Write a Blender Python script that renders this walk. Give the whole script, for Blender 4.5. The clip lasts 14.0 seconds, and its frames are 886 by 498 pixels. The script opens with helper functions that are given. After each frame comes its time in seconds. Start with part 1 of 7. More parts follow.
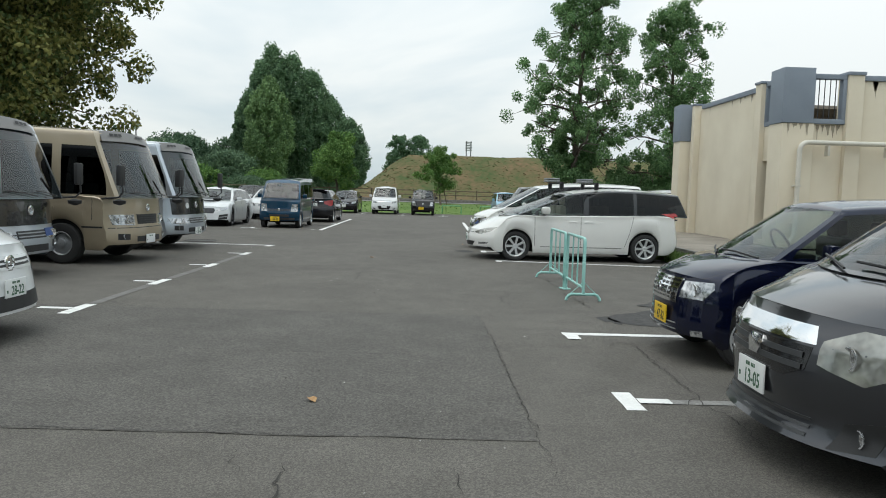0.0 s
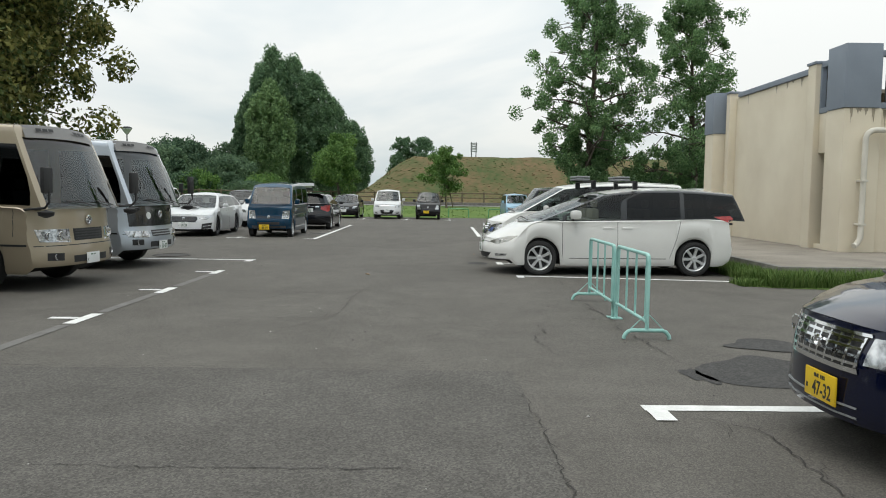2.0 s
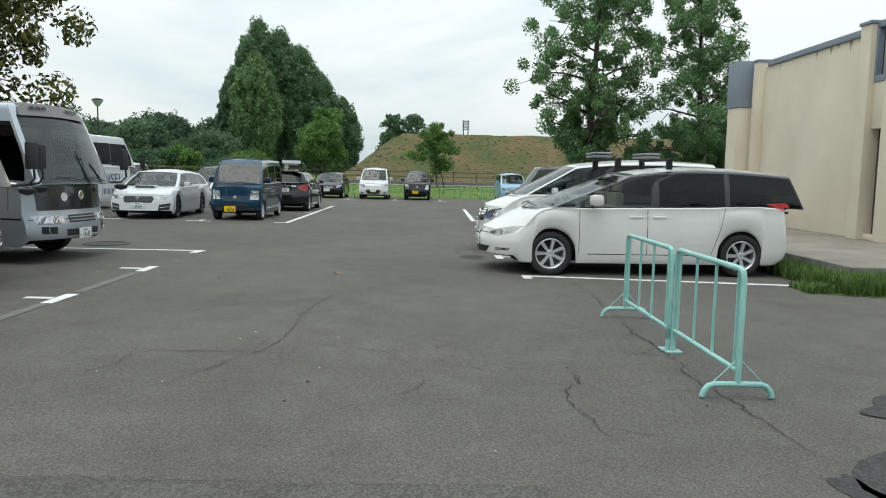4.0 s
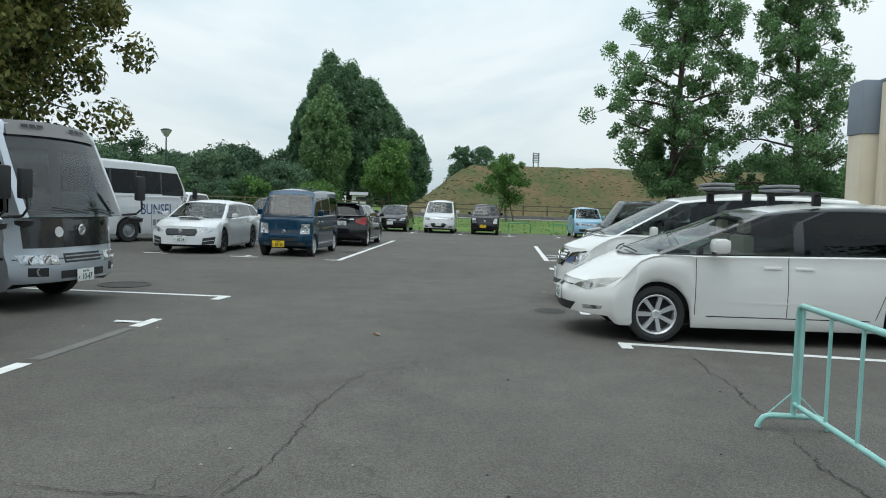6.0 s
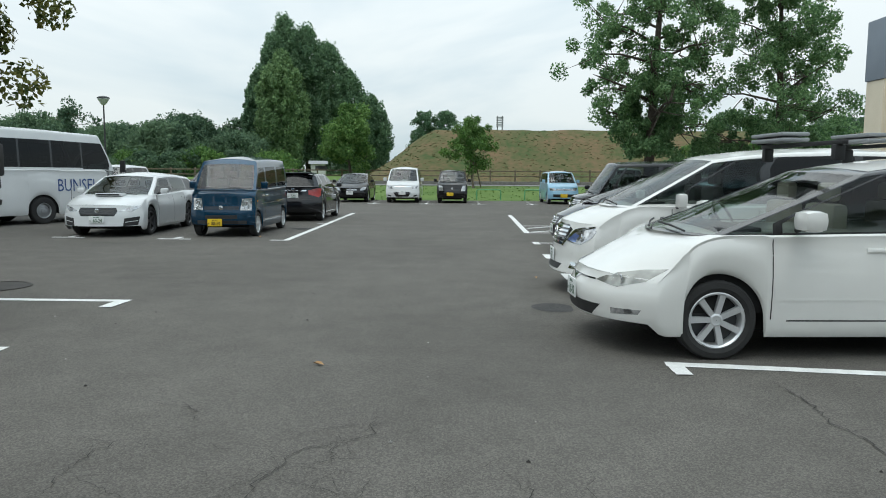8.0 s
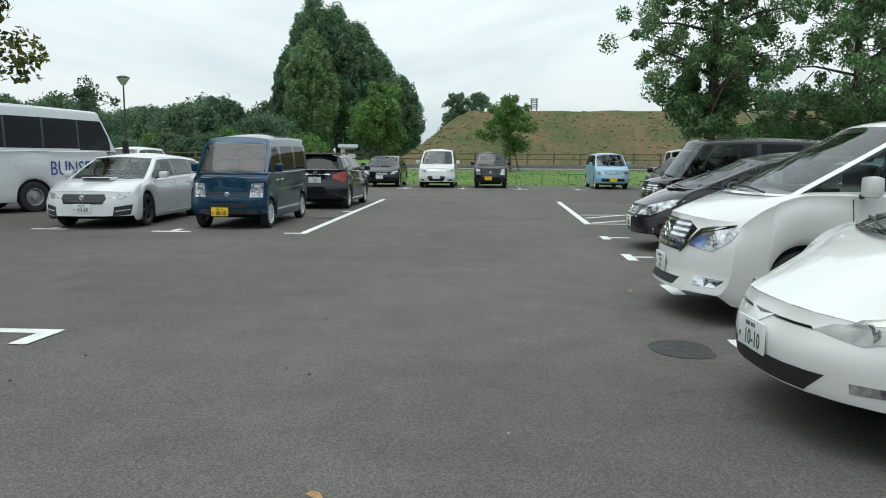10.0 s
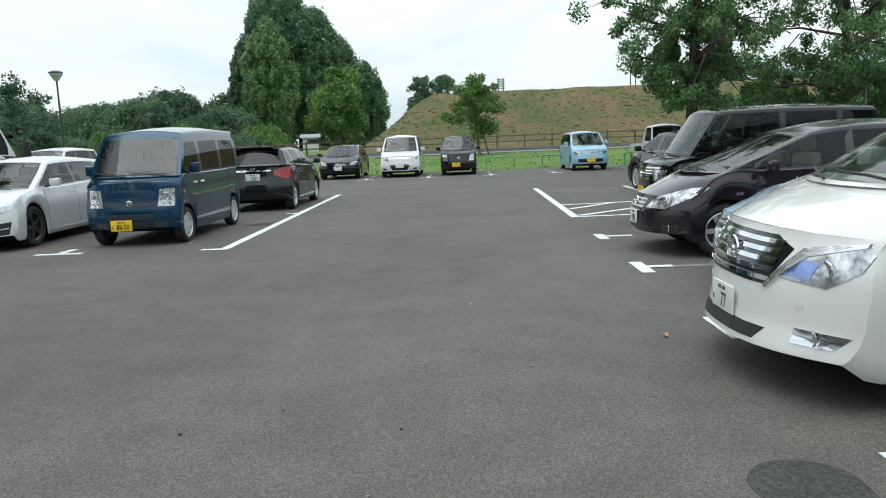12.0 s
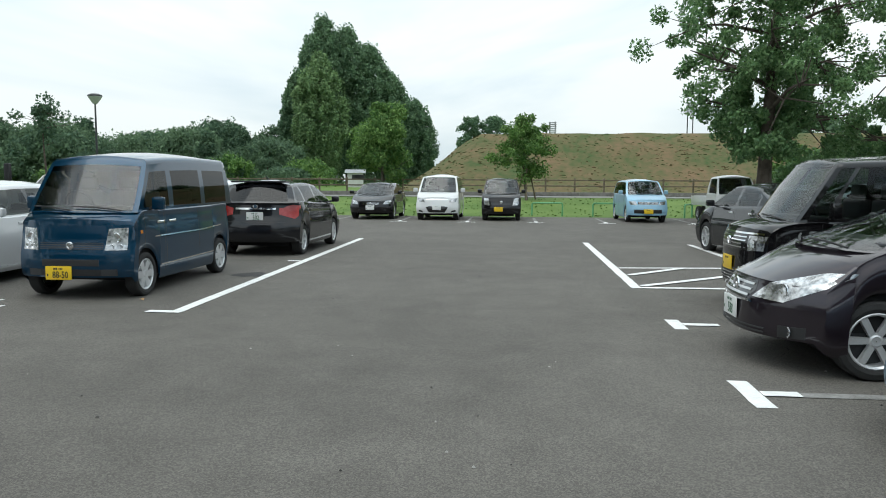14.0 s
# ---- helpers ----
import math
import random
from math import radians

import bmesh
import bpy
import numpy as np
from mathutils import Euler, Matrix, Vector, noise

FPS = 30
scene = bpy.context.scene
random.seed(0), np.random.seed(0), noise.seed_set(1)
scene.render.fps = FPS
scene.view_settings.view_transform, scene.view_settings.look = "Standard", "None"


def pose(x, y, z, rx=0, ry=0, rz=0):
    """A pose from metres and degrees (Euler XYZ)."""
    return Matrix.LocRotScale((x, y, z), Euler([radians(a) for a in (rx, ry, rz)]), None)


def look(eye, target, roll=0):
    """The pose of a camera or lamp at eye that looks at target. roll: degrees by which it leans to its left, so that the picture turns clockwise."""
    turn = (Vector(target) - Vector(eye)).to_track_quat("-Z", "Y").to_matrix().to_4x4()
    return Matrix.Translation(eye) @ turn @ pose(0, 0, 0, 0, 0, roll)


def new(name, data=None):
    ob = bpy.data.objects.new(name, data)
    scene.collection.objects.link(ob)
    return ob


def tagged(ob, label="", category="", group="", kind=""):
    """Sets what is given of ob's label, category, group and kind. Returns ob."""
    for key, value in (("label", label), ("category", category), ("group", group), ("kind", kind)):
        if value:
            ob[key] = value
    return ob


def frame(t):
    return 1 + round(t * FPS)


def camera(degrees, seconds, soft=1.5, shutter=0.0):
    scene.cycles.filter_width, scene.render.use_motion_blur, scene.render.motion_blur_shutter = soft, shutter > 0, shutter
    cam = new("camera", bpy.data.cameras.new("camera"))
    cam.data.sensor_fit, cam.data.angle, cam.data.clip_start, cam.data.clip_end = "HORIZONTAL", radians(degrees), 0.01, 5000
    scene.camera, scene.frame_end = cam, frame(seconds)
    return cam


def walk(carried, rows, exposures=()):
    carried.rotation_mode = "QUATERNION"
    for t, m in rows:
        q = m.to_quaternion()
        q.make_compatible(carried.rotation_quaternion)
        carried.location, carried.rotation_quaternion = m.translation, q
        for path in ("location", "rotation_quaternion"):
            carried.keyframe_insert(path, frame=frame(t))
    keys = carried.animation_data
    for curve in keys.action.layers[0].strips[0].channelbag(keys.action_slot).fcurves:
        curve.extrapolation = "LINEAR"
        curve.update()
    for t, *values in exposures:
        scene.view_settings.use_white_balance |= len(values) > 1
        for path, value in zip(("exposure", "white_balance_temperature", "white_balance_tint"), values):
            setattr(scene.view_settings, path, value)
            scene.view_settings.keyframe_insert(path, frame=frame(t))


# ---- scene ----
cam = camera(62.2, 14.0, soft=1.0)
PATH = [
    (0, (-0.15, 0.166, 1.475), (-0.119, 2.16, 1.321), 1.7),
    (0.5, (-0.154, 0.813, 1.49), (-0.097, 2.806, 1.33), 1.4),
    (1, (-0.182, 1.495, 1.496), (-0.139, 3.487, 1.333), 1.2),
    (1.5, (-0.216, 2.126, 1.517), (-0.174, 4.119, 1.348), 1.2),
    (2, (-0.187, 2.861, 1.48), (-0.172, 4.856, 1.332), 0.8),
    (2.5, (-0.172, 3.493, 1.495), (-0.148, 5.488, 1.357), 1.4),
    (2.7, (-0.193, 3.789, 1.474), (-0.148, 5.783, 1.323), 1.2),
    (4.8, (-0.09, 6.532, 1.485), (-0.063, 8.521, 1.278), 1.4),
    (5, (-0.123, 6.77, 1.445), (-0.125, 8.76, 1.251), 1.7),
    (5.5, (-0.126, 7.382, 1.473), (-0.21, 9.374, 1.304), 1.8),
    (6, (-0.136, 7.975, 1.506), (-0.281, 9.967, 1.385), 1.8),
    (6.5, (-0.194, 8.623, 1.492), (-0.25, 10.617, 1.346), 1.8),
    (7, (-0.255, 9.294, 1.502), (-0.284, 11.288, 1.346), 1.8),
    (7.5, (-0.345, 9.93, 1.5), (-0.374, 11.923, 1.33), 1.0),
    (7.7, (-0.342, 10.197, 1.501), (-0.379, 12.188, 1.314), 0.7),
    (9.8, (-0.722, 13.035, 1.434), (-0.828, 15.016, 1.186), 0.2),
    (10, (-0.739, 13.323, 1.408), (-0.868, 15.303, 1.157), 0.3),
    (10.5, (-0.778, 14.018, 1.41), (-0.936, 15.997, 1.163), -0.0),
    (11, (-0.787, 14.645, 1.407), (-0.938, 16.622, 1.144), -0.7),
    (11.5, (-0.726, 15.292, 1.423), (-0.831, 17.269, 1.139), -1.0),
    (12, (-0.674, 15.938, 1.429), (-0.732, 17.916, 1.137), -2.3),
    (12.5, (-0.627, 16.688, 1.439), (-0.575, 18.669, 1.168), -0.5),
    (13, (-0.553, 17.315, 1.477), (-0.445, 19.298, 1.242), 0.7),
    (13.5, (-0.498, 17.983, 1.466), (-0.531, 19.972, 1.256), 1.3),
    (14, (-0.467, 18.591, 1.459), (-0.646, 20.575, 1.276), 0.3),
]
EXPOSURES = [(0.0, 0.38, 6550, 6), (1.0, 0.38, 6800, 8), (2.5, 0.40, 6800, 8), (5.0, 0.45, 6300, 4), (6.0, 0.32, 6250, 4), (7.5, 0.36, 6300, 4), (10.0, 0.40, 6350, 4), (11.0, 0.58, 6300, 4), (12.0, 0.58, 6350, 5), (14.0, 0.54, 6400, 5)]
walk(cam, [(t, look(eye, target, roll)) for t, eye, target, roll in PATH], EXPOSURES)

# ---- world, sun ----
world = bpy.data.worlds.new("overcast_sky")
scene.world = world
world.use_nodes = True
wn, wl = world.node_tree.nodes, world.node_tree.links
SUN_EL, SUN_AZ = 72.0, 215.0
sky = wn.new("ShaderNodeTexSky")
sky.sky_type, sky.sun_disc = "NISHITA", False
sky.sun_elevation, sky.sun_rotation = radians(SUN_EL), radians(SUN_AZ)
wtc = wn.new("ShaderNodeTexCoord")
wmap = wn.new("ShaderNodeMapping")
wmap.inputs["Scale"].default_value = (1.0, 1.0, 3.2)
wmap.inputs["Rotation"].default_value = (0.0, 0.0, 0.6)
wnz = wn.new("ShaderNodeTexNoise")
wnz.inputs["Scale"].default_value, wnz.inputs["Detail"].default_value = 1.7, 5.0
wnz.inputs["Roughness"].default_value, wnz.inputs["Distortion"].default_value = 0.52, 0.5
wramp = wn.new("ShaderNodeValToRGB")
wramp.color_ramp.elements[0].position, wramp.color_ramp.elements[1].position = 0.36, 0.60
wramp.color_ramp.elements[0].color = (4.4, 5.2, 5.8, 1)
wramp.color_ramp.elements[1].color = (6.75, 6.95, 7.05, 1)
wmix = wn.new("ShaderNodeMix")
wmix.data_type = "RGBA"
wmix.inputs[0].default_value = 0.9
wl.new(wtc.outputs["Generated"], wmap.inputs[0])
wl.new(wmap.outputs[0], wnz.inputs["Vector"])
wl.new(wnz.outputs["Fac"], wramp.inputs[0])
wl.new(sky.outputs[0], wmix.inputs[6])
# an overcast sky is brighter overhead than at the horizon
wsep = wn.new("ShaderNodeSeparateXYZ")
wl.new(wtc.outputs["Generated"], wsep.inputs[0])
wgr = wn.new("ShaderNodeMath")
wgr.operation, wgr.use_clamp = "MULTIPLY_ADD", False
wgr.inputs[1].default_value, wgr.inputs[2].default_value = 1.0, 0.94
wl.new(wsep.outputs["Z"], wgr.inputs[0])
wsc = wn.new("ShaderNodeVectorMath")
wsc.operation = "SCALE"
wl.new(wramp.outputs[0], wsc.inputs[0])
wl.new(wgr.outputs[0], wsc.inputs["Scale"])
wl.new(wsc.outputs[0], wmix.inputs[7])
wl.new(wmix.outputs[2], wn["Background"].inputs[0])
wn["Background"].inputs[1].default_value = 0.10
sun = new("sun", bpy.data.lights.new("sun", "SUN"))
sun.data.energy, sun.data.angle, sun.data.color = 0.75, radians(50), (1.0, 0.98, 0.95)
sun.matrix_world = look((0, 0, 30), Vector((0, 0, 30)) - Vector((math.sin(radians(SUN_AZ)) * math.cos(radians(SUN_EL)), math.cos(radians(SUN_AZ)) * math.cos(radians(SUN_EL)), math.sin(radians(SUN_EL)))))


# ---- materials ----
def mat(name, col, rough=0.5, metal=0.0, coat=0.0, var=0.12, scale=3.0, fine=90.0, bump=0.0, col2=None, spec=0.5, rnd=0.0, island=0.0, detail=4.0, thin=0.0):
    """A surface whose colour wanders at two scales between two tones, with fine relief."""
    m = bpy.data.materials.new(name)
    m.use_nodes = True
    n, l = m.node_tree.nodes, m.node_tree.links
    b = n["Principled BSDF"]
    tc = n.new("ShaderNodeTexCoord")
    a = n.new("ShaderNodeTexNoise")
    a.inputs["Scale"].default_value, a.inputs["Detail"].default_value = scale, detail
    f = n.new("ShaderNodeTexNoise")
    f.inputs["Scale"].default_value, f.inputs["Detail"].default_value = fine, 2.0
    for q in (a, f):
        l.new(tc.outputs["Object"], q.inputs["Vector"])
    mx = n.new("ShaderNodeMath")
    mx.operation = "MULTIPLY_ADD"
    mx.inputs[1].default_value = 0.4
    half = n.new("ShaderNodeMath")
    half.operation = "MULTIPLY"
    half.inputs[1].default_value = 0.6
    l.new(a.outputs["Fac"], half.inputs[0])
    l.new(f.outputs["Fac"], mx.inputs[0])
    l.new(half.outputs[0], mx.inputs[2])
    last = mx.outputs[0]
    for amount, socket in ((rnd, "o"), (island, "i")):
        if amount:
            src = n.new("ShaderNodeObjectInfo").outputs["Random"] if socket == "o" else n.new("ShaderNodeNewGeometry").outputs["Random Per Island"]
            ad = n.new("ShaderNodeMath")
            ad.operation = "MULTIPLY_ADD"
            ad.inputs[1].default_value = amount
            sub = n.new("ShaderNodeMath")
            sub.operation = "SUBTRACT"
            sub.inputs[1].default_value = amount / 2
            l.new(src, ad.inputs[0])
            l.new(last, ad.inputs[2])
            l.new(ad.outputs[0], sub.inputs[0])
            last = sub.outputs[0]
    r = n.new("ShaderNodeValToRGB")
    c2 = col2 or tuple(min(1.0, c * (1 + var)) for c in col)
    c1 = col if col2 else tuple(c * (1 - var) for c in col)
    r.color_ramp.elements[0].position, r.color_ramp.elements[1].position = 0.33, 0.67
    r.color_ramp.elements[0].color, r.color_ramp.elements[1].color = (*c1, 1), (*c2, 1)
    l.new(last, r.inputs[0])
    l.new(r.outputs[0], b.inputs["Base Color"])
    b.inputs["Roughness"].default_value, b.inputs["Metallic"].default_value = rough, metal
    b.inputs["Coat Weight"].default_value, b.inputs["Coat Roughness"].default_value = coat, 0.04
    b.inputs["Specular IOR Level"].default_value = spec
    if bump:
        bp = n.new("ShaderNodeBump")
        bp.inputs["Strength"].default_value, bp.inputs["Distance"].default_value = bump, 0.01
        l.new(f.outputs["Fac"], bp.inputs["Height"])
        l.new(bp.outputs[0], b.inputs["Normal"])
    if thin:
        out = n["Material Output"]
        tr = n.new("ShaderNodeBsdfTranslucent")
        ms = n.new("ShaderNodeMixShader")
        ms.inputs[0].default_value = thin
        l.new(r.outputs[0], tr.inputs[0])
        l.new(b.outputs[0], ms.inputs[1])
        l.new(tr.outputs[0], ms.inputs[2])
        l.new(ms.outputs[0], out.inputs[0])
    return m


def glass(name, tint, gloss=0.0, ior=1.5):
    m = bpy.data.materials.new(name)
    m.use_nodes = True
    n, l = m.node_tree.nodes, m.node_tree.links
    n.remove(n["Principled BSDF"])
    tr, gl, fr, ms = (n.new(k) for k in ("ShaderNodeBsdfTransparent", "ShaderNodeBsdfGlossy", "ShaderNodeFresnel", "ShaderNodeMixShader"))
    tr.inputs[0].default_value = (*tint, 1)
    gl.inputs["Roughness"].default_value = gloss
    fr.inputs[0].default_value = ior
    l.new(fr.outputs[0], ms.inputs[0])
    l.new(tr.outputs[0], ms.inputs[1])
    l.new(gl.outputs[0], ms.inputs[2])
    l.new(ms.outputs[0], n["Material Output"].inputs[0])
    return m


def paint(name, col, metal=0.0, rough=0.35):
    dark = max(col) < 0.1
    return mat(name, col, rough=rough + 0.1, metal=metal, coat=1.0, var=0.06, scale=1.5, fine=400.0, spec=0.05 if dark else 0.3)


def asphalt(name, lo, hi, stone, grain, blotch):
    """Worn asphalt: light and dark stones, broad stains and bleached drifts."""
    m = bpy.data.materials.new(name)
    m.use_nodes = True
    n, l = m.node_tree.nodes, m.node_tree.links
    b = n["Principled BSDF"]
    tc = n.new("ShaderNodeTexCoord")

    def noise_at(scale, detail, dist=0.0):
        q = n.new("ShaderNodeTexNoise")
        q.inputs["Scale"].default_value, q.inputs["Detail"].default_value, q.inputs["Distortion"].default_value = scale, detail, dist
        l.new(tc.outputs["Object"], q.inputs["Vector"])
        return q.outputs["Fac"]
    broad = noise_at(blotch, 6.0, 0.6)
    mid = noise_at(2.3, 5.0)
    vo = n.new("ShaderNodeTexVoronoi")
    vo.inputs["Scale"].default_value = grain
    l.new(tc.outputs["Object"], vo.inputs["Vector"])
    fine = noise_at(grain * 1.7, 2.0)
    r = n.new("ShaderNodeValToRGB")
    r.color_ramp.elements[0].position, r.color_ramp.elements[1].position = 0.32, 0.68
    r.color_ramp.elements[0].color, r.color_ramp.elements[1].color = (*lo, 1), (*hi, 1)
    av = n.new("ShaderNodeMath")
    av.operation = "MULTIPLY_ADD"
    av.inputs[1].default_value = 0.55
    sc = n.new("ShaderNodeMath")
    sc.operation = "MULTIPLY"
    sc.inputs[1].default_value = 0.45
    l.new(mid, sc.inputs[0])
    l.new(broad, av.inputs[0])
    l.new(sc.outputs[0], av.inputs[2])
    l.new(av.outputs[0], r.inputs[0])
    st = n.new("ShaderNodeValToRGB")
    st.color_ramp.elements[0].position, st.color_ramp.elements[1].position = 0.25, 0.9
    st.color_ramp.elements[0].color, st.color_ramp.elements[1].color = (0.70, 0.70, 0.70, 1), (*stone, 1)
    l.new(vo.outputs["Color"], st.inputs[0])
    mu = n.new("ShaderNodeMix")
    mu.data_type, mu.blend_type = "RGBA", "MULTIPLY"
    mu.inputs[0].default_value = 1.0
    l.new(r.outputs[0], mu.inputs[6])
    l.new(st.outputs[0], mu.inputs[7])
    l.new(mu.outputs[2], b.inputs["Base Color"])
    b.inputs["Roughness"].default_value = 0.86
    b.inputs["Specular IOR Level"].default_value = 0.3
    bp = n.new("ShaderNodeBump")
    bp.inputs["Strength"].default_value, bp.inputs["Distance"].default_value = 0.55, 0.006
    l.new(fine, bp.inputs["Height"])
    l.new(bp.outputs[0], b.inputs["Normal"])
    return m


ASPHALT = asphalt("asphalt", (0.092, 0.085, 0.076), (0.138, 0.128, 0.115), (1.34, 1.34, 1.32), 120.0, 0.33)
ASPHALT_PATCH = asphalt("asphalt_coarse", (0.076, 0.071, 0.065), (0.116, 0.109, 0.100), (1.4, 1.4, 1.37), 85.0, 0.5)
ASPHALT_DARK = asphalt("asphalt_fresh", (0.050, 0.049, 0.048), (0.066, 0.064, 0.062), (1.3, 1.3, 1.3), 60.0, 0.9)
CRACK = mat("crack", (0.036, 0.033, 0.030), rough=0.95, var=0.3)
LINE = mat("line_paint", (0.60, 0.60, 0.58), rough=0.7, col2=(0.82, 0.82, 0.80), scale=6, fine=70, bump=0.3)
LINE_WORN = mat("line_paint_worn", (0.13, 0.125, 0.118), rough=0.8, col2=(0.30, 0.295, 0.28), scale=9, fine=60, bump=0.3)
LINE_FAINT = mat("line_paint_faint", (0.105, 0.100, 0.092), rough=0.8, col2=(0.185, 0.180, 0.17), scale=5, fine=60, bump=0.3)
IRON = mat("cast_iron", (0.055, 0.05, 0.046), rough=0.7, metal=0.3, var=0.25, fine=60, bump=0.4)
GRASS = mat("turf", (0.080, 0.140, 0.036), rough=0.9, col2=(0.150, 0.215, 0.065), scale=0.35, fine=9.0, bump=0.8, spec=0.1, detail=8)
BANK = mat("dry_bank", (0.062, 0.098, 0.038), rough=0.95, col2=(0.185, 0.125, 0.075), scale=0.30, fine=2.2, bump=0.8, spec=0.1, detail=9)
BLADE = mat("grass_blade", (0.070, 0.130, 0.030), rough=0.7, col2=(0.15, 0.22, 0.065), island=0.5, thin=0.3, spec=0.2)
DRYBLADE = mat("dry_tuft", (0.062, 0.098, 0.036), rough=0.9, col2=(0.215, 0.150, 0.088), scale=0.22, fine=1.2, island=0.35, thin=0.25, spec=0.1)
CONCRETE = mat("apron_concrete", (0.17, 0.15, 0.125), rough=0.9, col2=(0.29, 0.26, 0.22), scale=1.1, fine=40, bump=0.35)
KERB = mat("kerb_concrete", (0.11, 0.105, 0.095), rough=0.92, col2=(0.24, 0.23, 0.21), scale=4, fine=50, bump=0.5)
RENDER = mat("cream_render", (0.64, 0.565, 0.44), rough=0.88, col2=(0.76, 0.69, 0.555), scale=0.8, fine=120, bump=0.25)
BLUEGREY = mat("bluegrey_metal", (0.225, 0.26, 0.31), rough=0.6, var=0.10, scale=1.2, fine=80)
STAIN = mat("water_stain", (0.22, 0.185, 0.14), rough=0.92, col2=(0.46, 0.40, 0.30), scale=5, fine=60)
PIPE = mat("cream_pipe", (0.60, 0.57, 0.50), rough=0.5, var=0.10)
MINT = mat("mint_paint", (0.24, 0.50, 0.46), rough=0.4, col2=(0.36, 0.61, 0.56), scale=6, fine=120)
BARK = mat("bark", (0.045, 0.036, 0.027), rough=0.95, col2=(0.12, 0.10, 0.08), scale=6, fine=40, bump=0.8)
LEAF_POPLAR = mat("leaf_poplar", (0.086, 0.160, 0.092), rough=0.55, col2=(0.195, 0.305, 0.165), scale=0.16, fine=1.3, island=0.35, thin=0.45, spec=0.25)
LEAF_PALE = mat("leaf_pale", (0.105, 0.185, 0.080), rough=0.6, col2=(0.230, 0.345, 0.150), scale=0.16, fine=1.3, island=0.35, thin=0.3, spec=0.25)
LEAF_RIGHT = mat("leaf_broad", (0.085, 0.175, 0.070), rough=0.45, col2=(0.215, 0.355, 0.150), scale=0.35, fine=2.0, island=0.5, thin=0.45, spec=0.35)
LEAF_PLANE = mat("leaf_plane", (0.057, 0.089, 0.023), rough=0.6, col2=(0.223, 0.216, 0.061), scale=0.5, fine=2.0, island=0.5, thin=0.25, spec=0.3)
LEAF_YOUNG = mat("leaf_young", (0.061, 0.142, 0.035), rough=0.6, col2=(0.176, 0.290, 0.081), scale=0.5, fine=2.0, island=0.5, thin=0.3, spec=0.25)
LEAF_WOOD = mat("leaf_wood", (0.068, 0.122, 0.076), rough=0.7, col2=(0.150, 0.228, 0.128), scale=0.08, fine=0.7, island=0.3, rnd=0.35, thin=0.35, spec=0.2)
TIMBER = mat("weathered_timber", (0.10, 0.075, 0.052), rough=0.9, col2=(0.20, 0.16, 0.12), scale=5, fine=60, bump=0.4)
GREENRAIL = mat("green_rail", (0.09, 0.30, 0.14), rough=0.5, col2=(0.16, 0.40, 0.20), scale=4)
STEEL = mat("grey_steel", (0.30, 0.31, 0.32), rough=0.5, metal=0.4, var=0.1)
DARKSTEEL = mat("dark_steel", (0.05, 0.052, 0.055), rough=0.5, metal=0.3, var=0.15)
WHITEWALL = mat("white_shed", (0.62, 0.62, 0.60), rough=0.8, var=0.08)
DRYLEAF = mat("dry_leaf", (0.28, 0.15, 0.06), rough=0.8, col2=(0.42, 0.27, 0.13), scale=20)

TYRE = mat("tyre_rubber", (0.020, 0.020, 0.020), rough=0.85, var=0.25, fine=60, bump=0.2)
ALLOY = mat("alloy", (0.60, 0.61, 0.62), rough=0.32, metal=0.5, var=0.06)
ALLOY_DARK = mat("alloy_dark", (0.09, 0.09, 0.095), rough=0.35, metal=0.8, var=0.1)
CHROME = mat("chrome", (0.82, 0.83, 0.84), rough=0.08, metal=1.0, var=0.02)
BLACK = mat("black_plastic", (0.016, 0.016, 0.017), rough=0.55, var=0.2)
GLOSSBLACK = mat("gloss_black", (0.010, 0.010, 0.011), rough=0.2, coat=0.6, var=0.1)
UNDER = mat("underbody", (0.010, 0.010, 0.010), rough=0.95, var=0.2)
LAMP = mat("lamp_reflector", (0.10, 0.105, 0.11), rough=0.12, metal=0.7, col2=(0.86, 0.87, 0.88), scale=13, fine=34, coat=1.0)
LAMP_HAZY = mat("lamp_hazy", (0.13, 0.13, 0.12), rough=0.12, metal=0.55, col2=(0.50, 0.50, 0.46), scale=5, fine=11, coat=1.0)
LAMP_BLUE = mat("lamp_blue", (0.10, 0.16, 0.42), rough=0.15, metal=0.6, col2=(0.35, 0.45, 0.75), scale=8, coat=1.0)
TAIL = mat("tail_red", (0.33, 0.012, 0.014), rough=0.15, coat=1.0, col2=(0.52, 0.04, 0.035), scale=12)
AMBER = mat("amber_lens", (0.60, 0.22, 0.02), rough=0.2, coat=1.0)
PLATE_W = mat("plate_white", (0.74, 0.75, 0.74), rough=0.4, var=0.04)
PLATE_Y = mat("plate_yellow", (0.75, 0.50, 0.02), rough=0.4, var=0.05)
INK_GREEN = mat("plate_ink_green", (0.03, 0.10, 0.05), rough=0.5, var=0.1)
INK_BLACK = mat("plate_ink_black", (0.02, 0.02, 0.02), rough=0.5, var=0.1)
INK_BLUE = mat("letter_blue", (0.03, 0.07, 0.22), rough=0.4, var=0.1)
INK_GREY = mat("letter_grey", (0.22, 0.24, 0.27), rough=0.4, var=0.1)
SEAT = mat("seat_beige", (0.33, 0.30, 0.25), rough=0.9, var=0.12)
SEAT_DARK = mat("seat_dark", (0.055, 0.055, 0.058), rough=0.9, var=0.15)
DASH = mat("dashboard", (0.045, 0.047, 0.050), rough=0.7, var=0.15)
G_CLEAR = glass("glass_clear", (0.68, 0.77, 0.74), ior=1.75)
G_DARK = glass("glass_privacy", (0.05, 0.056, 0.056), ior=1.42)
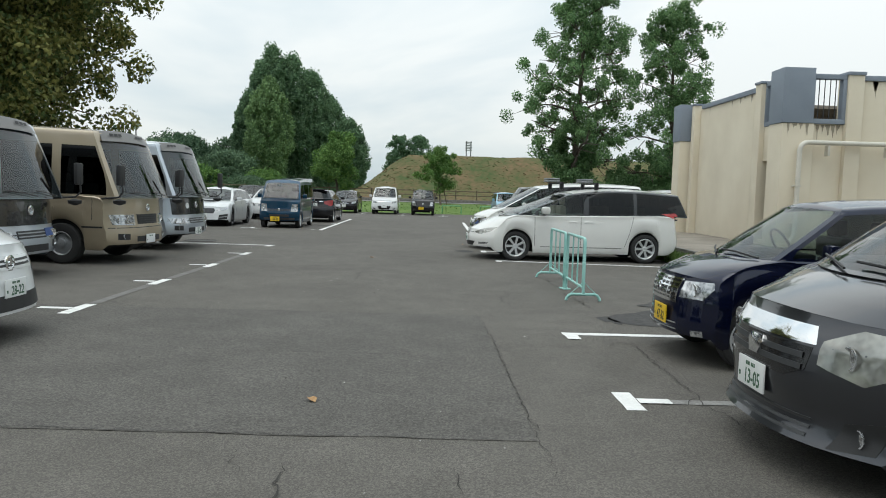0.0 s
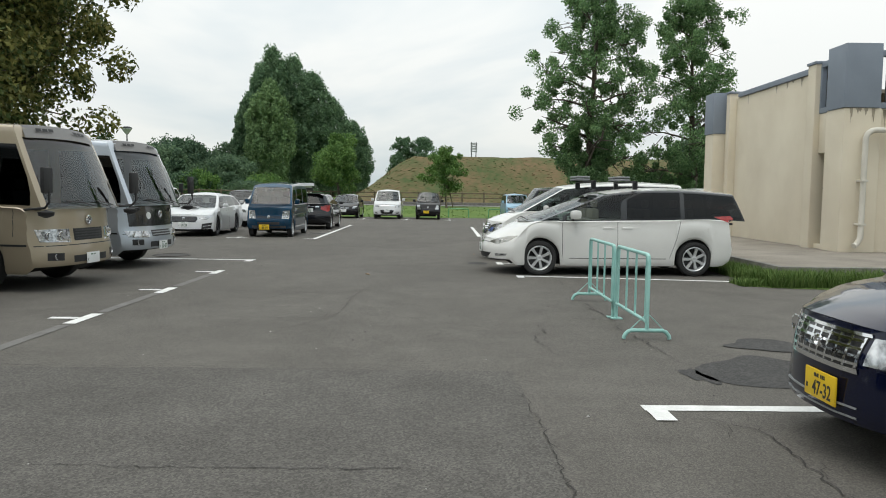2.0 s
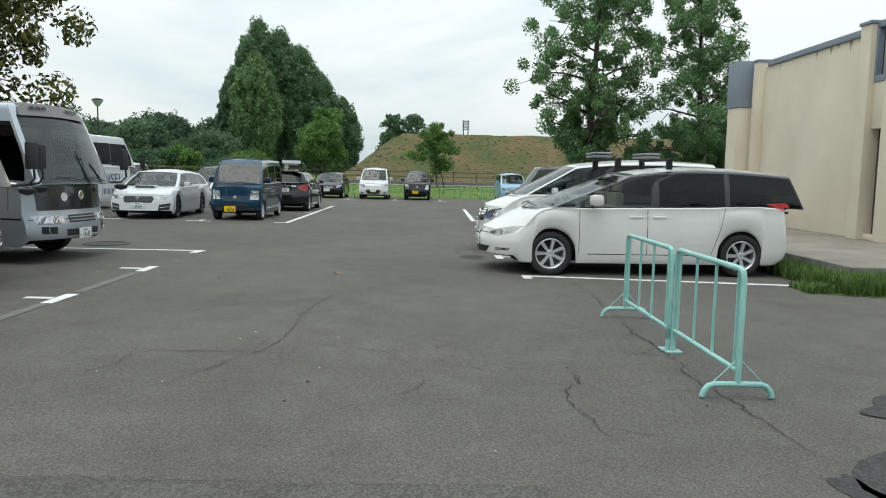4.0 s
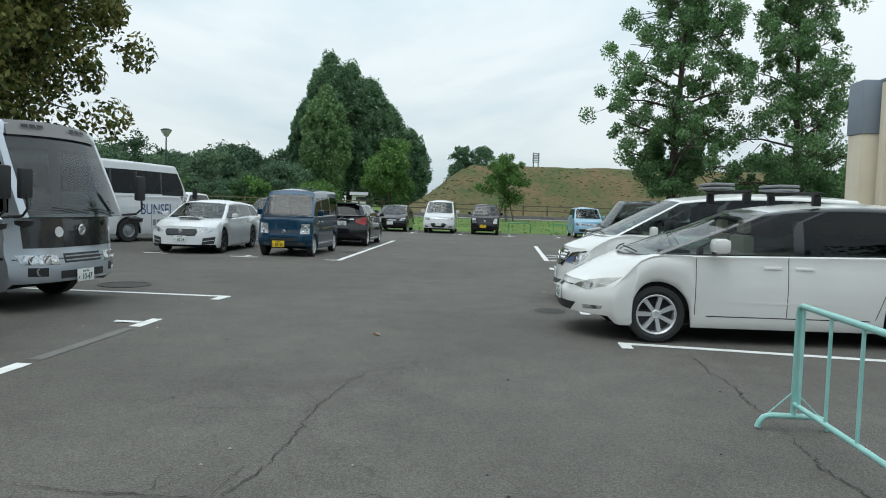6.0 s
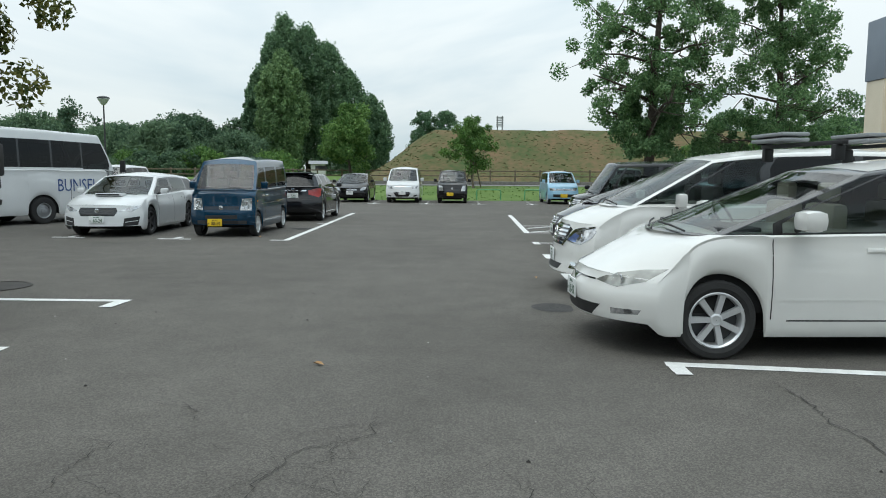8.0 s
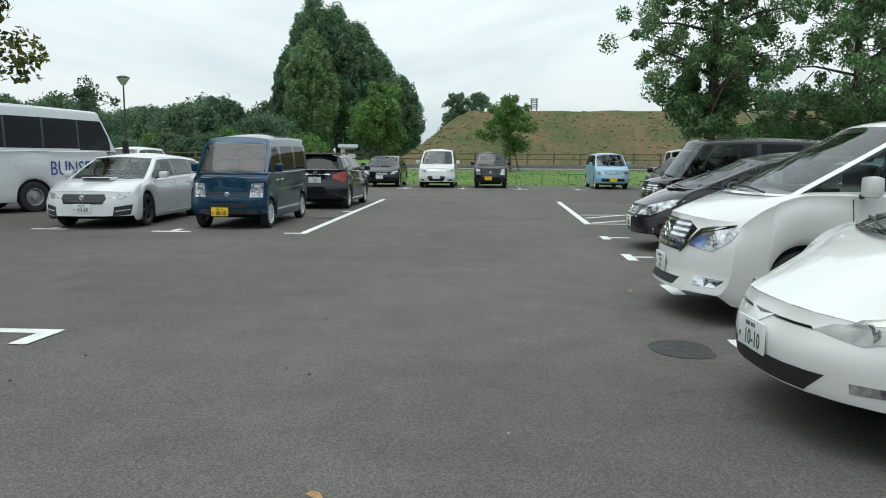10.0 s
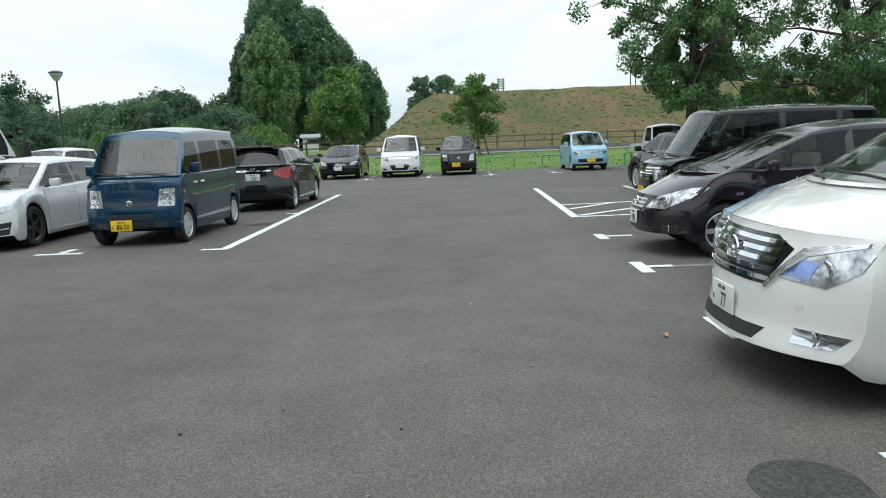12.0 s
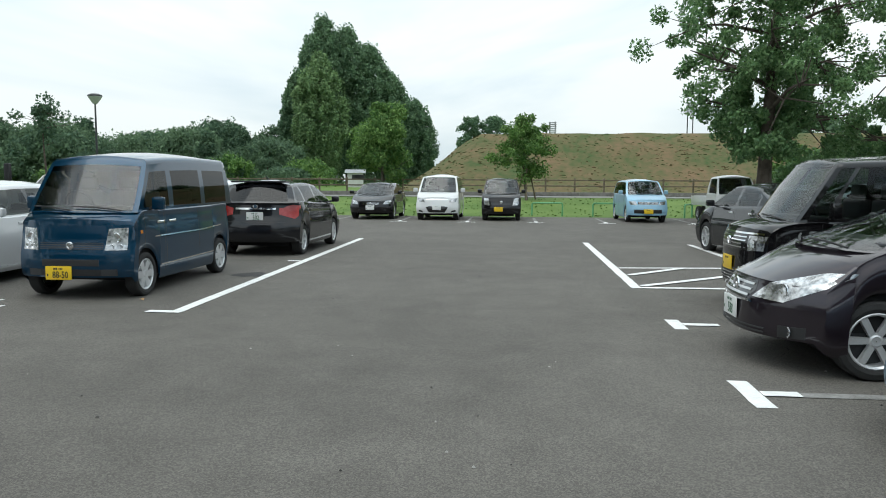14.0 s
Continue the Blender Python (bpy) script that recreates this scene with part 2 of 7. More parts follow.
G_MID = glass("glass_tint", (0.42, 0.49, 0.47), ior=1.45)

P_PEARL = paint("paint_pearl", (0.70, 0.695, 0.67), rough=0.3)
P_WHITE = paint("paint_white", (0.66, 0.67, 0.675), rough=0.3)
P_NAVY = paint("paint_navy", (0.0030, 0.0055, 0.024), metal=0.4, rough=0.2)
P_GREY = paint("paint_grey", (0.050, 0.052, 0.059), metal=0.75, rough=0.18)
P_BLUE = paint("paint_blue", (0.0020, 0.034, 0.074), metal=0.5, rough=0.2)
P_PLUM = paint("paint_plum", (0.024, 0.018, 0.024), metal=0.5, rough=0.2)
P_BLACK = paint("paint_black", (0.0045, 0.0042, 0.005), metal=0.0)
P_DKGREY = paint("paint_charcoal", (0.010, 0.0105, 0.013), metal=0.15)
P_SKY = paint("paint_skyblue", (0.27, 0.47, 0.62), metal=0.15)
P_ICE = paint("paint_iceblue", (0.40, 0.54, 0.66), metal=0.4)
P_BEIGE = paint("paint_champagne", (0.36, 0.30, 0.215), metal=0.45)
P_CREAM = paint("paint_cream", (0.62, 0.55, 0.45))
P_SILVER = paint("paint_silver", (0.46, 0.50, 0.55), metal=0.6, rough=0.2)


# ---- building tools ----
from mathutils.bvhtree import BVHTree


def part(name, bm, material, parent=None, label="", sharp=32.0):
    """Links a bmesh as one mesh object, under a thing or under a part."""
    bmesh.ops.remove_doubles(bm, verts=bm.verts, dist=1e-5)
    bmesh.ops.recalc_face_normals(bm, faces=bm.faces)
    lim = radians(sharp)
    for f in bm.faces:
        f.smooth = True
    for e in bm.edges:
        e.smooth = len(e.link_faces) != 2 or e.calc_face_angle(0.0) < lim
    me = bpy.data.meshes.new(name)
    bm.to_mesh(me)
    bm.free()
    me.materials.append(material)
    ob = new(name, me)
    ob.parent = parent
    if label:
        ob["label"] = label
    return ob


def again(name, ob, parent, m):
    """Another object on the mesh of ob."""
    o = new(name, ob.data)
    o.parent = parent
    o.matrix_basis = m
    return o


def add_box(bm, lo, hi, bevel=0.0, m=None):
    r = bmesh.ops.create_cube(bm, size=1.0)
    vs = r["verts"]
    for v in vs:
        v.co = Vector([lo[i] + (v.co[i] + 0.5) * (hi[i] - lo[i]) for i in range(3)])
    if bevel:
        es = list({e for v in vs for e in v.link_edges})
        r = bmesh.ops.bevel(bm, geom=es, offset=bevel, segments=2, affect="EDGES", profile=0.6)
        vs = r["verts"]
    if m:
        bmesh.ops.transform(bm, matrix=m, verts=[v for v in vs if v.is_valid])
    return bm


def box(lo, hi, bevel=0.0, m=None):
    return add_box(bmesh.new(), lo, hi, bevel, m)


def add_tube(bm, pts, radius, seg=8, caps=True):
    """A round bar along points; radius may be one number or one a point."""
    pts = [Vector(p) for p in pts]
    rs = radius if isinstance(radius, (list, tuple)) else [radius] * len(pts)
    rings = []
    side = None
    for i, p in enumerate(pts):
        d = (pts[min(i + 1, len(pts) - 1)] - pts[max(i - 1, 0)]).normalized()
        if side is None:
            side = d.orthogonal().normalized()
        side = (side - d * side.dot(d)).normalized()
        up = d.cross(side)
        rings.append([bm.verts.new(p + (side * math.cos(2 * math.pi * k / seg) + up * math.sin(2 * math.pi * k / seg)) * rs[i]) for k in range(seg)])
    for a, b in zip(rings, rings[1:]):
        for k in range(seg):
            bm.faces.new((a[k], a[(k + 1) % seg], b[(k + 1) % seg], b[k]))
    if caps:
        bm.faces.new(rings[0][::-1])
        bm.faces.new(rings[-1])
    return bm


def tube(pts, radius, seg=8):
    return add_tube(bmesh.new(), pts, radius, seg)


def add_lathe(bm, prof, seg=28, axis="y", centre=(0, 0, 0)):
    """Turns (radius, height) pairs round an axis."""
    rings = []
    for r, h in prof:
        ring = []
        for k in range(seg):
            a = 2 * math.pi * k / seg
            c = (r * math.cos(a), h, r * math.sin(a)) if axis == "y" else (r * math.cos(a), r * math.sin(a), h)
            ring.append(bm.verts.new(Vector(c) + Vector(centre)))
        rings.append(ring)
    for a, b in zip(rings, rings[1:]):
        for k in range(seg):
            bm.faces.new((a[k], a[(k + 1) % seg], b[(k + 1) % seg], b[k]))
    return bm


def sheet(x0, y0, x1, y1, z, nx=1, ny=1):
    bm = bmesh.new()
    vs = [[bm.verts.new((x0 + (x1 - x0) * i / nx, y0 + (y1 - y0) * j / ny, z)) for i in range(nx + 1)] for j in range(ny + 1)]
    for j in range(ny):
        for i in range(nx):
            bm.faces.new((vs[j][i], vs[j][i + 1], vs[j + 1][i + 1], vs[j + 1][i]))
    return bm


def lerp(a, b, t):
    return a + (b - a) * t


def raw_mesh(name, verts, faces, material, parent=None, smooth=False):
    me = bpy.data.meshes.new(name)
    me.from_pydata(verts, [], faces)
    me.materials.append(material)
    if smooth:
        me.shade_smooth()
    me.update()
    ob = new(name, me)
    ob.parent = parent
    return ob


def text_mesh(text, size, bold=0.0):
    """Flat letters in the xy plane, centred, as a mesh."""
    cu = bpy.data.curves.new("letters", "FONT")
    cu.body, cu.size, cu.align_x, cu.align_y = text, size, "CENTER", "CENTER"
    cu.offset, cu.extrude, cu.resolution_u = bold, 0.0008, 2
    tmp = bpy.data.objects.new("letters", cu)
    scene.collection.objects.link(tmp)
    me = bpy.data.meshes.new_from_object(tmp.evaluated_get(bpy.context.evaluated_depsgraph_get()))
    bpy.data.objects.remove(tmp)
    bpy.data.curves.remove(cu)
    return me


def letters(name, text, size, material, parent, m, bold=0.0, stretch=1.0):
    me = text_mesh(text, size, bold)
    me.name = name
    me.materials.clear()
    me.materials.append(material)
    me.transform(Matrix.Diagonal((stretch, 1, 1, 1)))
    ob = new(name, me)
    ob.parent = parent
    ob.matrix_basis = m
    return ob


# ---- ground ----
def rise(x, y):
    """Height of the open ground: level round the car park, climbing gently behind it."""
    t = min(1.0, max(0.0, (y - 49.5) / 13.0))
    return 0.55 * t * t * (3 - 2 * t) + (0.25 * min(1.0, max(0.0, (y - 66) / 6.0)))


def ground_sheet():
    xs = [-900, -300, -150, -90] + [-70 + 5 * i for i in range(29)] + [90, 150, 300, 900]
    ys = [-600, -150, -60, -30, 0, 25, 45, 49.5] + [51 + 1.5 * i for i in range(16)] + [80, 90, 110, 150, 250, 500, 1500]
    verts = [(x, y, rise(x, y) - 0.02) for y in ys for x in xs]
    w = len(xs)
    faces = [(j * w + i, j * w + i + 1, (j + 1) * w + i + 1, (j + 1) * w + i) for j in range(len(ys) - 1) for i in range(w - 1)]
    ob = raw_mesh("ground", verts, faces, GRASS, smooth=True)
    return tagged(ob, "mown green grass ground round the car park", "ground", kind="structure")


ground_sheet()
road = part("road", sheet(-45, -40, 40, 49.6, 0.0, 30, 30), ASPHALT)
tagged(road, "worn grey-brown asphalt of the car park", "car park", kind="structure")


def far_lane():
    bm = bmesh.new()
    xs = [-90 + 6 * i for i in range(31)]
    rows = [[bm.verts.new((x, y, rise(x, y) + 0.01)) for x in xs] for y in (62.2, 64, 66.2)]
    for a, b in zip(rows, rows[1:]):
        for i in range(len(xs) - 1):
            bm.faces.new((a[i], a[i + 1], b[i + 1], b[i]))
    return part("pavement", bm, mat("pale_path", (0.20, 0.195, 0.18), rough=0.9, var=0.15, scale=0.7))


tagged(far_lane(), "pale paved path along the foot of the bank", "path", kind="structure")


def patch_sheet():
    """A relaid stretch of asphalt with a slightly uneven outline."""
    rng = random.Random(4)
    bm = bmesh.new()
    pts = []
    for i in range(25):
        t = i / 24
        pts.append((lerp(-7.5, 0.46, t), 8.93 + 0.025 * rng.uniform(-1, 1), 0.004))
    for i in range(1, 20):
        t = i / 19
        pts.append((lerp(0.46, 0.52, t) + 0.02 * rng.uniform(-1, 1), lerp(8.93, 4.46, t), 0.004))
    for i in range(1, 25):
        t = i / 24
        pts.append((lerp(0.52, -7.5, t), 4.47 + 0.02 * rng.uniform(-1, 1), 0.004))
    bm.faces.new([bm.verts.new(p) for p in pts])
    return part("asphalt_patch", bm, ASPHALT_PATCH)


tagged(patch_sheet(), "coarser relaid rectangle of grey asphalt", "asphalt patch", kind="structure")


def ribbon(bm, pts, width, z, rng, taper=True):
    """A ragged flat strip along points, for cracks and joints."""
    fine = []
    for (a, b) in zip(pts, pts[1:]):
        n = max(2, int(math.dist(a, b) / 0.045))
        for i in range(n):
            t = i / n
            fine.append((lerp(a[0], b[0], t), lerp(a[1], b[1], t)))
    fine.append(pts[-1])
    jig = [(p[0] + rng.gauss(0, 0.014), p[1] + rng.gauss(0, 0.014)) for p in fine]
    prev = None
    for i, p in enumerate(jig):
        q = jig[min(i + 1, len(jig) - 1)]
        o = jig[max(i - 1, 0)]
        d = Vector((q[0] - o[0], q[1] - o[1], 0))
        d = d.normalized() if d.length > 1e-6 else Vector((1, 0, 0))
        s = Vector((-d.y, d.x, 0)) * 0.42 * width * rng.uniform(0.25, 1.0) * (min(1, 4 * min(i, len(jig) - 1 - i) / len(jig) + 0.12) if taper else 1)
        cur = (bm.verts.new((p[0] + s.x, p[1] + s.y, z)), bm.verts.new((p[0] - s.x, p[1] - s.y, z)))
        if prev:
            bm.faces.new((prev[0], prev[1], cur[1], cur[0]))
        prev = cur


def crack(pts, width, seed, branches=0):
    rng = random.Random(seed)
    bm = bmesh.new()
    ribbon(bm, pts, width, 0.009, rng)
    for _ in range(branches):
        i = rng.randrange(len(pts) - 1)
        p = (lerp(pts[i][0], pts[i + 1][0], 0.5), lerp(pts[i][1], pts[i + 1][1], 0.5))
        a = rng.uniform(0, 6.28)
        ln = rng.uniform(0.2, 0.6)
        ribbon(bm, [p, (p[0] + ln * math.cos(a), p[1] + ln * math.sin(a))], width * 0.6, 0.0095, rng)
    ob = part("pavement_crack", bm, CRACK)
    return tagged(ob, "thin dark ragged crack in the asphalt", "crack", group="cracks in the asphalt", kind="structure")


crack([(-2.75, 6.72), (-1.3, 6.70), (0.02, 6.73)], 0.012, 1)
crack([(-7.4, 4.48), (-2.4, 4.49), (-1.1, 4.47), (0.32, 4.46), (0.52, 4.45)], 0.012, 2)
crack([(0.46, 8.92), (0.50, 7.2), (0.52, 5.4), (0.53, 4.4), (0.56, 3.7)], 0.014, 3)
crack([(-7.4, 8.93), (-2.5, 8.97), (-0.3, 8.92), (0.46, 8.93)], 0.009, 4)
crack([(1.92, 13.22), (1.85, 12.46), (1.91, 12.0), (1.90, 11.74), (1.93, 11.3), (1.86, 11.0), (1.95, 10.2), (2.02, 9.3)], 0.020, 5, 3)
crack([(1.91, 16.05), (1.94, 15.25), (1.89, 14.98), (1.96, 14.66), (1.92, 13.9), (1.92, 13.2)], 0.016, 6, 1)
crack([(1.01, 11.2), (0.98, 10.7), (0.86, 10.53), (0.83, 10.27), (0.88, 10.0), (0.95, 9.5)], 0.016, 7, 3)
crack([(-0.15, 10.72), (-0.17, 10.45)], 0.014, 8, 1)
crack([(1.93, 7.85), (1.89, 6.95), (1.88, 6.3), (1.88, 5.74), (1.84, 5.3), (1.93, 4.88), (1.88, 4.4)], 0.016, 9, 5)
crack([(1.56, 7.68), (1.72, 7.5), (1.60, 7.2)], 0.009, 10)
crack([(-1.22, 4.22), (-1.18, 3.96), (-1.08, 3.85)], 0.010, 11)
crack([(-0.90, 4.0), (-0.89, 3.79), (-0.88, 3.5), (-0.93, 3.1)], 0.020, 12, 1)
crack([(0.01, 4.0), (0.03, 3.67)], 0.010, 13)
# the crazed stretch of the lane
crack([(-2.95, 11.59), (-2.49, 11.47), (-2.08, 11.45), (-1.68, 11.46), (-1.38, 11.45), (-0.96, 11.45)], 0.013, 14, 6)
crack([(-2.49, 11.47), (-2.46, 11.0), (-2.6, 10.7)], 0.012, 15, 2)
crack([(-1.39, 13.51), (-1.40, 13.02), (-1.38, 12.05), (-1.46, 11.49), (-1.61, 11.19), (-1.81, 10.78), (-2.0, 10.3)], 0.012, 16, 6)
crack([(-0.90, 11.68), (-0.62, 11.60), (-0.34, 11.45)], 0.011, 17, 3)
crack([(-0.12, 11.67), (0.30, 11.81), (0.58, 11.87)], 0.008, 18, 2)
crack([(0.69, 11.66), (1.13, 11.71), (1.43, 11.71)], 0.008, 19, 2)
crack([(0.13, 11.51), (-0.02, 11.23), (-0.08, 11.3), (0.0, 11.05)], 0.009, 20, 1)
crack([(-2.51, 13.02), (-2.05, 13.0), (-1.71, 13.1)], 0.008, 21, 4)
crack([(-2.56, 13.12), (-2.43, 13.3), (-2.43, 13.5)], 0.010, 22, 2)
crack([(-1.41, 12.84), (-1.40, 13.19), (-1.36, 13.52), (-1.33, 13.96), (-1.20, 14.43), (-0.86, 14.63), (-0.87, 15.13)], 0.012, 23, 8)
crack([(-2.30, 13.73), (-2.31, 14.37), (-2.19, 14.53)], 0.009, 24, 4)
crack([(-2.10, 15.14), (-2.0, 14.97)], 0.014, 25, 2)
crack([(-0.87, 13.57), (-0.79, 14.08)], 0.009, 26, 2)
crack([(-0.06, 13.66), (-0.01, 14.11)], 0.009, 27, 2)
crack([(0.28, 17.61), (0.44, 17.69), (0.64, 17.73), (0.95, 17.74)], 0.008, 28, 1)
crack([(1.75, 27.2), (1.9, 25.6), (2.1, 24.6)], 0.012, 29, 1)


def crazing():
    """A fine net of hairline cracks where the lane surface has tired."""
    rng = random.Random(31)
    bm = bmesh.new()
    for _ in range(120):
        x, y = rng.gauss(-1.2, 0.95), rng.gauss(11.9, 1.5)
        a = rng.choice((0.2, 0.9, 1.7, 2.4)) + rng.gauss(0, 0.3)
        pts = [(x, y)]
        for _ in range(rng.randint(2, 4)):
            ln = rng.uniform(0.08, 0.2)
            a += rng.gauss(0, 0.5)
            pts.append((pts[-1][0] + ln * math.cos(a), pts[-1][1] + ln * math.sin(a)))
        ribbon(bm, pts, 0.0045, 0.010, rng)
    ob = part("hairline_cracks", bm, CRACK)
    return tagged(ob, "net of hairline cracks in worn asphalt", "cracks", kind="stuff")


crazing()


# painted lines: thin raised strips
def line(p, q, width=0.14, worn=None, z=0.005):
    a, b = Vector((*p, 0)), Vector((*q, 0))
    d = (b - a).normalized()
    s = Vector((-d.y, d.x, 0)) * width / 2
    rng = random.Random(int(1000 * (p[0] + 3 * p[1])))
    bm = bmesh.new()
    n = max(2, int((b - a).length / 0.12))
    prev = None
    for i in range(n + 1):
        c = a.lerp(b, i / n)
        e = [rng.uniform(-0.006, 0.006) for _ in range(2)]
        cur = (bm.verts.new(c + s * (1 + e[0] * 10) + Vector((0, 0, z))), bm.verts.new(c - s * (1 + e[1] * 10) + Vector((0, 0, z))))
        if prev:
            bm.faces.new((prev[0], prev[1], cur[1], cur[0]))
        prev = cur
    ob = part("parking_line", bm, worn or LINE)
    return tagged(ob, "worn faded white line on the asphalt" if worn else "white painted parking line on the asphalt", "parking line", group="parking lines", kind="structure")


def tee(x, y, sx, bar=0.62, stem=0.75, w=0.14, worn_to=0.0):
    """A parking mark: a bar along the lane and a stem into the bay (sx: +1 or -1)."""
    line((x, y - bar / 2), (x, y + bar / 2), w)
    line((x + sx * w / 2, y), (x + sx * (stem + w / 2), y), w * 0.85, z=0.009)
    if worn_to:
        line((x + sx * (stem + w / 2), y), (x + sx * worn_to, y), w * 0.8, worn=LINE_WORN)


tee(-4.24, 8.67, -1, bar=0.70, stem=0.38)
tee(-4.24, 11.24, -1, bar=0.68, stem=0.32)
tee(-4.22, 13.74, -1, bar=0.62, stem=0.32)
tee(-4.23, 16.31, -1, bar=0.58, stem=0.32)
line((-4.24, 9.1), (-4.24, 10.8), 0.13, worn=LINE_FAINT)
line((-4.24, 11.7), (-4.23, 13.4), 0.13, worn=LINE_FAINT)
line((-4.23, 14.2), (-4.23, 15.9), 0.13, worn=LINE_FAINT)
line((-9.5, 18.86), (-4.15, 18.84), 0.13)
line((-4.24, 18.42), (-4.22, 18.77), 0.15, z=0.009)
tee(1.31, 5.38, 1, bar=0.46, stem=0.24, worn_to=3.6)
line((1.27, 7.92), (6.0, 7.98), 0.13)
line((1.35, 7.62), (1.35, 7.85), 0.14, z=0.009)
line((1.27, 16.32), (6.0, 15.72), 0.13)
line((1.33, 16.00), (1.33, 16.24), 0.13, z=0.009)
tee(1.17, 18.76, 1, bar=0.54, stem=0.5)
tee(1.21, 21.2, 1)
tee(1.22, 23.75, 1, bar=0.66, stem=0.26, worn_to=3.4)
tee(1.26, 26.25, 1, bar=0.52, stem=0.36)
line((1.30, 28.86), (1.37, 36.55), 0.14)
line((1.37, 28.90), (3.8, 28.95), 0.13, z=0.009)
line((1.40, 31.25), (3.8, 31.50), 0.13, z=0.009)
line((1.40, 29.05), (3.8, 31.0), 0.13, z=0.013)
line((1.42, 30.28), (2.45, 31.3), 0.13, z=0.013)
line((3.77, 31.7), (3.77, 36.3), 0.13)
line((3.77, 33.9), (6.2, 33.95), 0.13, z=0.009)
line((-4.14, 26.36), (-4.22, 37.05), 0.14)
line((-4.47, 26.34), (-4.07, 26.34), 0.13, z=0.009)
line((-4.25, 31.60), (-4.48, 31.60), 0.13, z=0.009)
for tx, ty in ((-6.62, 26.45), (-9.05, 26.62), (-11.5, 26.8)):
    line((tx - 0.36, ty), (tx + 0.36, ty), 0.14)
    line((tx, ty + 0.07), (tx, ty + 0.45), 0.13, z=0.009)
for tx in (-9.5, -7.0, -4.5, -2.0, 0.5, 3.0, 6.1, 8.6):
    line((tx - 0.32, 45.1), (tx + 0.32, 45.1), 0.14)
    line((tx, 45.17), (tx, 45.9), 0.13, z=0.009)
    line((tx, 46.2), (tx, 48.6), 0.11, worn=LINE_WORN)


def round_patch(name, x, y, rx, ry, material, label, category, z=0.004, wobble=0.1, seed=1):
    rng = random.Random(seed)
    bm = bmesh.new()
    n = 40
    ph = [rng.uniform(0, 6.28) for _ in range(4)]
    pts = []
    for k in range(n):
        a = 2 * math.pi * k / n
        r = 1 + wobble * sum(math.sin((i + 2) * a + ph[i]) / (i + 2) for i in range(4))
        pts.append(bm.verts.new((x + rx * r * math.cos(a), y + ry * r * math.sin(a), z)))
    bm.faces.new(pts)
    return tagged(part(name, bm, material), label, category, kind="structure")


round_patch("asphalt_repair", 0.68, 18.72, 0.24, 0.26, ASPHALT_DARK, "round dark fresh asphalt repair in the lane", "repair patch", wobble=0.10, seed=5)
round_patch("damp_stain", 2.98, 8.95, 0.66, 0.92, ASPHALT_DARK, "irregular dark damp patch on the asphalt", "stain", wobble=0.5, seed=8)
round_patch("damp_stain", 3.35, 10.1, 0.6, 0.30, ASPHALT_DARK, "irregular dark damp patch on the asphalt", "stain", z=0.008, wobble=0.5, seed=9)
round_patch("damp_stain", 2.0, 8.88, 0.10, 0.24, ASPHALT_DARK, "small dark damp patch on the asphalt", "stain", wobble=0.5, seed=12)
round_patch("oil_stain", -4.45, 29.6, 0.22, 0.32, ASPHALT_DARK, "dark oil stain on the asphalt beside the white line", "stain", wobble=0.4, seed=3)


def manhole(x, y, r):
    root = new("manhole_cover")
    bm = add_lathe(bmesh.new(), [(r, 0.002), (r, 0.010), (r * 0.93, 0.012)], 36, "z")
    part("rim", bm, IRON, root)
    bm = bmesh.new()
    vs = add_lathe(bm, [(r * 0.91, 0.008), (r * 0.6, 0.010), (r * 0.3, 0.010), (0.01, 0.010)], 36, "z")
    part("lid", vs, IRON, root)
    root.matrix_basis = pose(x, y, 0)
    return tagged(root, "round dark cast-iron manhole cover in asphalt", "manhole")


manhole(-6.3, 19.75, 0.42)


def dry_leaf(x, y, s, turn):
    bm = bmesh.new()
    for k in range(-1, 2, 2):
        a, b, c, d = ((0, -s, 0.006), (k * s * 0.55, -s * 0.2, 0.022), (k * s * 0.4, s * 0.5, 0.026), (0, s, 0.010))
        bm.faces.new([bm.verts.new(p) for p in (a, b, c, d)])
    ob = part("fallen_leaf", bm, DRYLEAF)
    ob.matrix_basis = pose(x, y, 0.004, 0, 0, turn)
    return tagged(ob, "small curled brown leaf lying on asphalt", "leaf", group="fallen leaves")


dry_leaf(-0.95, 5.18, 0.06, 30)
dry_leaf(-1.45, 16.15, 0.05, 70)
dry_leaf(0.72, 21.0, 0.04, 10)
dry_leaf(-4.9, 27.05, 0.05, 50)


# ---- raised apron, kerb and building ----
AP = 0.27
apron = part("pavement", box((6.05, 15.95, -0.05), (24, 40, AP), 0.01), CONCRETE)
tagged(apron, "raised stained concrete apron beside the building", "pavement", kind="structure")
for i in range(9):
    k = part("kerb_stone", box((5.9 + 1.95 * i, 15.8, -0.05), (5.9 + 1.95 * i + 1.935, 15.943, AP + 0.012), 0.012), KERB, apron)
for i in range(6):
    part("kerb_stone", box((5.90, 15.95 + 1.95 * i, -0.05), (6.043, 15.95 + 1.95 * i + 1.935, AP + 0.012), 0.012), KERB, apron)


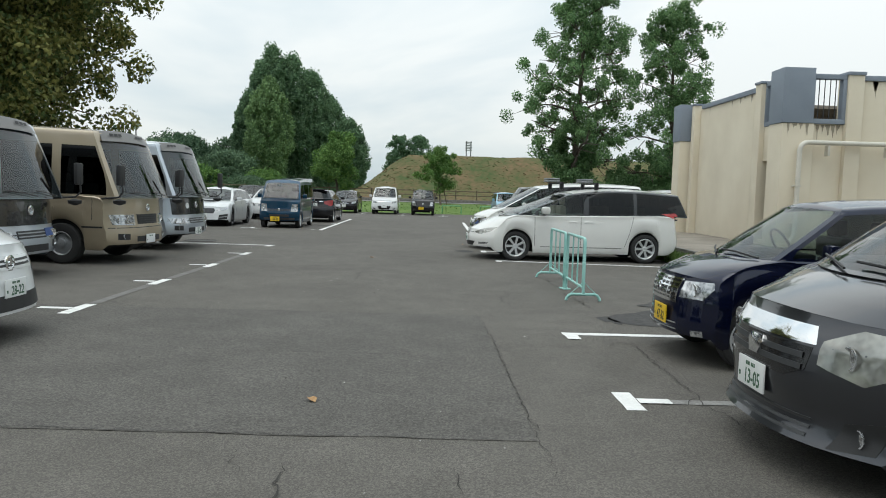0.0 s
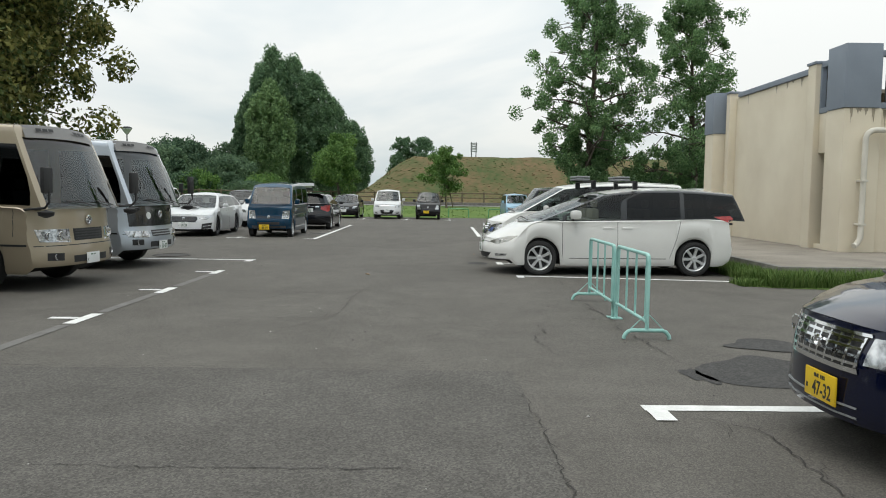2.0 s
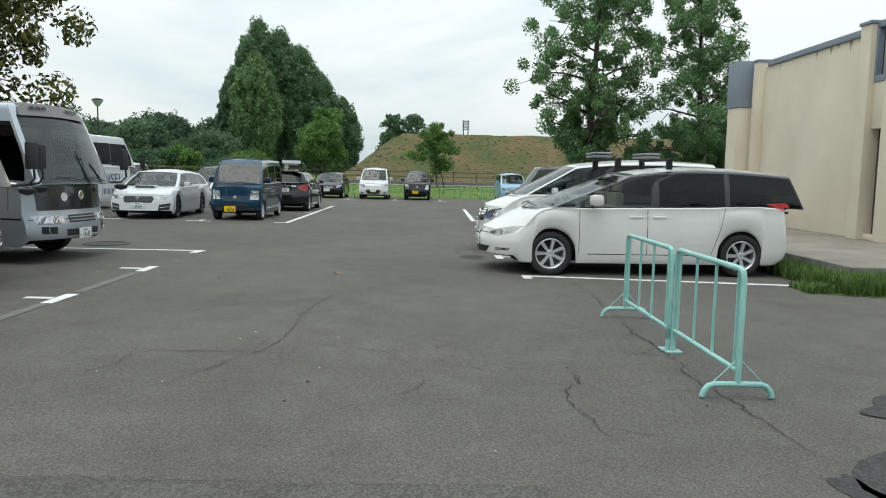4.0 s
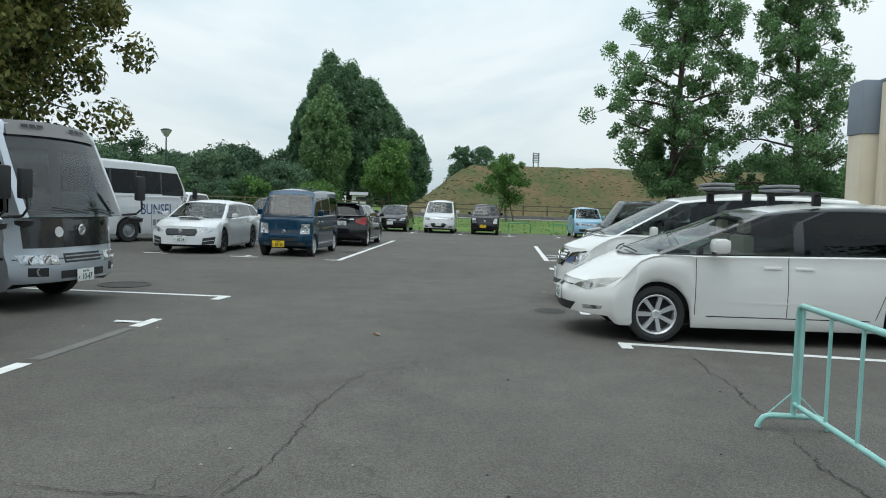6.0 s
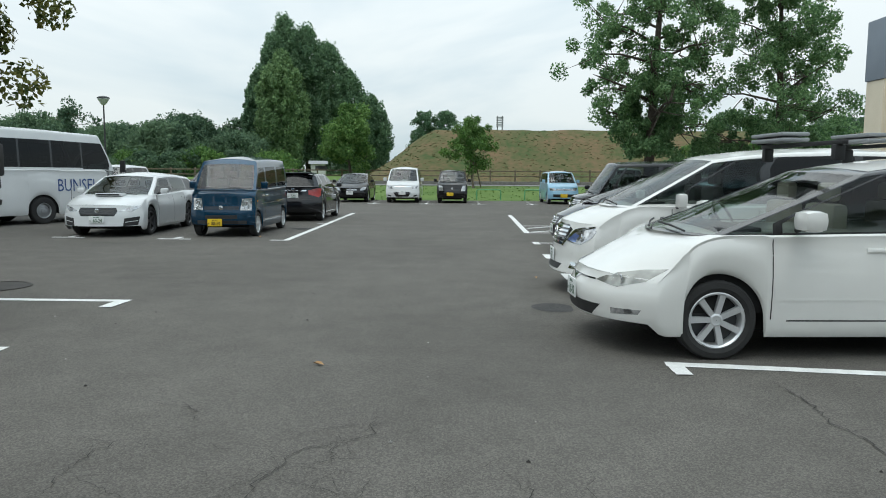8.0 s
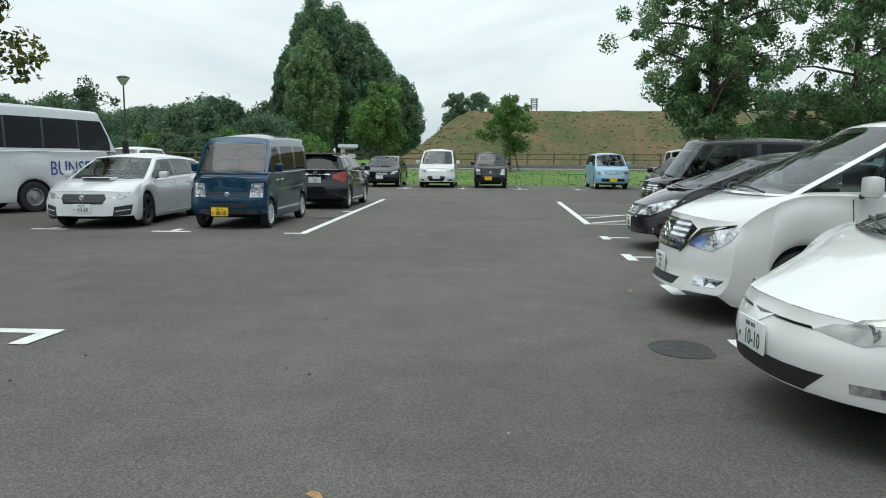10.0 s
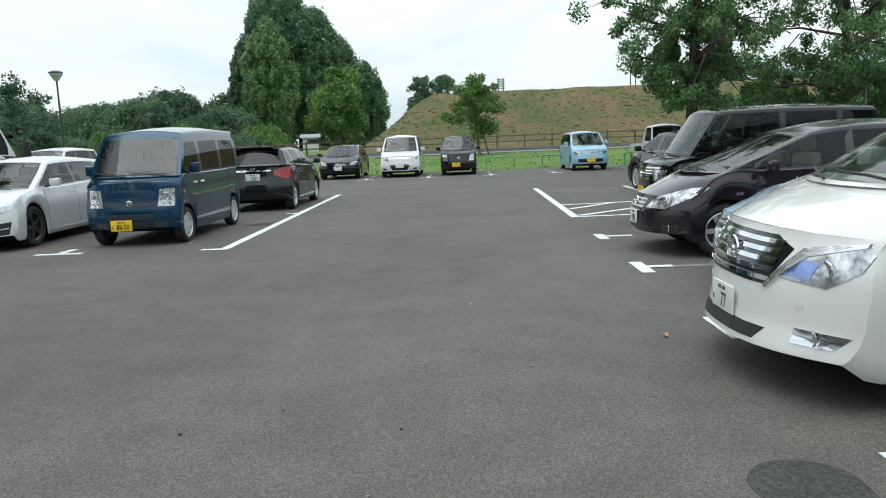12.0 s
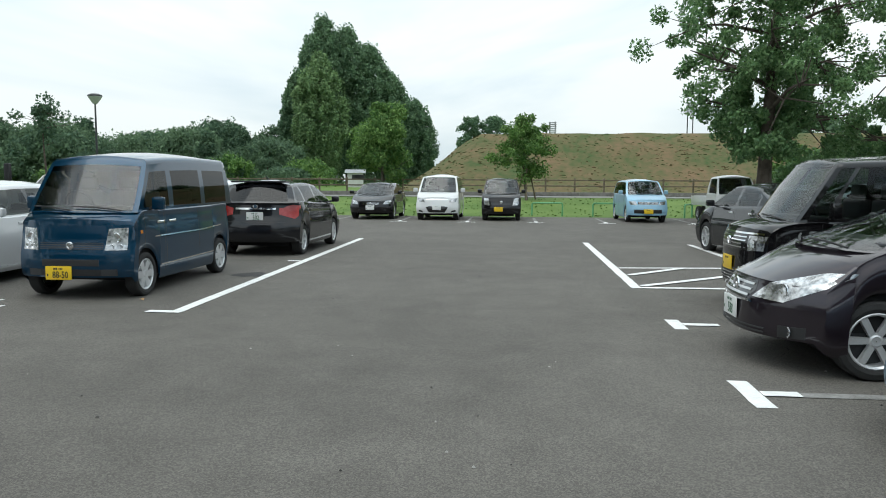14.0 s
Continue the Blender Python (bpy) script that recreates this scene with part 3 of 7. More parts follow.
def grass_strip(x0, y0, x1, y1, count, seed, h=0.22):
    rng = np.random.default_rng(seed)
    verts, faces = [], []
    for _ in range(count):
        x, y = rng.uniform(x0, x1), rng.uniform(y0, y1)
        a, hh, w = rng.uniform(0, 6.28), h * rng.uniform(0.35, 1.15), rng.uniform(0.005, 0.011)
        lean = rng.uniform(0.15, 0.8) * hh
        dx, dy = math.cos(a), math.sin(a)
        i = len(verts)
        verts += [(x - dy * w, y + dx * w, 0), (x + dy * w, y - dx * w, 0), (x + dx * lean * .4 + dy * w * .7, y + dy * lean * .4 - dx * w * .7, hh * .65), (x + dx * lean * .4 - dy * w * .7, y + dy * lean * .4 + dx * w * .7, hh * .65), (x + dx * lean, y + dy * lean, hh)]
        faces += [(i, i + 1, i + 2, i + 3), (i + 3, i + 2, i + 4)]
    ob = raw_mesh("grass", verts, faces, BLADE)
    return tagged(ob, "ragged green grass along the kerb", "grass", kind="stuff")


round_patch("verge", 6.8, 15.35, 1.75, 0.52, GRASS, "strip of soil and green grass below the kerb", "grass verge", z=0.006, wobble=0.2, seed=2)
grass_strip(5.4, 14.95, 11.6, 15.78, 11000, 3, 0.28)
grass_strip(5.35, 15.7, 5.88, 18.6, 4200, 4, 0.24)
grass_strip(4.95, 15.1, 5.45, 15.7, 700, 6, 0.12)


def wall_box(lo, hi, name, label, material=None, bevel=0.012):
    return tagged(part(name, box(lo, hi, bevel), material or RENDER), label, "wall", kind="structure")


BX, BY, BY2, BH = 9.12, 19.85, 27.45, 4.80      # corner of the building, far end, top of the walls
# front wall beside the apron, set back between its corner piers
w = wall_box((BX + 0.20, BY + 1.75, AP), (BX + 0.5, BY2 - 0.9, BH - 0.13), "wall_west", "cream rendered outside wall with rain streaks")
tagged(part("wall_cap", box((BX + 0.15, BY + 1.98, BH - 0.126), (BX + 0.55, BY2 - 1.1, BH + 0.02), 0.01), BLUEGREY), "blue-grey metal coping along the wall top", "coping", kind="structure")
for name, y0, y1 in (("wall_pier", BY + 1.35, BY + 1.745), ("wall_pier", BY2 - 0.895, BY2 - 0.62)):
    wall_box((BX - 0.02, y0, AP), (BX + 0.45, y1, BH + 0.02), name, "cream rendered upright pier on the wall")
    tagged(part("pier_cap", box((BX - 0.05, y0 - 0.03, BH + 0.023), (BX + 0.48, y1 + 0.03, BH + 0.09), 0.01), BLUEGREY), "blue-grey cap on the pier", "coping", kind="structure")
# near corner: pier, slot window, blue-grey band
wall_box((BX, BY, AP), (BX + 0.85, BY + 0.80, 3.60), "wall_pier", "cream rendered corner pier stained by water")
wall_box((BX + 0.12, BY + 0.803, 2.63), (BX + 0.5, BY + 1.347, 3.60), "wall_lintel", "cream rendered panel over the slot window")
wall_box((BX + 0.12, BY + 0.803, AP), (BX + 0.5, BY + 1.347, AP + 0.12), "wall_sill", "cream rendered sill under the slot window")
slot = part("window_1", box((BX + 0.30, BY + 0.81, AP + 0.13), (BX + 0.34, BY + 1.34, 2.625)), DARKSTEEL)
tagged(slot, "tall narrow dark slot window in the corner", "window", kind="structure")
for zz in (0.95, 1.75, 2.4):
    part("window_bar", box((BX + 0.27, BY + 0.82, zz), (BX + 0.298, BY + 1.33, zz + 0.04), 0.004), TIMBER, slot)
wall_box((BX - 0.03, BY - 0.03, 3.605), (BX + 0.80, BY + 0.78, BH + 0.26), "wall_band", "blue-grey box band capping the building corner", BLUEGREY)


def barred_opening(x0, x1, y0, y1, z0, z1, along):
    """A square opening with upright bars, framed in blue-grey, open to the sky behind."""
    root = new("window_2")
    t = 0.13
    part("window_frame", box((x0, y0, z0), (x1, y1, z0 + t), 0.006), BLUEGREY, root)
    part("window_frame", box((x0, y0, z1 - t), (x1, y1, z1), 0.006), BLUEGREY, root)
    if along == "x":
        part("window_frame", box((x0, y0, z0 + t), (x0 + 0.05, y1, z1 - t), 0.004), BLUEGREY, root)
        part("window_frame", box((x1 - 0.10, y0, z0 + t), (x1, y1, z1 - t), 0.004), BLUEGREY, root)
        for i in range(1, 5):
            x = lerp(x0 + 0.05, x1 - 0.1, i / 5)
            part("bar", tube([(x, (y0 + y1) / 2, z0 + t), (x, (y0 + y1) / 2, z1 - t)], 0.013, 6), DARKSTEEL, root)
    else:
        part("window_frame", box((x0, y0, z0 + t), (x1, y0 + 0.10, z1 - t), 0.004), BLUEGREY, root)
        part("window_frame", box((x0, y1 - 0.06, z0 + t), (x1, y1, z1 - t), 0.004), BLUEGREY, root)
        for i in range(1, 4):
            y = lerp(y0 + 0.1, y1 - 0.06, i / 4)
            part("bar", tube([((x0 + x1) / 2, y, z0 + t), ((x0 + x1) / 2, y, z1 - t)], 0.013, 6), DARKSTEEL, root)
    return tagged(root, "open parapet window with dark upright bars", "window", kind="structure")


barred_opening(BX + 0.803, BX + 1.70, BY + 0.05, BY + 0.25, 3.605, BH + 0.12, "x")
barred_opening(BX + 0.10, BX + 0.26, BY + 0.783, BY + 1.347, 3.605, BH + 0.06, "y")
# near wall facing the cars
wall_box((BX + 0.853, BY + 0.12, AP), (BX + 1.70, BY + 0.42, 3.602), "wall_south", "cream rendered wall stained by rain")
wall_box((BX + 1.703, BY - 0.03, AP), (BX + 2.12, BY + 0.5, BH + 0.10), "wall_pier", "cream rendered upright pier on the wall")
tagged(part("pier_cap", box((BX + 1.67, BY - 0.06, BH + 0.103), (BX + 2.15, BY + 0.53, BH + 0.19), 0.01), BLUEGREY), "blue-grey cap on the pier", "coping", kind="structure")
wall_box((BX + 2.123, BY + 0.15, AP), (BX + 6.5, BY + 0.45, BH - 0.02), "wall_south", "cream rendered wall stained by rain")
tagged(part("wall_cap", box((BX + 2.153, BY + 0.10, BH - 0.017), (BX + 6.5, BY + 0.5, BH + 0.12), 0.01), BLUEGREY), "blue-grey metal coping along the wall top", "coping", kind="structure")
wall_box((BX + 6.503, BY - 0.03, AP), (BX + 6.95, BY + 0.5, BH + 0.10), "wall_pier", "cream rendered upright pier on the wall")
wall_box((BX + 6.953, BY + 0.15, AP), (BX + 11.5, BY + 0.45, BH - 0.02), "wall_south", "cream rendered wall stained by rain")
# far corner
wall_box((BX - 0.35, BY2 - 0.45, AP), (BX + 0.30, BY2 + 0.25, 3.58), "wall_pier", "cream rendered far corner pier")
wall_box((BX - 0.38, BY2 - 0.48, 3.585), (BX + 0.33, BY2 + 0.28, BH + 0.10), "wall_band", "blue-grey box band capping the building corner", BLUEGREY)
wall_box((BX + 0.12, BY2 - 0.617, AP), (BX + 0.5, BY2 - 0.453, BH - 0.4), "wall_infill", "cream rendered recess beside the pier")
wall_box((BX + 0.303, BY2 - 0.2, AP), (BX + 11.5, BY2 + 0.1, BH - 0.1), "wall_north", "cream rendered rear wall")
wall_box((BX + 11.503, BY + 0.15, AP), (BX + 11.8, BY2 + 0.1, BH - 0.1), "wall_east", "cream rendered end wall")
tagged(part("roof", box((BX + 0.503, BY + 3.3, 4.42), (BX + 11.5, BY2 - 0.203, 4.52)), CONCRETE), "flat concrete roof behind the parapet", "roof", kind="structure")


def stain_mark(x, y, z, wdt, ln, axis, seed):
    """A run of rain dirt down the render, with ragged lower edge."""
    rng = random.Random(seed)
    bm = bmesh.new()
    n = 9
    top, bot = [], []
    for i in range(n):
        t = i / (n - 1)
        s = (t - 0.5) * wdt
        d = ln * (0.25 + 0.75 * rng.random()) * (1 - abs(2 * t - 1) ** 2 * 0.8)
        p = (x, y + s) if axis == "x" else (x + s, y)
        top.append(bm.verts.new((*p, z)))
        bot.append(bm.verts.new((*p, z - d)))
    for i in range(n - 1):
        bm.faces.new((top[i], top[i + 1], bot[i + 1], bot[i]))
    return tagged(part("rain_stain", bm, STAIN), "grey-brown rain streak on the cream wall", "stain", group="rain stains", kind="structure")


rs = random.Random(12)
for i in range(9):
    stain_mark(BX + 0.196, lerp(BY + 1.9, BY2 - 1.1, rs.random() ** 1.6), BH - 0.14, rs.uniform(0.04, 0.14), rs.uniform(0.1, 0.38), "x", i)
for i in range(4):
    stain_mark(BX + 0.15 + 0.17 * i, BY - 0.004, 3.59, rs.uniform(0.06, 0.14), rs.uniform(0.15, 0.5), "y", 30 + i)
for i in range(5):
    stain_mark(BX + 1.0 + 0.14 * i, BY + 0.116, 3.58, rs.uniform(0.07, 0.15), rs.uniform(0.2, 0.6), "y", 40 + i)
for i in range(12):
    stain_mark(BX + 2.4 + rs.uniform(0, 3.9), BY + 0.146, BH - 0.03, rs.uniform(0.06, 0.16), rs.uniform(0.15, 0.5), "y", 50 + i)


def drain_pipe():
    root = new("drain_pipe")
    x, y = BX + 0.42, BY - 0.17
    bend = [(x + 0.22 - 0.22 * math.cos(a), y, 2.86 + 0.22 * math.sin(a)) for a in [i * math.pi / 12 for i in range(7)]]
    part("pipe", tube([(x - 0.16, y - 0.03, AP + 0.16), (x - 0.08, y, AP + 0.2), (x, y, AP + 0.34)] + [(x, y, 1.4)] + bend + [(x + 5.0, y, 3.08), (x + 10.5, y, 3.08)], 0.065, 12), PIPE, root)
    for z in (0.9, 1.9):
        part("bracket", box((x - 0.075, y - 0.075, z), (x + 0.075, y + 0.168, z + 0.05), 0.006), PIPE, root)
    for dx in (0.75, 2.35, 4.3, 6.3):
        part("bracket", box((x + dx, y - 0.03, 2.74), (x + dx + 0.05, y + 0.17, 3.02), 0.006), PIPE, root)
    return tagged(root, "thick cream drain pipe bent along the wall", "pipe")


drain_pipe()


# ---- bank, path fence, far things ----
def bank():
    """A long flat-topped earth bank whose near end slopes off."""
    rng = np.random.default_rng(5)
    xs = np.concatenate([np.arange(-16, 12, 0.6), np.arange(12, 75, 2.0)])
    ys = np.concatenate([np.arange(70.5, 82, 0.45), np.arange(82, 100, 2.0)])
    verts, faces = [], []

    def height(x, y):
        u = min(1, max(0, (y - 71.3) / 8.6))
        up = u * u * (3 - 2 * u) * 0.35 + 0.65 * u
        e = min(1, max(0, (x + 10.8 - 0.10 * (y - 71)) / 7.2))
        h = 4.75 * min(up, 1) * (e * e * (3 - 2 * e) * 0.4 + 0.6 * e)
        if y > 88:
            h *= max(0, 1 - (y - 88) / 11)
        n = noise.noise(Vector((x * 0.35, y * 0.35, 1))) * 0.10 + noise.noise(Vector((x * 1.3, y * 1.3, 4))) * 0.035
        return rise(x, y) - 0.12 + h + n * min(1, h)
    for y in ys:
        for x in xs:
            verts.append((x, y, height(x, y)))
    w = len(xs)
    for j in range(len(ys) - 1):
        for i in range(w - 1):
            faces.append((j * w + i, j * w + i + 1, (j + 1) * w + i + 1, (j + 1) * w + i))
    ob = raw_mesh("bank", verts, faces, BANK, smooth=True)
    tagged(ob, "long earth bank with dry brown and green grass", "bank", kind="structure")
    pick = [(x, y, height(x, y)) for x, y in zip(rng.uniform(-10.5, 40, 3000), rng.uniform(71.0, 81.5, 3000))]
    vs, fs = [], []
    for x, y, z in pick:
        a, h, wd = rng.uniform(-0.6, 0.6), rng.uniform(-0.03, 0.035), rng.uniform(0.08, 0.28)
        dx, dy, ln = math.cos(a) * wd, math.sin(a) * wd, rng.uniform(-0.1, 0.1)
        i = len(vs)
        vs += [(x - dx, y - dy, z - 0.08), (x + dx, y + dy, z - 0.08), (x + ln + dx * .3, y - 0.05, z + h), (x + ln - dx * .5, y - 0.05, z + h * .8)]
        fs.append((i, i + 1, i + 2, i + 3))
    tufts = raw_mesh("bank_grass", vs, fs, DRYBLADE)
    tagged(tufts, "dry brown and green grass tufts on the bank", "grass", kind="stuff")


bank()


def field_tufts(x0, x1, y0, y1, count, seed, h):
    rng = np.random.default_rng(seed)
    vs, fs = [], []
    for _ in range(count):
        x, y = rng.uniform(x0, x1), rng.uniform(y0, y1)
        if 61.9 < y < 66.5:
            continue
        z = rise(x, y)
        a, hh, wd = rng.uniform(0, 3.14), h * rng.uniform(0.4, 1.2), rng.uniform(0.03, 0.09)
        dx, dy = math.cos(a) * wd, math.sin(a) * wd
        i = len(vs)
        vs += [(x - dx, y - dy, z - 0.05), (x + dx, y + dy, z - 0.05), (x + dx * .5 + rng.uniform(-.05, .05), y, z + hh), (x - dx * .5, y, z + hh * .7)]
        fs.append((i, i + 1, i + 2, i + 3))
    tagged(raw_mesh("verge_grass", vs, fs, BLADE), "short green grass of the verge", "grass", kind="stuff")


field_tufts(-30, 32, 49.7, 70.8, 4000, 7, 0.03)


def path_fence():
    root = new("fence")
    y = 70.2
    for i in range(44):
        x = -30 + 2.0 * i
        z = rise(x, y)
        part("post", box((x - 0.06, y - 0.06, z - 0.1), (x + 0.06, y + 0.06, z + 1.0), 0.015), TIMBER, root)
    for i in range(22):
        x = -30 + 4.0 * i
        z = rise(x, y)
        for dz in (0.42, 0.82):
            part("rail", box((x, y - 0.105, z + dz), (x + 3.98, y - 0.063, z + dz + 0.09), 0.01), TIMBER, root)
    return tagged(root, "low brown timber post and rail fence along the path", "fence")


path_fence()
kerb_far = bmesh.new()
for i in range(60):
    add_box(kerb_far, (-60 + 2 * i, 66.25, 0.5), (-60 + 2 * i + 1.98, 66.42, 0.82), 0.01)
tagged(part("kerb", kerb_far, KERB), "dark concrete kerb along the path", "kerb", kind="structure")


def green_rail(x, y, w, turn=0):
    root = new("hoop_rail")
    z = rise(x, y)
    h = 0.55
    bm = tube([(-w / 2, 0, -0.1), (-w / 2, 0, h - 0.07), (-w / 2 + 0.02, 0, h - 0.02), (-w / 2 + 0.07, 0, h), (w / 2 - 0.07, 0, h), (w / 2 - 0.02, 0, h - 0.02), (w / 2, 0, h - 0.07), (w / 2, 0, -0.1)], 0.035, 8)
    part("hoop", bm, GREENRAIL, root)
    root.matrix_basis = pose(x, y, z, 0, 0, turn)
    return tagged(root, "low green painted metal hoop rail on grass", "rail", group="green hoop rails")


green_rail(1.15, 50.6, 1.3)
green_rail(3.75, 50.6, 1.3)
green_rail(7.0, 50.2, 1.0, 60)
green_rail(7.9, 50.6, 1.3)
green_rail(-6.6, 50.8, 1.3)


def bench(x, y):
    root = new("bench")
    z = rise(x, y)
    for i in range(3):
        part("slat", box((-0.8, -0.2 + 0.14 * i, 0.40), (0.8, -0.2 + 0.14 * i + 0.12, 0.44), 0.008), TIMBER, root)
    for sx in (-0.65, 0.65):
        part("leg", box((sx - 0.05, -0.18, 0), (sx + 0.05, 0.2, 0.398), 0.01), DARKSTEEL, root)
    root.matrix_basis = pose(x, y, z - 0.01, 0, 0, 0)
    return tagged(root, "dark low park bench on the verge", "bench")


bench(11.0, 60.0)


def lamp_post(x, y, h):
    root = new("street_lamp")
    z = rise(x, y) - 0.05
    part("pole", tube([(0, 0, 0), (0, 0, 1.0), (0, 0, h - 0.55)], [0.09, 0.07, 0.045], 10), DARKSTEEL, root)
    part("shade", add_lathe(bmesh.new(), [(0.05, h - 0.55), (0.12, h - 0.52), (0.36, h - 0.16), (0.36, h - 0.12)], 20, "z"), mat("lamp_bowl", (0.45, 0.47, 0.48), rough=0.25, coat=0.5), root, "pale conical lamp bowl")
    part("cap", add_lathe(bmesh.new(), [(0.38, h - 0.12), (0.38, h - 0.06), (0.2, h + 0.02), (0.01, h + 0.04)], 20, "z"), DARKSTEEL, root)
    root.matrix_basis = pose(x, y, z)
    return tagged(root, "dark street lamp with conical bowl", "street lamp")


lamp_post(-23.1, 57.4, 5.8)


def light_tower(x, y, h):
    root = new("floodlight_tower")
    for dx in (-0.42, 0.42):
        part("post", tube([(dx, 0, 0), (dx, 0, h)], 0.09, 8), DARKSTEEL, root)
    for i in range(6):
        part("lamp_row", box((-0.62, -0.2, h - 1.75 + 0.30 * i), (0.62, 0.15, h - 1.75 + 0.30 * i + 0.17), 0.03), STEEL, root)
    root.matrix_basis = pose(x, y, 0.6)
    return tagged(root, "distant floodlight tower behind the bank", "floodlight")


light_tower(6.3, 140, 10.6)
light_tower(28.0, 140, 13.6)


def shed(x, y, w, d, h, turn):
    root = new("white_shed")
    part("wall", box((-w / 2, -d / 2, 0), (w / 2, d / 2, h), 0.02), WHITEWALL, root)
    bm = bmesh.new()
    a = [(-w / 2 - 0.3, -d / 2 - 0.3, h), (w / 2 + 0.3, -d / 2 - 0.3, h), (w / 2 + 0.3, d / 2 + 0.3, h), (-w / 2 - 0.3, d / 2 + 0.3, h)]
    vs = [bm.verts.new(p) for p in a] + [bm.verts.new((-w / 2 - 0.3, 0, h + 0.4)), bm.verts.new((w / 2 + 0.3, 0, h + 0.4))]
    for f in ((0, 1, 5, 4), (2, 3, 4, 5), (1, 2, 5), (3, 0, 4), (3, 2, 1, 0)):
        bm.faces.new([vs[i] for i in f])
    part("roof", bm, STEEL, root)
    for i in range(3):
        part("window", box((-w / 2 + 0.5 + i * (w - 0.8) / 3, -d / 2 - 0.03, 0.9), (-w / 2 + 0.5 + i * (w - 0.8) / 3 + 0.8, -d / 2 + 0.02, 1.4), 0.01), DARKSTEEL, root)
    root.matrix_basis = pose(x, y, 0.75, 0, 0, turn)
    return tagged(root, "small white hut among the trees", "hut")


shed(-17.7, 100, 1.7, 2.0, 1.6, 10)


# ---- trees ----
def leaf_cloud(name, centres, radii, per, size, material, parent, seed, squash=1.0, droop=0.0):
    """Many small folded leaves scattered round twig ends."""
    rng = np.random.default_rng(seed)
    n = len(centres) * per
    c = np.repeat(np.array(centres), per, axis=0)
    r = np.repeat(np.array(radii), per)
    d = rng.normal(size=(n, 3))
    d /= np.linalg.norm(d, axis=1)[:, None]
    p = c + d * (r * rng.uniform(0.15, 1.0, n) ** 0.5)[:, None] * np.array((1, 1, squash))
    t = rng.normal(size=(n, 3)) + np.array((0, 0, -droop))
    t /= np.linalg.norm(t, axis=1)[:, None]
    s = np.cross(t, d + rng.normal(scale=0.5, size=(n, 3)))
    s /= np.linalg.norm(s, axis=1)[:, None] + 1e-9
    up = np.cross(t, s)
    ln = (size * rng.uniform(0.6, 1.35, n))[:, None]
    verts = np.stack([p - t * ln * 0.5, p + s * ln * 0.33 + up * ln * 0.08, p + t * ln * 0.55, p - s * ln * 0.33 + up * ln * 0.08], axis=1).reshape(-1, 3)
    i = np.arange(n)[:, None] * 4
    faces = (i + np.array((0, 1, 2, 3))).tolist()
    return raw_mesh(name, verts.tolist(), faces, material, parent)


def branch_tree(name, x, y, h, spread, trunk_r, clear, material, label, seed, clusters=90, cr=0.75, per=170, leaf=0.2, lean=0.0, shape="oval", limbs=16, droop=0.4, low=0.0, skirt=None):
    """A trunk, limbs and twigs, and leaves massed at the twig ends."""
    rng = random.Random(seed)
    root = new(name)
    z0 = rise(x, y) - 0.05
    spine = []
    for i in range(9):
        t = i / 8
        spine.append(Vector((lean * t * t + 0.18 * math.sin(3.1 * t + seed), 0.15 * math.sin(2.3 * t + 2 * seed), h * 0.93 * t)))
    part("trunk", tube(spine, [trunk_r * (1 - 0.9 * i / 8) * (1.35 if i == 0 else 1) for i in range(9)], 10), BARK, root)
    ends, radii = [], []

    def width_at(t):
        if shape == "oval":
            return spread * (0.45 + 0.55 * math.sin(math.pi * min(1, t * 0.95 + 0.12)) ** 0.8) * (1 - 0.35 * t)
        if shape == "cone":
            return spread * (1.05 - 0.8 * t)
        if shape == "column":
            return spread * (0.55 + 0.45 * math.sin(math.pi * (t * 0.8 + 0.15)))
        return spread * math.sqrt(max(0.05, 1 - (2 * t - 0.85) ** 2 / 1.4))
    for k in range(limbs):
        t = (k + rng.random()) / limbs
        z = lerp(clear, h * 0.95, t)
        base = spine[0].lerp(spine[-1], 0)
        f = min(7.99, z / (h * 0.93) * 8)
        base = spine[int(f)].lerp(spine[min(8, int(f) + 1)], f - int(f))
        a = k * 2.4 + rng.uniform(-0.5, 0.5)
        w = width_at(t) * rng.uniform(0.7, 1.12)
        tip = base + Vector((math.cos(a) * w, math.sin(a) * w, w * (rng.uniform(0.15, 0.6) if shape != "column" else rng.uniform(0.8, 1.4)) - low * (1 - t)))
        mid = base.lerp(tip, 0.5) + Vector((0, 0, 0.06 * w + rng.uniform(-.1, .1)))
        r = trunk_r * 0.36 * (1 - 0.7 * t)
        bm = tube([base, mid, tip], [r, r * 0.6, r * 0.18], 6)
        n = max(2, int(clusters / limbs))
        for _ in range(n):
            s = rng.uniform(0.35, 1.0)
            p = base.lerp(tip, s) + Vector((rng.gauss(0, 1), rng.gauss(0, 1), rng.gauss(0, 0.9))) * (0.16 * w + 0.22)
            ends.append(tuple(p))
            radii.append(cr * rng.uniform(0.55, 1.25))
            q = base.lerp(tip, s * 0.85)
            add_tube(bm, [q, q.lerp(p, 0.9)], [r * 0.3 + 0.008, 0.006], 5, caps=False)
        part("limb", bm, BARK, root)
    if skirt:
        count, z_lo, z_hi, wide = skirt
        for _ in range(count):
            a, q, t = rng.uniform(0, 6.283), rng.random() ** 0.5, rng.random()
            w = wide * (0.55 + 0.45 * math.sin(math.pi * (0.15 + 0.7 * t)))
            ends.append((w * q * math.cos(a) - 0.15, w * q * math.sin(a), lerp(z_lo, z_hi, t)))
            radii.append(cr * rng.uniform(0.5, 1.0))
    crown = leaf_cloud("crown", ends, radii, per, leaf, material, root, seed, droop=droop)
    root.matrix_basis = pose(x, y, z0)
    return tagged(root, label, "tree")


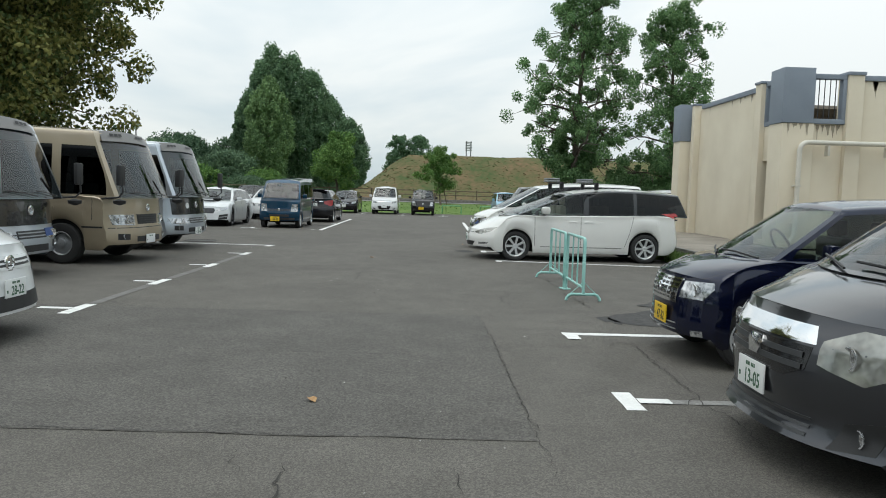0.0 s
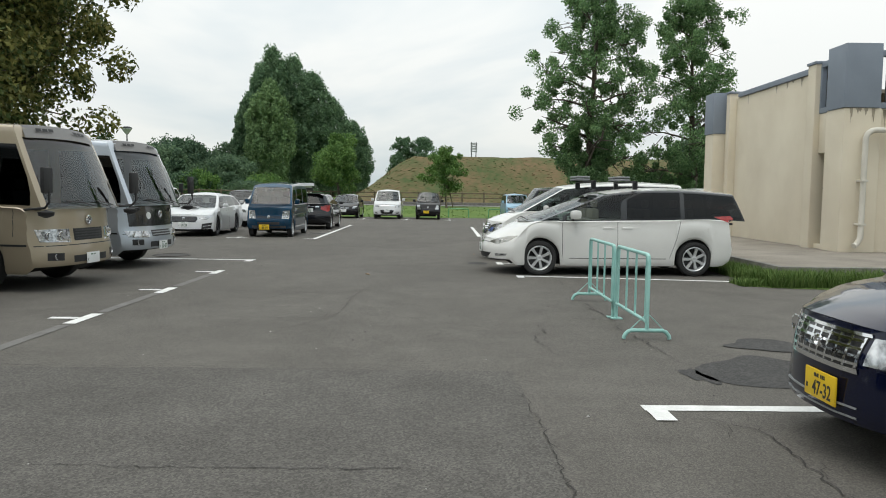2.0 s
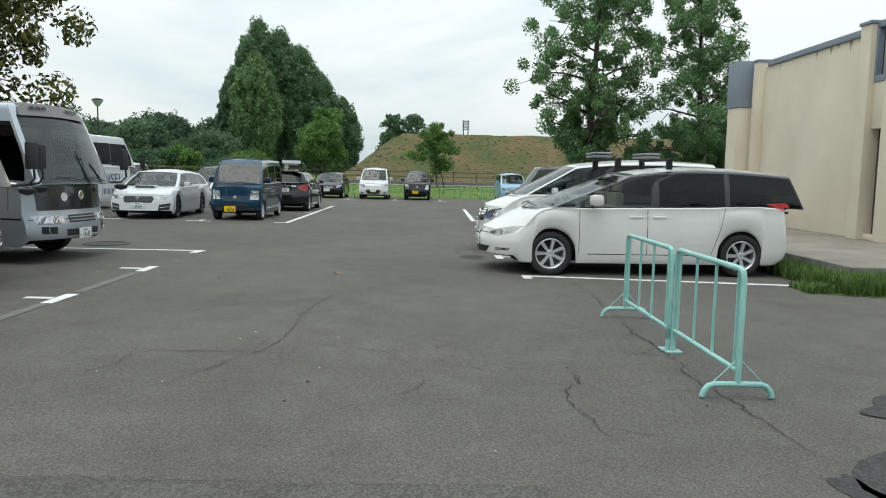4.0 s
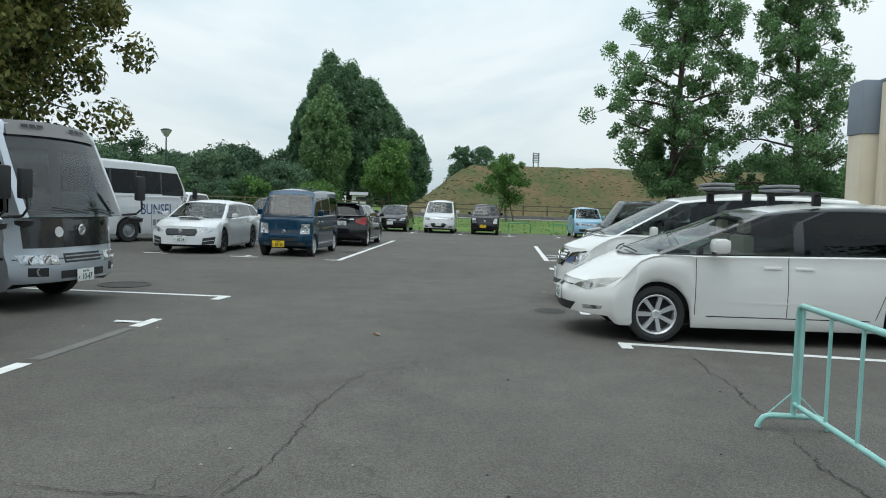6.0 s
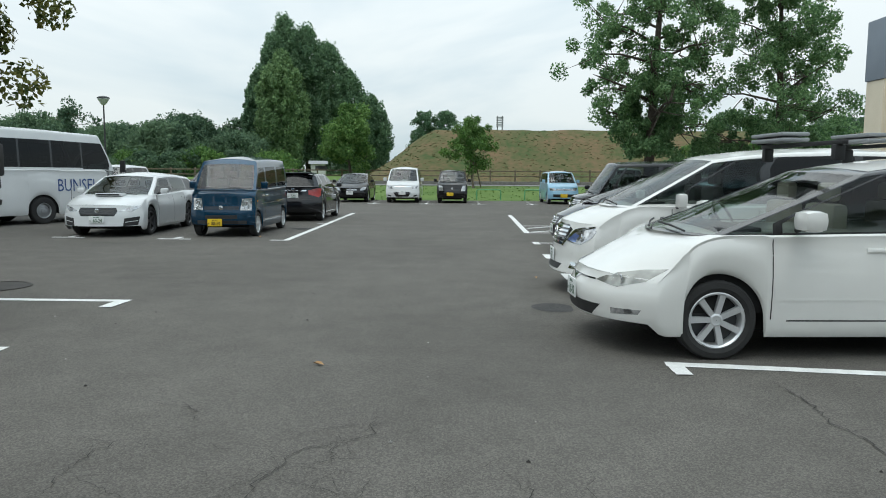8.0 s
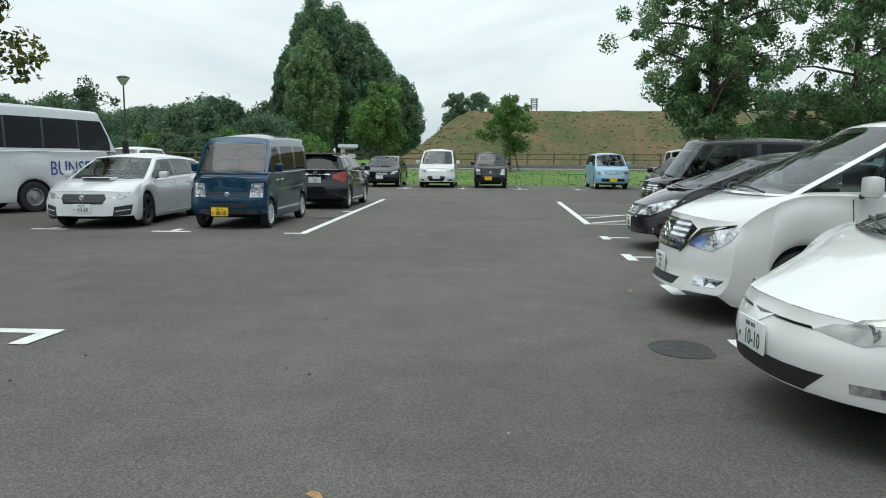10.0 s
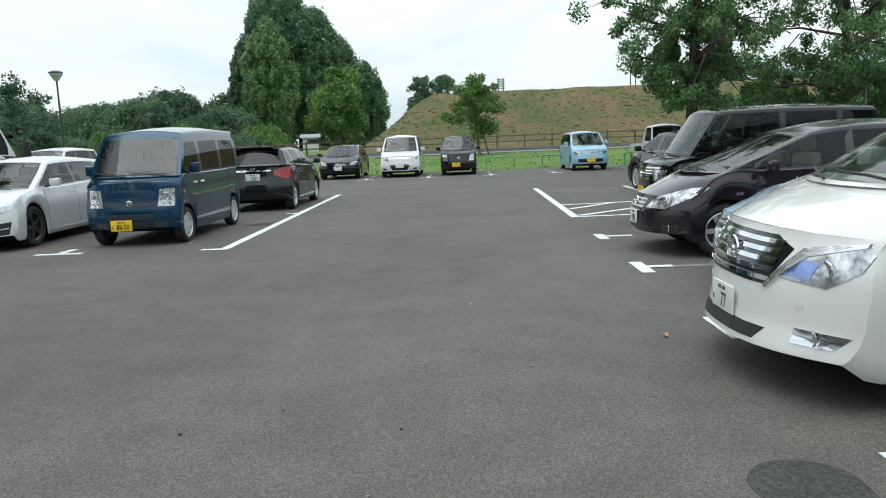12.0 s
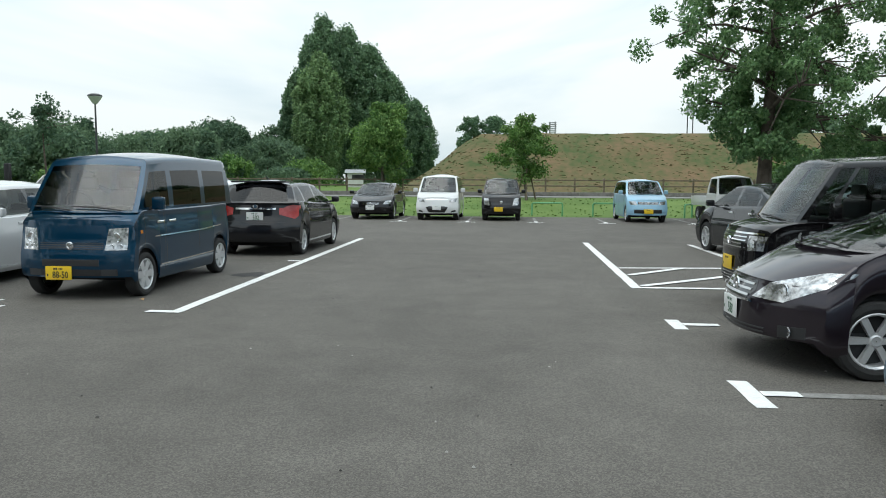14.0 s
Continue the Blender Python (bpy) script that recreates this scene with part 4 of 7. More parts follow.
branch_tree("broadleaf_tree", 8.6, 45.5, 15.6, 3.7, 0.27, 3.2, LEAF_RIGHT, "tall open-crowned green tree at the car park edge", 11, clusters=330, cr=0.47, per=190, leaf=0.135, limbs=34, low=0.5, skirt=(80, 2.4, 5.8, 1.7))
branch_tree("broadleaf_tree", 14.6, 46.2, 13.8, 3.6, 0.24, 1.2, LEAF_RIGHT, "tall slender green tree with an airy crown", 27, clusters=300, cr=0.45, per=190, leaf=0.13, limbs=32, low=0.3, skirt=(40, 1.6, 4.6, 1.9))
branch_tree("plane_tree", -20.9, 31.0, 15.0, 6.9, 0.4, 3.6, LEAF_PLANE, "large yellowing plane tree behind the buses", 5, clusters=1000, cr=1.1, per=230, leaf=0.22, limbs=44, shape="round", low=1.2)
branch_tree("sapling", 0.45, 60.0, 4.35, 1.55, 0.07, 1.55, LEAF_YOUNG, "young green tree held by wooden stakes", 3, clusters=84, cr=0.40, per=150, leaf=0.13, limbs=16)
branch_tree("maple_tree", -8.9, 67.5, 5.7, 2.3, 0.13, 1.2, LEAF_YOUNG, "bright green layered tree on the verge", 9, clusters=110, cr=0.60, per=190, leaf=0.18, limbs=18, shape="cone")
branch_tree("young_tree", -22.4, 52.0, 5.3, 1.3, 0.08, 3.0, LEAF_WOOD, "thin young tree standing above the parked cars", 21, clusters=24, cr=0.4, per=80, leaf=0.16, limbs=9)


mass_tree_later = [(10.6, 47.5, 2.2, 1.4), (13.0, 48.5, 3.2, 2.0), (16.4, 47.5, 3.8, 2.4), (19.5, 48.5, 4.4, 2.8)]


def stakes(x, y):
    root = new("tree_stakes")
    z = rise(x, y) - 0.05
    for k in range(3):
        a = 2.094 * k + 0.5
        part("stake", tube([(0.62 * math.cos(a), 0.62 * math.sin(a), 0), (0.16 * math.cos(a), 0.16 * math.sin(a), 1.75)], 0.045, 8), TIMBER, root)
    part("crossbar", tube([(-0.36, -0.10, 1.3), (0.36, 0.10, 1.3)], 0.035, 8), TIMBER, root)
    root.matrix_basis = pose(x, y, z)
    return tagged(root, "three wooden stakes propping the young tree", "stakes")


stakes(0.45, 60.0)


def mass_tree(name, x, y, h, r, material, label, seed, leaf, clusters, per, shape="round", group=""):
    """A far tree seen as a whole: trunk, a few limbs, and leaf clumps filling an uneven crown."""
    rng = random.Random(seed)
    root = new(name)
    z0 = rise(x, y) - 0.05
    part("trunk", tube([(0, 0, 0), (0.1, 0, h * 0.4), (0, 0.1, h * 0.85)], [r * 0.07 + 0.05, r * 0.05 + 0.04, 0.03], 8), BARK, root)
    ends, radii = [], []
    for _ in range(clusters):
        t = rng.random() ** 0.8
        if shape == "poplar":
            w = r * min(1, (0.55 + 1.1 * t) if t < 0.35 else 1.0) * max(0.05, 1 - max(0, (t - 0.32) / 0.70) ** 3.4)
            z = h * (0.02 + 0.96 * t)
        elif shape == "conifer":
            w, z = r * (1.02 - t), h * (0.1 + 0.9 * t)
        else:
            z = h * (0.10 + 0.86 * t)
            w = r * math.sqrt(max(0.03, 1 - ((t - 0.42) / 0.60) ** 2))
        a, q = rng.uniform(0, 6.283), rng.random() ** 0.4
        ends.append((w * q * math.cos(a), w * q * math.sin(a), z + rng.gauss(0, 0.02 * h)))
        radii.append(r * (rng.uniform(0.06, 0.15) if shape == "poplar" else rng.uniform(0.10, 0.24)) + 0.15)
    leaf_cloud("crown", ends, radii, per, leaf, material, root, seed, squash=1.6 if shape == "poplar" else 0.85, droop=-0.6 if shape == "poplar" else 0.2)
    root.matrix_basis = pose(x, y, z0)
    return tagged(root, label, "tree", group=group)


for i, (x, y, h, r) in enumerate(((-27.8, 126, 24.0, 4.8), (-24.8, 128, 22.8, 5.0), (-21.6, 129, 20.4, 4.8), (-18.6, 131, 16.4, 4.2), (-15.2, 133, 12.8, 3.4), (-27.2, 121, 18.0, 4.0), (-31.8, 124, 15.5, 2.0), (-30.2, 127, 20.6, 3.2))):
    mass_tree("poplar_tree", x, y, h, r, LEAF_PALE if i == 5 else LEAF_POPLAR, "tall dense green poplar beyond the bank", 40 + i, 0.36, 620, 44, "poplar", "poplar trees")
for i, (x, y, h, r) in enumerate(((-6.2, 132, 10.6, 2.8), (-3.2, 133, 10.9, 3.0))):
    mass_tree("round_tree", x, y, h, r, LEAF_POPLAR, "round-headed dark tree behind the bank", 60 + i, 0.32, 150, 70, "round", "trees behind the bank")
rw = random.Random(77)
for i in range(40):
    y = rw.uniform(92, 135)
    x = lerp(-0.26, -0.98, (i + rw.random()) / 40) * y + rw.uniform(-3, 3)
    h = rw.uniform(5.4, 8.6) * y / 115
    if i % 9 == 4:
        mass_tree("conifer_tree", x, y, h * 1.12, 2.3, LEAF_WOOD, "dark pointed conifer in the far wood", 100 + i, 0.34, 120, 45, "conifer", "far wood")
    else:
        mass_tree("wood_tree", x, y, h, rw.uniform(3.8, 6.2), LEAF_WOOD, "dark green rounded tree of the far wood", 100 + i, 0.36, 170, 55, "round", "far wood")
for i in range(22):
    y = rw.uniform(84, 100)
    x = lerp(-0.20, -0.92, (i + rw.random()) / 22) * y
    mass_tree("bush", x, y, rw.uniform(1.6, 3.6), rw.uniform(2.0, 3.4), LEAF_YOUNG if i % 3 == 0 else LEAF_WOOD, "rounded green bush before the wood", 160 + i, 0.26, 70, 50, "round", "bushes before the wood")
for i in range(16):
    y = rw.uniform(60, 78)
    x = lerp(0.26, 0.62, (i + rw.random()) / 16) * y
    mass_tree("bush", x, y, rw.uniform(1.6, 3.4), rw.uniform(1.5, 2.8), LEAF_YOUNG, "green bush at the foot of the bank", 200 + i, 0.28, 60, 36, "round", "bushes at the bank foot")
for i, (x, y, h, r) in enumerate(mass_tree_later):
    mass_tree("bush", x, y, h, r, LEAF_RIGHT, "dense green shrub at the foot of the trees", 180 + i, 0.2, 90, 60, "round", "shrubs under the trees")
for i in range(9):
    y = rw.uniform(100, 130)
    x = lerp(0.30, 0.75, (i + rw.random()) / 9) * y
    mass_tree("wood_tree", x, y, rw.uniform(8.5, 11), rw.uniform(3.8, 5.6), LEAF_WOOD, "dark green rounded tree of the far wood", 230 + i, 0.58, 110, 36, "round", "far wood")
for i in range(22):
    a = lerp(100, 260, (i + 0.5) / 22)
    x, y = 60 * math.sin(radians(a)), 15 + 60 * math.cos(radians(a))
    mass_tree("wood_tree", x, y, rw.uniform(16, 22), rw.uniform(5.5, 7.5), LEAF_WOOD, "dark green rounded tree round the car park", 260 + i, 0.8, 70, 26, "round", "trees round the car park")


# ---- pedestrian barrier ----
def barrier_panel(name, y0, y1, far_foot, near_foot):
    root = new(name)
    r, zt, zb, c = 0.021, 0.885, 0.19, 0.06
    pts = [(0, y0, 0.10), (0, y0, zt - c), (0, y0 + c * 0.3, zt - c * 0.3), (0, y0 + c, zt), (0, y1 - c, zt), (0, y1 - c * 0.3, zt - c * 0.3), (0, y1, zt - c), (0, y1, 0.10)]
    part("frame_tube", tube(pts, r, 10), MINT, root)
    part("bottom_rail", tube([(0, y0 + 0.02, zb), (0, y1 - 0.02, zb)], r * 0.9, 10), MINT, root)
    for t in (0.06, 0.36, 0.65, 0.94):
        y = lerp(y0, y1, t)
        part("upright", tube([(0, y, zb), (0, y, zt - 0.01)], 0.0125, 8), MINT, root)
    for y, on in ((y0, near_foot), (y1, far_foot)):
        if on:
            part("foot", tube([(-0.24, y, 0.012), (-0.228, y, 0.05), (-0.20, y, 0.085), (-0.16, y, 0.10), (0.16, y, 0.10), (0.20, y, 0.085), (0.228, y, 0.05), (0.24, y, 0.012)], 0.021, 10), MINT, root)
            for sx in (-1, 1):
                part("stay", tube([(sx * 0.17, y, 0.115), (sx * 0.012, y, 0.27)], 0.005, 6), MINT, root)
        else:
            part("foot_post", tube([(0, y, 0.012), (0, y, 0.2)], 0.021, 10), MINT, root)
            part("foot_plate", box((-0.07, y - 0.06, 0.0), (0.07, y + 0.06, 0.014), 0.003), MINT, root)
    return tagged(root, "mint-green tubular steel pedestrian barrier", "barrier", group="barrier panels")


b1 = barrier_panel("pedestrian_barrier", 10.40, 11.72, False, True)
b2 = barrier_panel("pedestrian_barrier", 11.80, 13.22, True, False)
b1.matrix_basis = pose(2.0, 0, 0)
b2.matrix_basis = pose(1.98, 0, 0)


def grit():
    """Loose bits of stone and bark scattered over the lane."""
    rng = np.random.default_rng(15)
    vs, fs = [], []
    for _ in range(260):
        x, y, r = rng.uniform(-5.5, 2.2), rng.uniform(2.0, 40.0), rng.uniform(0.004, 0.014)
        i = len(vs)
        for k in range(5):
            a = 1.2566 * k + rng.uniform(-0.3, 0.3)
            vs.append((x + r * math.cos(a), y + r * math.sin(a), 0.004))
        vs.append((x, y, 0.004 + r * 0.9))
        fs += [(i + k, i + (k + 1) % 5, i + 5) for k in range(5)]
    ob = raw_mesh("grit", vs, fs, mat("grit", (0.03, 0.028, 0.025), rough=0.9, col2=(0.32, 0.31, 0.29), fine=900, island=1.0))
    tagged(ob, "small loose stones and bits of bark on asphalt", "grit", kind="stuff")


grit()


# ---- vehicles ----
# A vehicle is built with its nose towards +x, its left side towards +y, standing on z = 0, its middle at the origin.
def smooth_line(points, x, k=0.07):
    xs, zs = zip(*points)
    return float(np.mean([np.interp(x + d, xs, zs) for d in (-k, -k / 2, 0, k / 2, k)]))


class Fittings:
    """What is needed to go on fitting out a vehicle: its skin and its builders of panels."""


WHEELS = {}


def wheel(parent, x, y, r, width, spokes, rim_mat, side, style="alloy"):
    """A wheel in the xz plane: tyre, rim with spokes, hub. side: +1 if it faces +y."""
    root = new("wheel")
    root.parent = parent
    key = (round(r, 3), width, spokes, rim_mat.name, style)
    if key not in WHEELS:
        w = width / 2
        rr = r * (0.71 if style != "bus" else 0.58)
        tyre = add_lathe(bmesh.new(), [(rr, -w * 0.8), (r * 0.82, -w), (r * 0.95, -w * 0.93), (r, -w * 0.72), (r, w * 0.72), (r * 0.95, w * 0.93), (r * 0.82, w), (rr, w * 0.82)], 32)
        rim = add_lathe(bmesh.new(), [(rr * 1.005, w * 0.84), (rr * 0.97, w * 0.88), (rr * 0.90, w * 0.72), (rr * 0.86, w * 0.1), (rr * 0.84, -w * 0.5)], 32)
        sp = bmesh.new()
        if style in ("alloy", "steel_cover"):
            for k in range(spokes):
                a = 2 * math.pi * k / spokes
                wd = rr * (0.62 if style == "steel_cover" else 0.34) * 5 / spokes * 0.42
                ca, sa = math.cos(a), math.sin(a)

                def at(rad, off, h):
                    return sp.verts.new((rad * ca - off * sa, h, rad * sa + off * ca))
                q = [at(rr * 0.16, -wd * 0.9, w * 0.66), at(rr * 0.16, wd * 0.9, w * 0.66), at(rr * 0.93, wd * 1.05, w * 0.76), at(rr * 0.93, -wd * 1.05, w * 0.76)]
                q2 = [at(rr * 0.16, -wd * 0.9, w * 0.3), at(rr * 0.16, wd * 0.9, w * 0.3), at(rr * 0.93, wd * 1.25, w * 0.45), at(rr * 0.93, -wd * 1.25, w * 0.45)]
                sp.faces.new(q)
                for i in range(4):
                    sp.faces.new((q[i], q2[i], q2[(i + 1) % 4], q[(i + 1) % 4]))
            add_lathe(sp, [(rr * 0.24, w * 0.3), (rr * 0.24, w * 0.66), (rr * 0.17, w * 0.74), (rr * 0.12, w * 0.7), (0.004, w * 0.72)], 20)
        else:
            add_lathe(sp, [(rr * 0.86, w * 0.30), (rr * 0.62, w * 0.42), (rr * 0.40, w * 0.62), (rr * 0.36, w * 0.9), (rr * 0.2, w * 0.98), (0.004, w * 0.98)], 24)
            for k in range(6):
                a = 2 * math.pi * k / 6
                add_lathe(sp, [(rr * 0.05, w * 0.3), (rr * 0.05, w * 0.64), (0.002, w * 0.64)], 8, centre=(rr * 0.48 * math.cos(a), 0, rr * 0.48 * math.sin(a)))
        back = add_lathe(bmesh.new(), [(rr * 0.85, w * 0.05), (rr * 0.5, w * 0.12), (0.004, w * 0.12)], 24)
        holder = [part("tyre", tyre, TYRE, root), part("rim", rim, rim_mat, root), part("spokes", sp, rim_mat, root), part("brake_disc", back, DARKSTEEL, root)]
        WHEELS[key] = holder
    else:
        for o in WHEELS[key]:
            again(o.name.split(".")[0], o, root, Matrix())
    root.matrix_basis = pose(x, y, r, 0, 0, 0 if side > 0 else 180)
    return root


def plate(parent, m, text, yellow=False):
    """A number plate facing +x in its own frame: 33 by 16.5 cm."""
    p = part("number_plate", box((-0.006, -0.165, -0.0825), (0.006, 0.165, 0.0825), 0.004), PLATE_Y if yellow else PLATE_W, parent, "yellow number plate" if yellow else "white number plate")
    p.matrix_basis = m
    ink = INK_BLACK if yellow else INK_GREEN
    face = Matrix.Translation((0.0068, 0, 0)) @ Euler((radians(90), 0, radians(90))).to_matrix().to_4x4()
    if text:
        letters("plate_number", text, 0.118, ink, p, face @ Matrix.Translation((0.024, -0.026, 0)), 0.0016, 0.74)
    for y0, y1 in ((-0.062, -0.040), (-0.034, -0.012), (0.006, 0.018), (0.024, 0.036), (0.042, 0.054)):
        part("plate_text_bar", box((0.0062, y0, 0.040), (0.0075, y1, 0.062)), ink, p)
    part("plate_text_bar", box((0.0062, -0.146, -0.040), (0.0075, -0.128, -0.012)), ink, p)
    return p


def vehicle(name, label, category, s):
    """Builds a vehicle from a table of its sizes and fittings."""
    L, W, H = s["size"]
    root = new(name)
    body_mat = s["paint"]
    hw, nose = W / 2, L / 2
    gc = s.get("gc", 0.18)
    r = s["wheel"]
    fx, rx = nose - s["front_oh"], nose - s["front_oh"] - s["base"]
    top = [(nose - d, z) for d, z in s["hood"]][::-1]
    lean, rlean = s.get("lean", [(0.2, 0.06), (0.45, 0.0), (0.75, 0.08), (1.0, 0.2)]), s.get("rlean", [(0.2, 0.08), (0.5, 0.0), (0.9, 0.06), (1.2, 0.1)])
    cf, cr = s.get("round", 0.30), s.get("rround", 0.20)
    sh = s.get("shoulder", 0.93)
    arch = r + s.get("arch", 0.055)
    B = s.get("blend", 0.8)
    pw = s.get("plan", 2.6)

    def set_f(y, z):
        return cf * min(1.2, abs(y) / hw) ** pw + float(np.interp(z, *zip(*lean)))

    def set_r(y, z):
        return cr * min(1.2, abs(y) / hw) ** 3 + float(np.interp(z, *zip(*rlean)))

    def bend(x, y, z):
        a = max(0.0, (x - (nose - B)) / B)
        b = max(0.0, (-nose + B - x) / B)
        return x - set_f(y, z) * min(1, a) ** 1.5 + set_r(y, z) * min(1, b) ** 1.5
    rows = [(0.0, 0.945), (0.05, 0.972), (0.16, 0.986), (0.30, 0.994), (0.45, 1.0), (0.60, 0.998), (0.70, 0.988), (0.80, (0.98 + sh) / 2 + 0.012), (0.90, (0.96 + sh) / 2 + 0.004), (0.97, sh + 0.012), (1.0, sh - 0.02)]
    inner = [0.66, 0.42, 0.2, 0.0]
    crown = s.get("crown", 0.03)
    xs = set(np.linspace(-nose, nose, 34).tolist())
    for c in (fx, rx):
        xs |= {c + arch * math.sin(radians(a)) for a in range(-90, 91, 9)} | {c - arch - 0.012, c + arch + 0.012}
    xs = sorted(x for x in xs if -nose <= x <= nose)
    bm = bmesh.new()
    grid = []
    for x in xs:
        zt = smooth_line(top, x)
        zb = gc + 0.10 * max(0, (abs(x) - nose + 0.25) / 0.25) ** 2
        for c in (fx, rx):
            if abs(x - c) < arch:
                zb = max(zb, r + math.sqrt(max(0, arch ** 2 - (x - c) ** 2)) * 1.0)
        col = []
        for t, f in rows:
            z = lerp(zb, zt, t)
            y = hw * f
            col.append((bend(x, y, z), y, z))
        for q in inner:
            y = hw * q
            z = zt + crown * (1 - (q / 0.9) ** 2)
            col.append((bend(x, y, zt), y, z))
        grid.append(col)
    nrow = len(grid[0])
    vs = {}
    for i, col in enumerate(grid):
        for j, (x, y, z) in enumerate(col):
            vs[i, j, 1] = bm.verts.new((x, y, z))
            vs[i, j, -1] = bm.verts.new((x, -y, z)) if y > 1e-6 else vs[i, j, 1]
    for i in range(len(grid) - 1):
        for j in range(nrow - 1):
            for sd in (1, -1):
                q = [vs[i, j, sd], vs[i + 1, j, sd], vs[i + 1, j + 1, sd], vs[i, j + 1, sd]]
                q = list(dict.fromkeys(q))
                if len(q) > 2:
                    bm.faces.new(q if sd > 0 else q[::-1])
    for i, sign in ((len(grid) - 1, 1), (0, -1)):
        cols = 13
        cap = []
        for j in range(nrow - 3):
            x, y, z = grid[i][j]
            line_ = []
            for k in range(cols):
                yy = y * (1 - 2 * k / (cols - 1))
                base = (nose - set_f(yy, z)) if sign > 0 else (-nose + set_r(yy, z))
                line_.append(vs[i, j, 1] if k == 0 else vs[i, j, -1] if k == cols - 1 else bm.verts.new((base, yy, z + (crown * (1 - (yy / max(y, .01)) ** 2) * 0.9 if j >= len(rows) - 1 else 0))))
            cap.append(line_)
        for a, b in zip(cap[:len(rows)], cap[1:len(rows)]):
            for k in range(cols - 1):
                bm.faces.new((a[k], b[k], b[k + 1], a[k + 1]))
    body_bm = bm.copy()
    bmesh.ops.remove_doubles(bm, verts=bm.verts, dist=1e-4)
    part("body", bm, body_mat, root, sharp=38)

    # cabin
    cb = s["cabin"]          # windscreen base, windscreen top, roof rear, tail base (distances from the nose), belt, rake
    x1, x2, x3, x4 = (nose - d for d in cb["x"])
    wb, wr = hw * sh - 0.006, hw * sh - 0.006 - cb.get("tumble", 0.13)
    zr = H - cb.get("crown", 0.05)
    fd, rd = cb.get("fdrop", 0.06), cb.get("rdrop", 0.05)

    def zbelt(x):
        return smooth_line(top, x) - 0.012

    kk = min(1.9, 0.75 * (x2 - x3))

    def side(u, v, sd):
        def along(h_):
            # upright pillars, cut off by the sloping screen in front and the tailgate behind
            return max(min(lerp(x1, x4, u), lerp(x1, x2, h_) - kk * u), lerp(x4, x3, h_) + kk * (1 - u))
        x, xt = along(v), along(1.0)
        w_ = min(1.0, max(0.0, (x2 - xt) / (x2 - x3)))
        zroof = zr - fd * (1 - w_) ** 3 - rd * w_ ** 2.2
        zb = zbelt(along(0.0))
        if v < 0.88:
            y, z = lerp(wb, wr, v / 0.88 * 0.86) + 0.018 * math.sin(math.pi * v), lerp(zb, zroof - 0.055, v / 0.88)
        else:
            t = (v - 0.88) / 0.12
            y0 = lerp(wb, wr, 0.86) + 0.018 * math.sin(math.pi * 0.88)
            y = (1 - t) ** 2 * y0 + 2 * t * (1 - t) * (y0 - 0.012) + t * t * (y0 - 0.13)
            z = (1 - t) ** 2 * (zroof - 0.055) + 2 * t * (1 - t) * (zroof - 0.004) + t * t * zroof
        return Vector((x, y * sd, z))
    bow, rbow = cb.get("bow", 0.16), cb.get("rbow", 0.07)

    def front(u, v):
        p = side(0, v, 1)
        k = 1 - (2 * u - 1) ** 2
        return Vector((p.x + bow * k * (1 - 0.55 * v), p.y * (2 * u - 1), p.z + 0.035 * k * v))

    def rear(u, v):
        p = side(1, v, 1)
        k = 1 - (2 * u - 1) ** 2
        return Vector((p.x - rbow * k * (1 - 0.3 * v), p.y * (2 * u - 1), p.z + 0.035 * k * v))

    def roof(u, w_):
        p = side(u, 1, 1)
        k = 1 - w_ * w_
        return Vector((p.x + (bow * 0.45 * (1 - min(1, (x2 - p.x) / (x2 - x3))) ** 2 - rbow * 0.7 * min(1, max(0, (x2 - p.x) / (x2 - x3))) ** 2) * k, p.y * w_, p.z + 0.035 * k + cb.get("crown", 0.05) * 0.35 * k * math.sin(math.pi * min(1, max(0, (x2 - p.x) / (x2 - x3))))))

    def cells(lo, hi, extra, n):
        pts = sorted(set(np.linspace(lo, hi, n).tolist()) | set(extra))
        return [p for k, p in enumerate(pts) if k == 0 or p - pts[k - 1] > 1e-6]

    shell, trim = bmesh.new(), bmesh.new()
    allbm = body_bm

    def surface(P, us, vs_, wins, black=None):
        out = [bmesh.new() for _ in wins]
        for a, b in zip(us, us[1:]):
            for c, d in zip(vs_, vs_[1:]):
                um, vm = (a + b) / 2, (c + d) / 2
                dest = shell
                if black and black[0] < um < black[1] and black[2] < vm < black[3]:
                    dest = trim
                for k, (u0, u1, v0, v1) in enumerate(wins):
                    if u0 < um < u1 and v0 < vm < v1:
                        dest = out[k]
                quad = [P(a, c), P(b, c), P(b, d), P(a, d)]
                dest.faces.new([dest.verts.new(p) for p in quad])
                allbm.faces.new([allbm.verts.new(p) for p in quad])
        return out
    wv0, wv1 = cb.get("v", (0.05, 0.84))
    sw = cb["side"]
    black = (cb.get("black_from", sw[0][0]), sw[-1][1], wv0, wv1) if cb.get("black", True) else None
    glassed = []
    for sd in (1, -1):
        wins = [(u0, u1, wv0 - dip, wv1) for u0, u1, dip in [(*q[:2], q[2] if len(q) > 2 and not isinstance(q[2], str) else 0) for q in sw]]
        us = cells(0, 1, [q for w_ in wins for q in w_[:2]], 25)
        vv = cells(0, 1, [q for w_ in wins for q in w_[2:]] + [0.88, 0.91, 0.94, 0.97], 7)
        for w_, g in zip(wins, surface(lambda u, v: side(u, v, sd), us, vv, wins, black)):
            tint = cb.get("tints", [G_MID] + [G_DARK] * 9)[wins.index(w_)]
            glassed.append(("side_window", g, tint))
    fw = [(0.045, 0.955, cb.get("fv", (0.03, 0.90))[0], cb.get("fv", (0.03, 0.90))[1])]
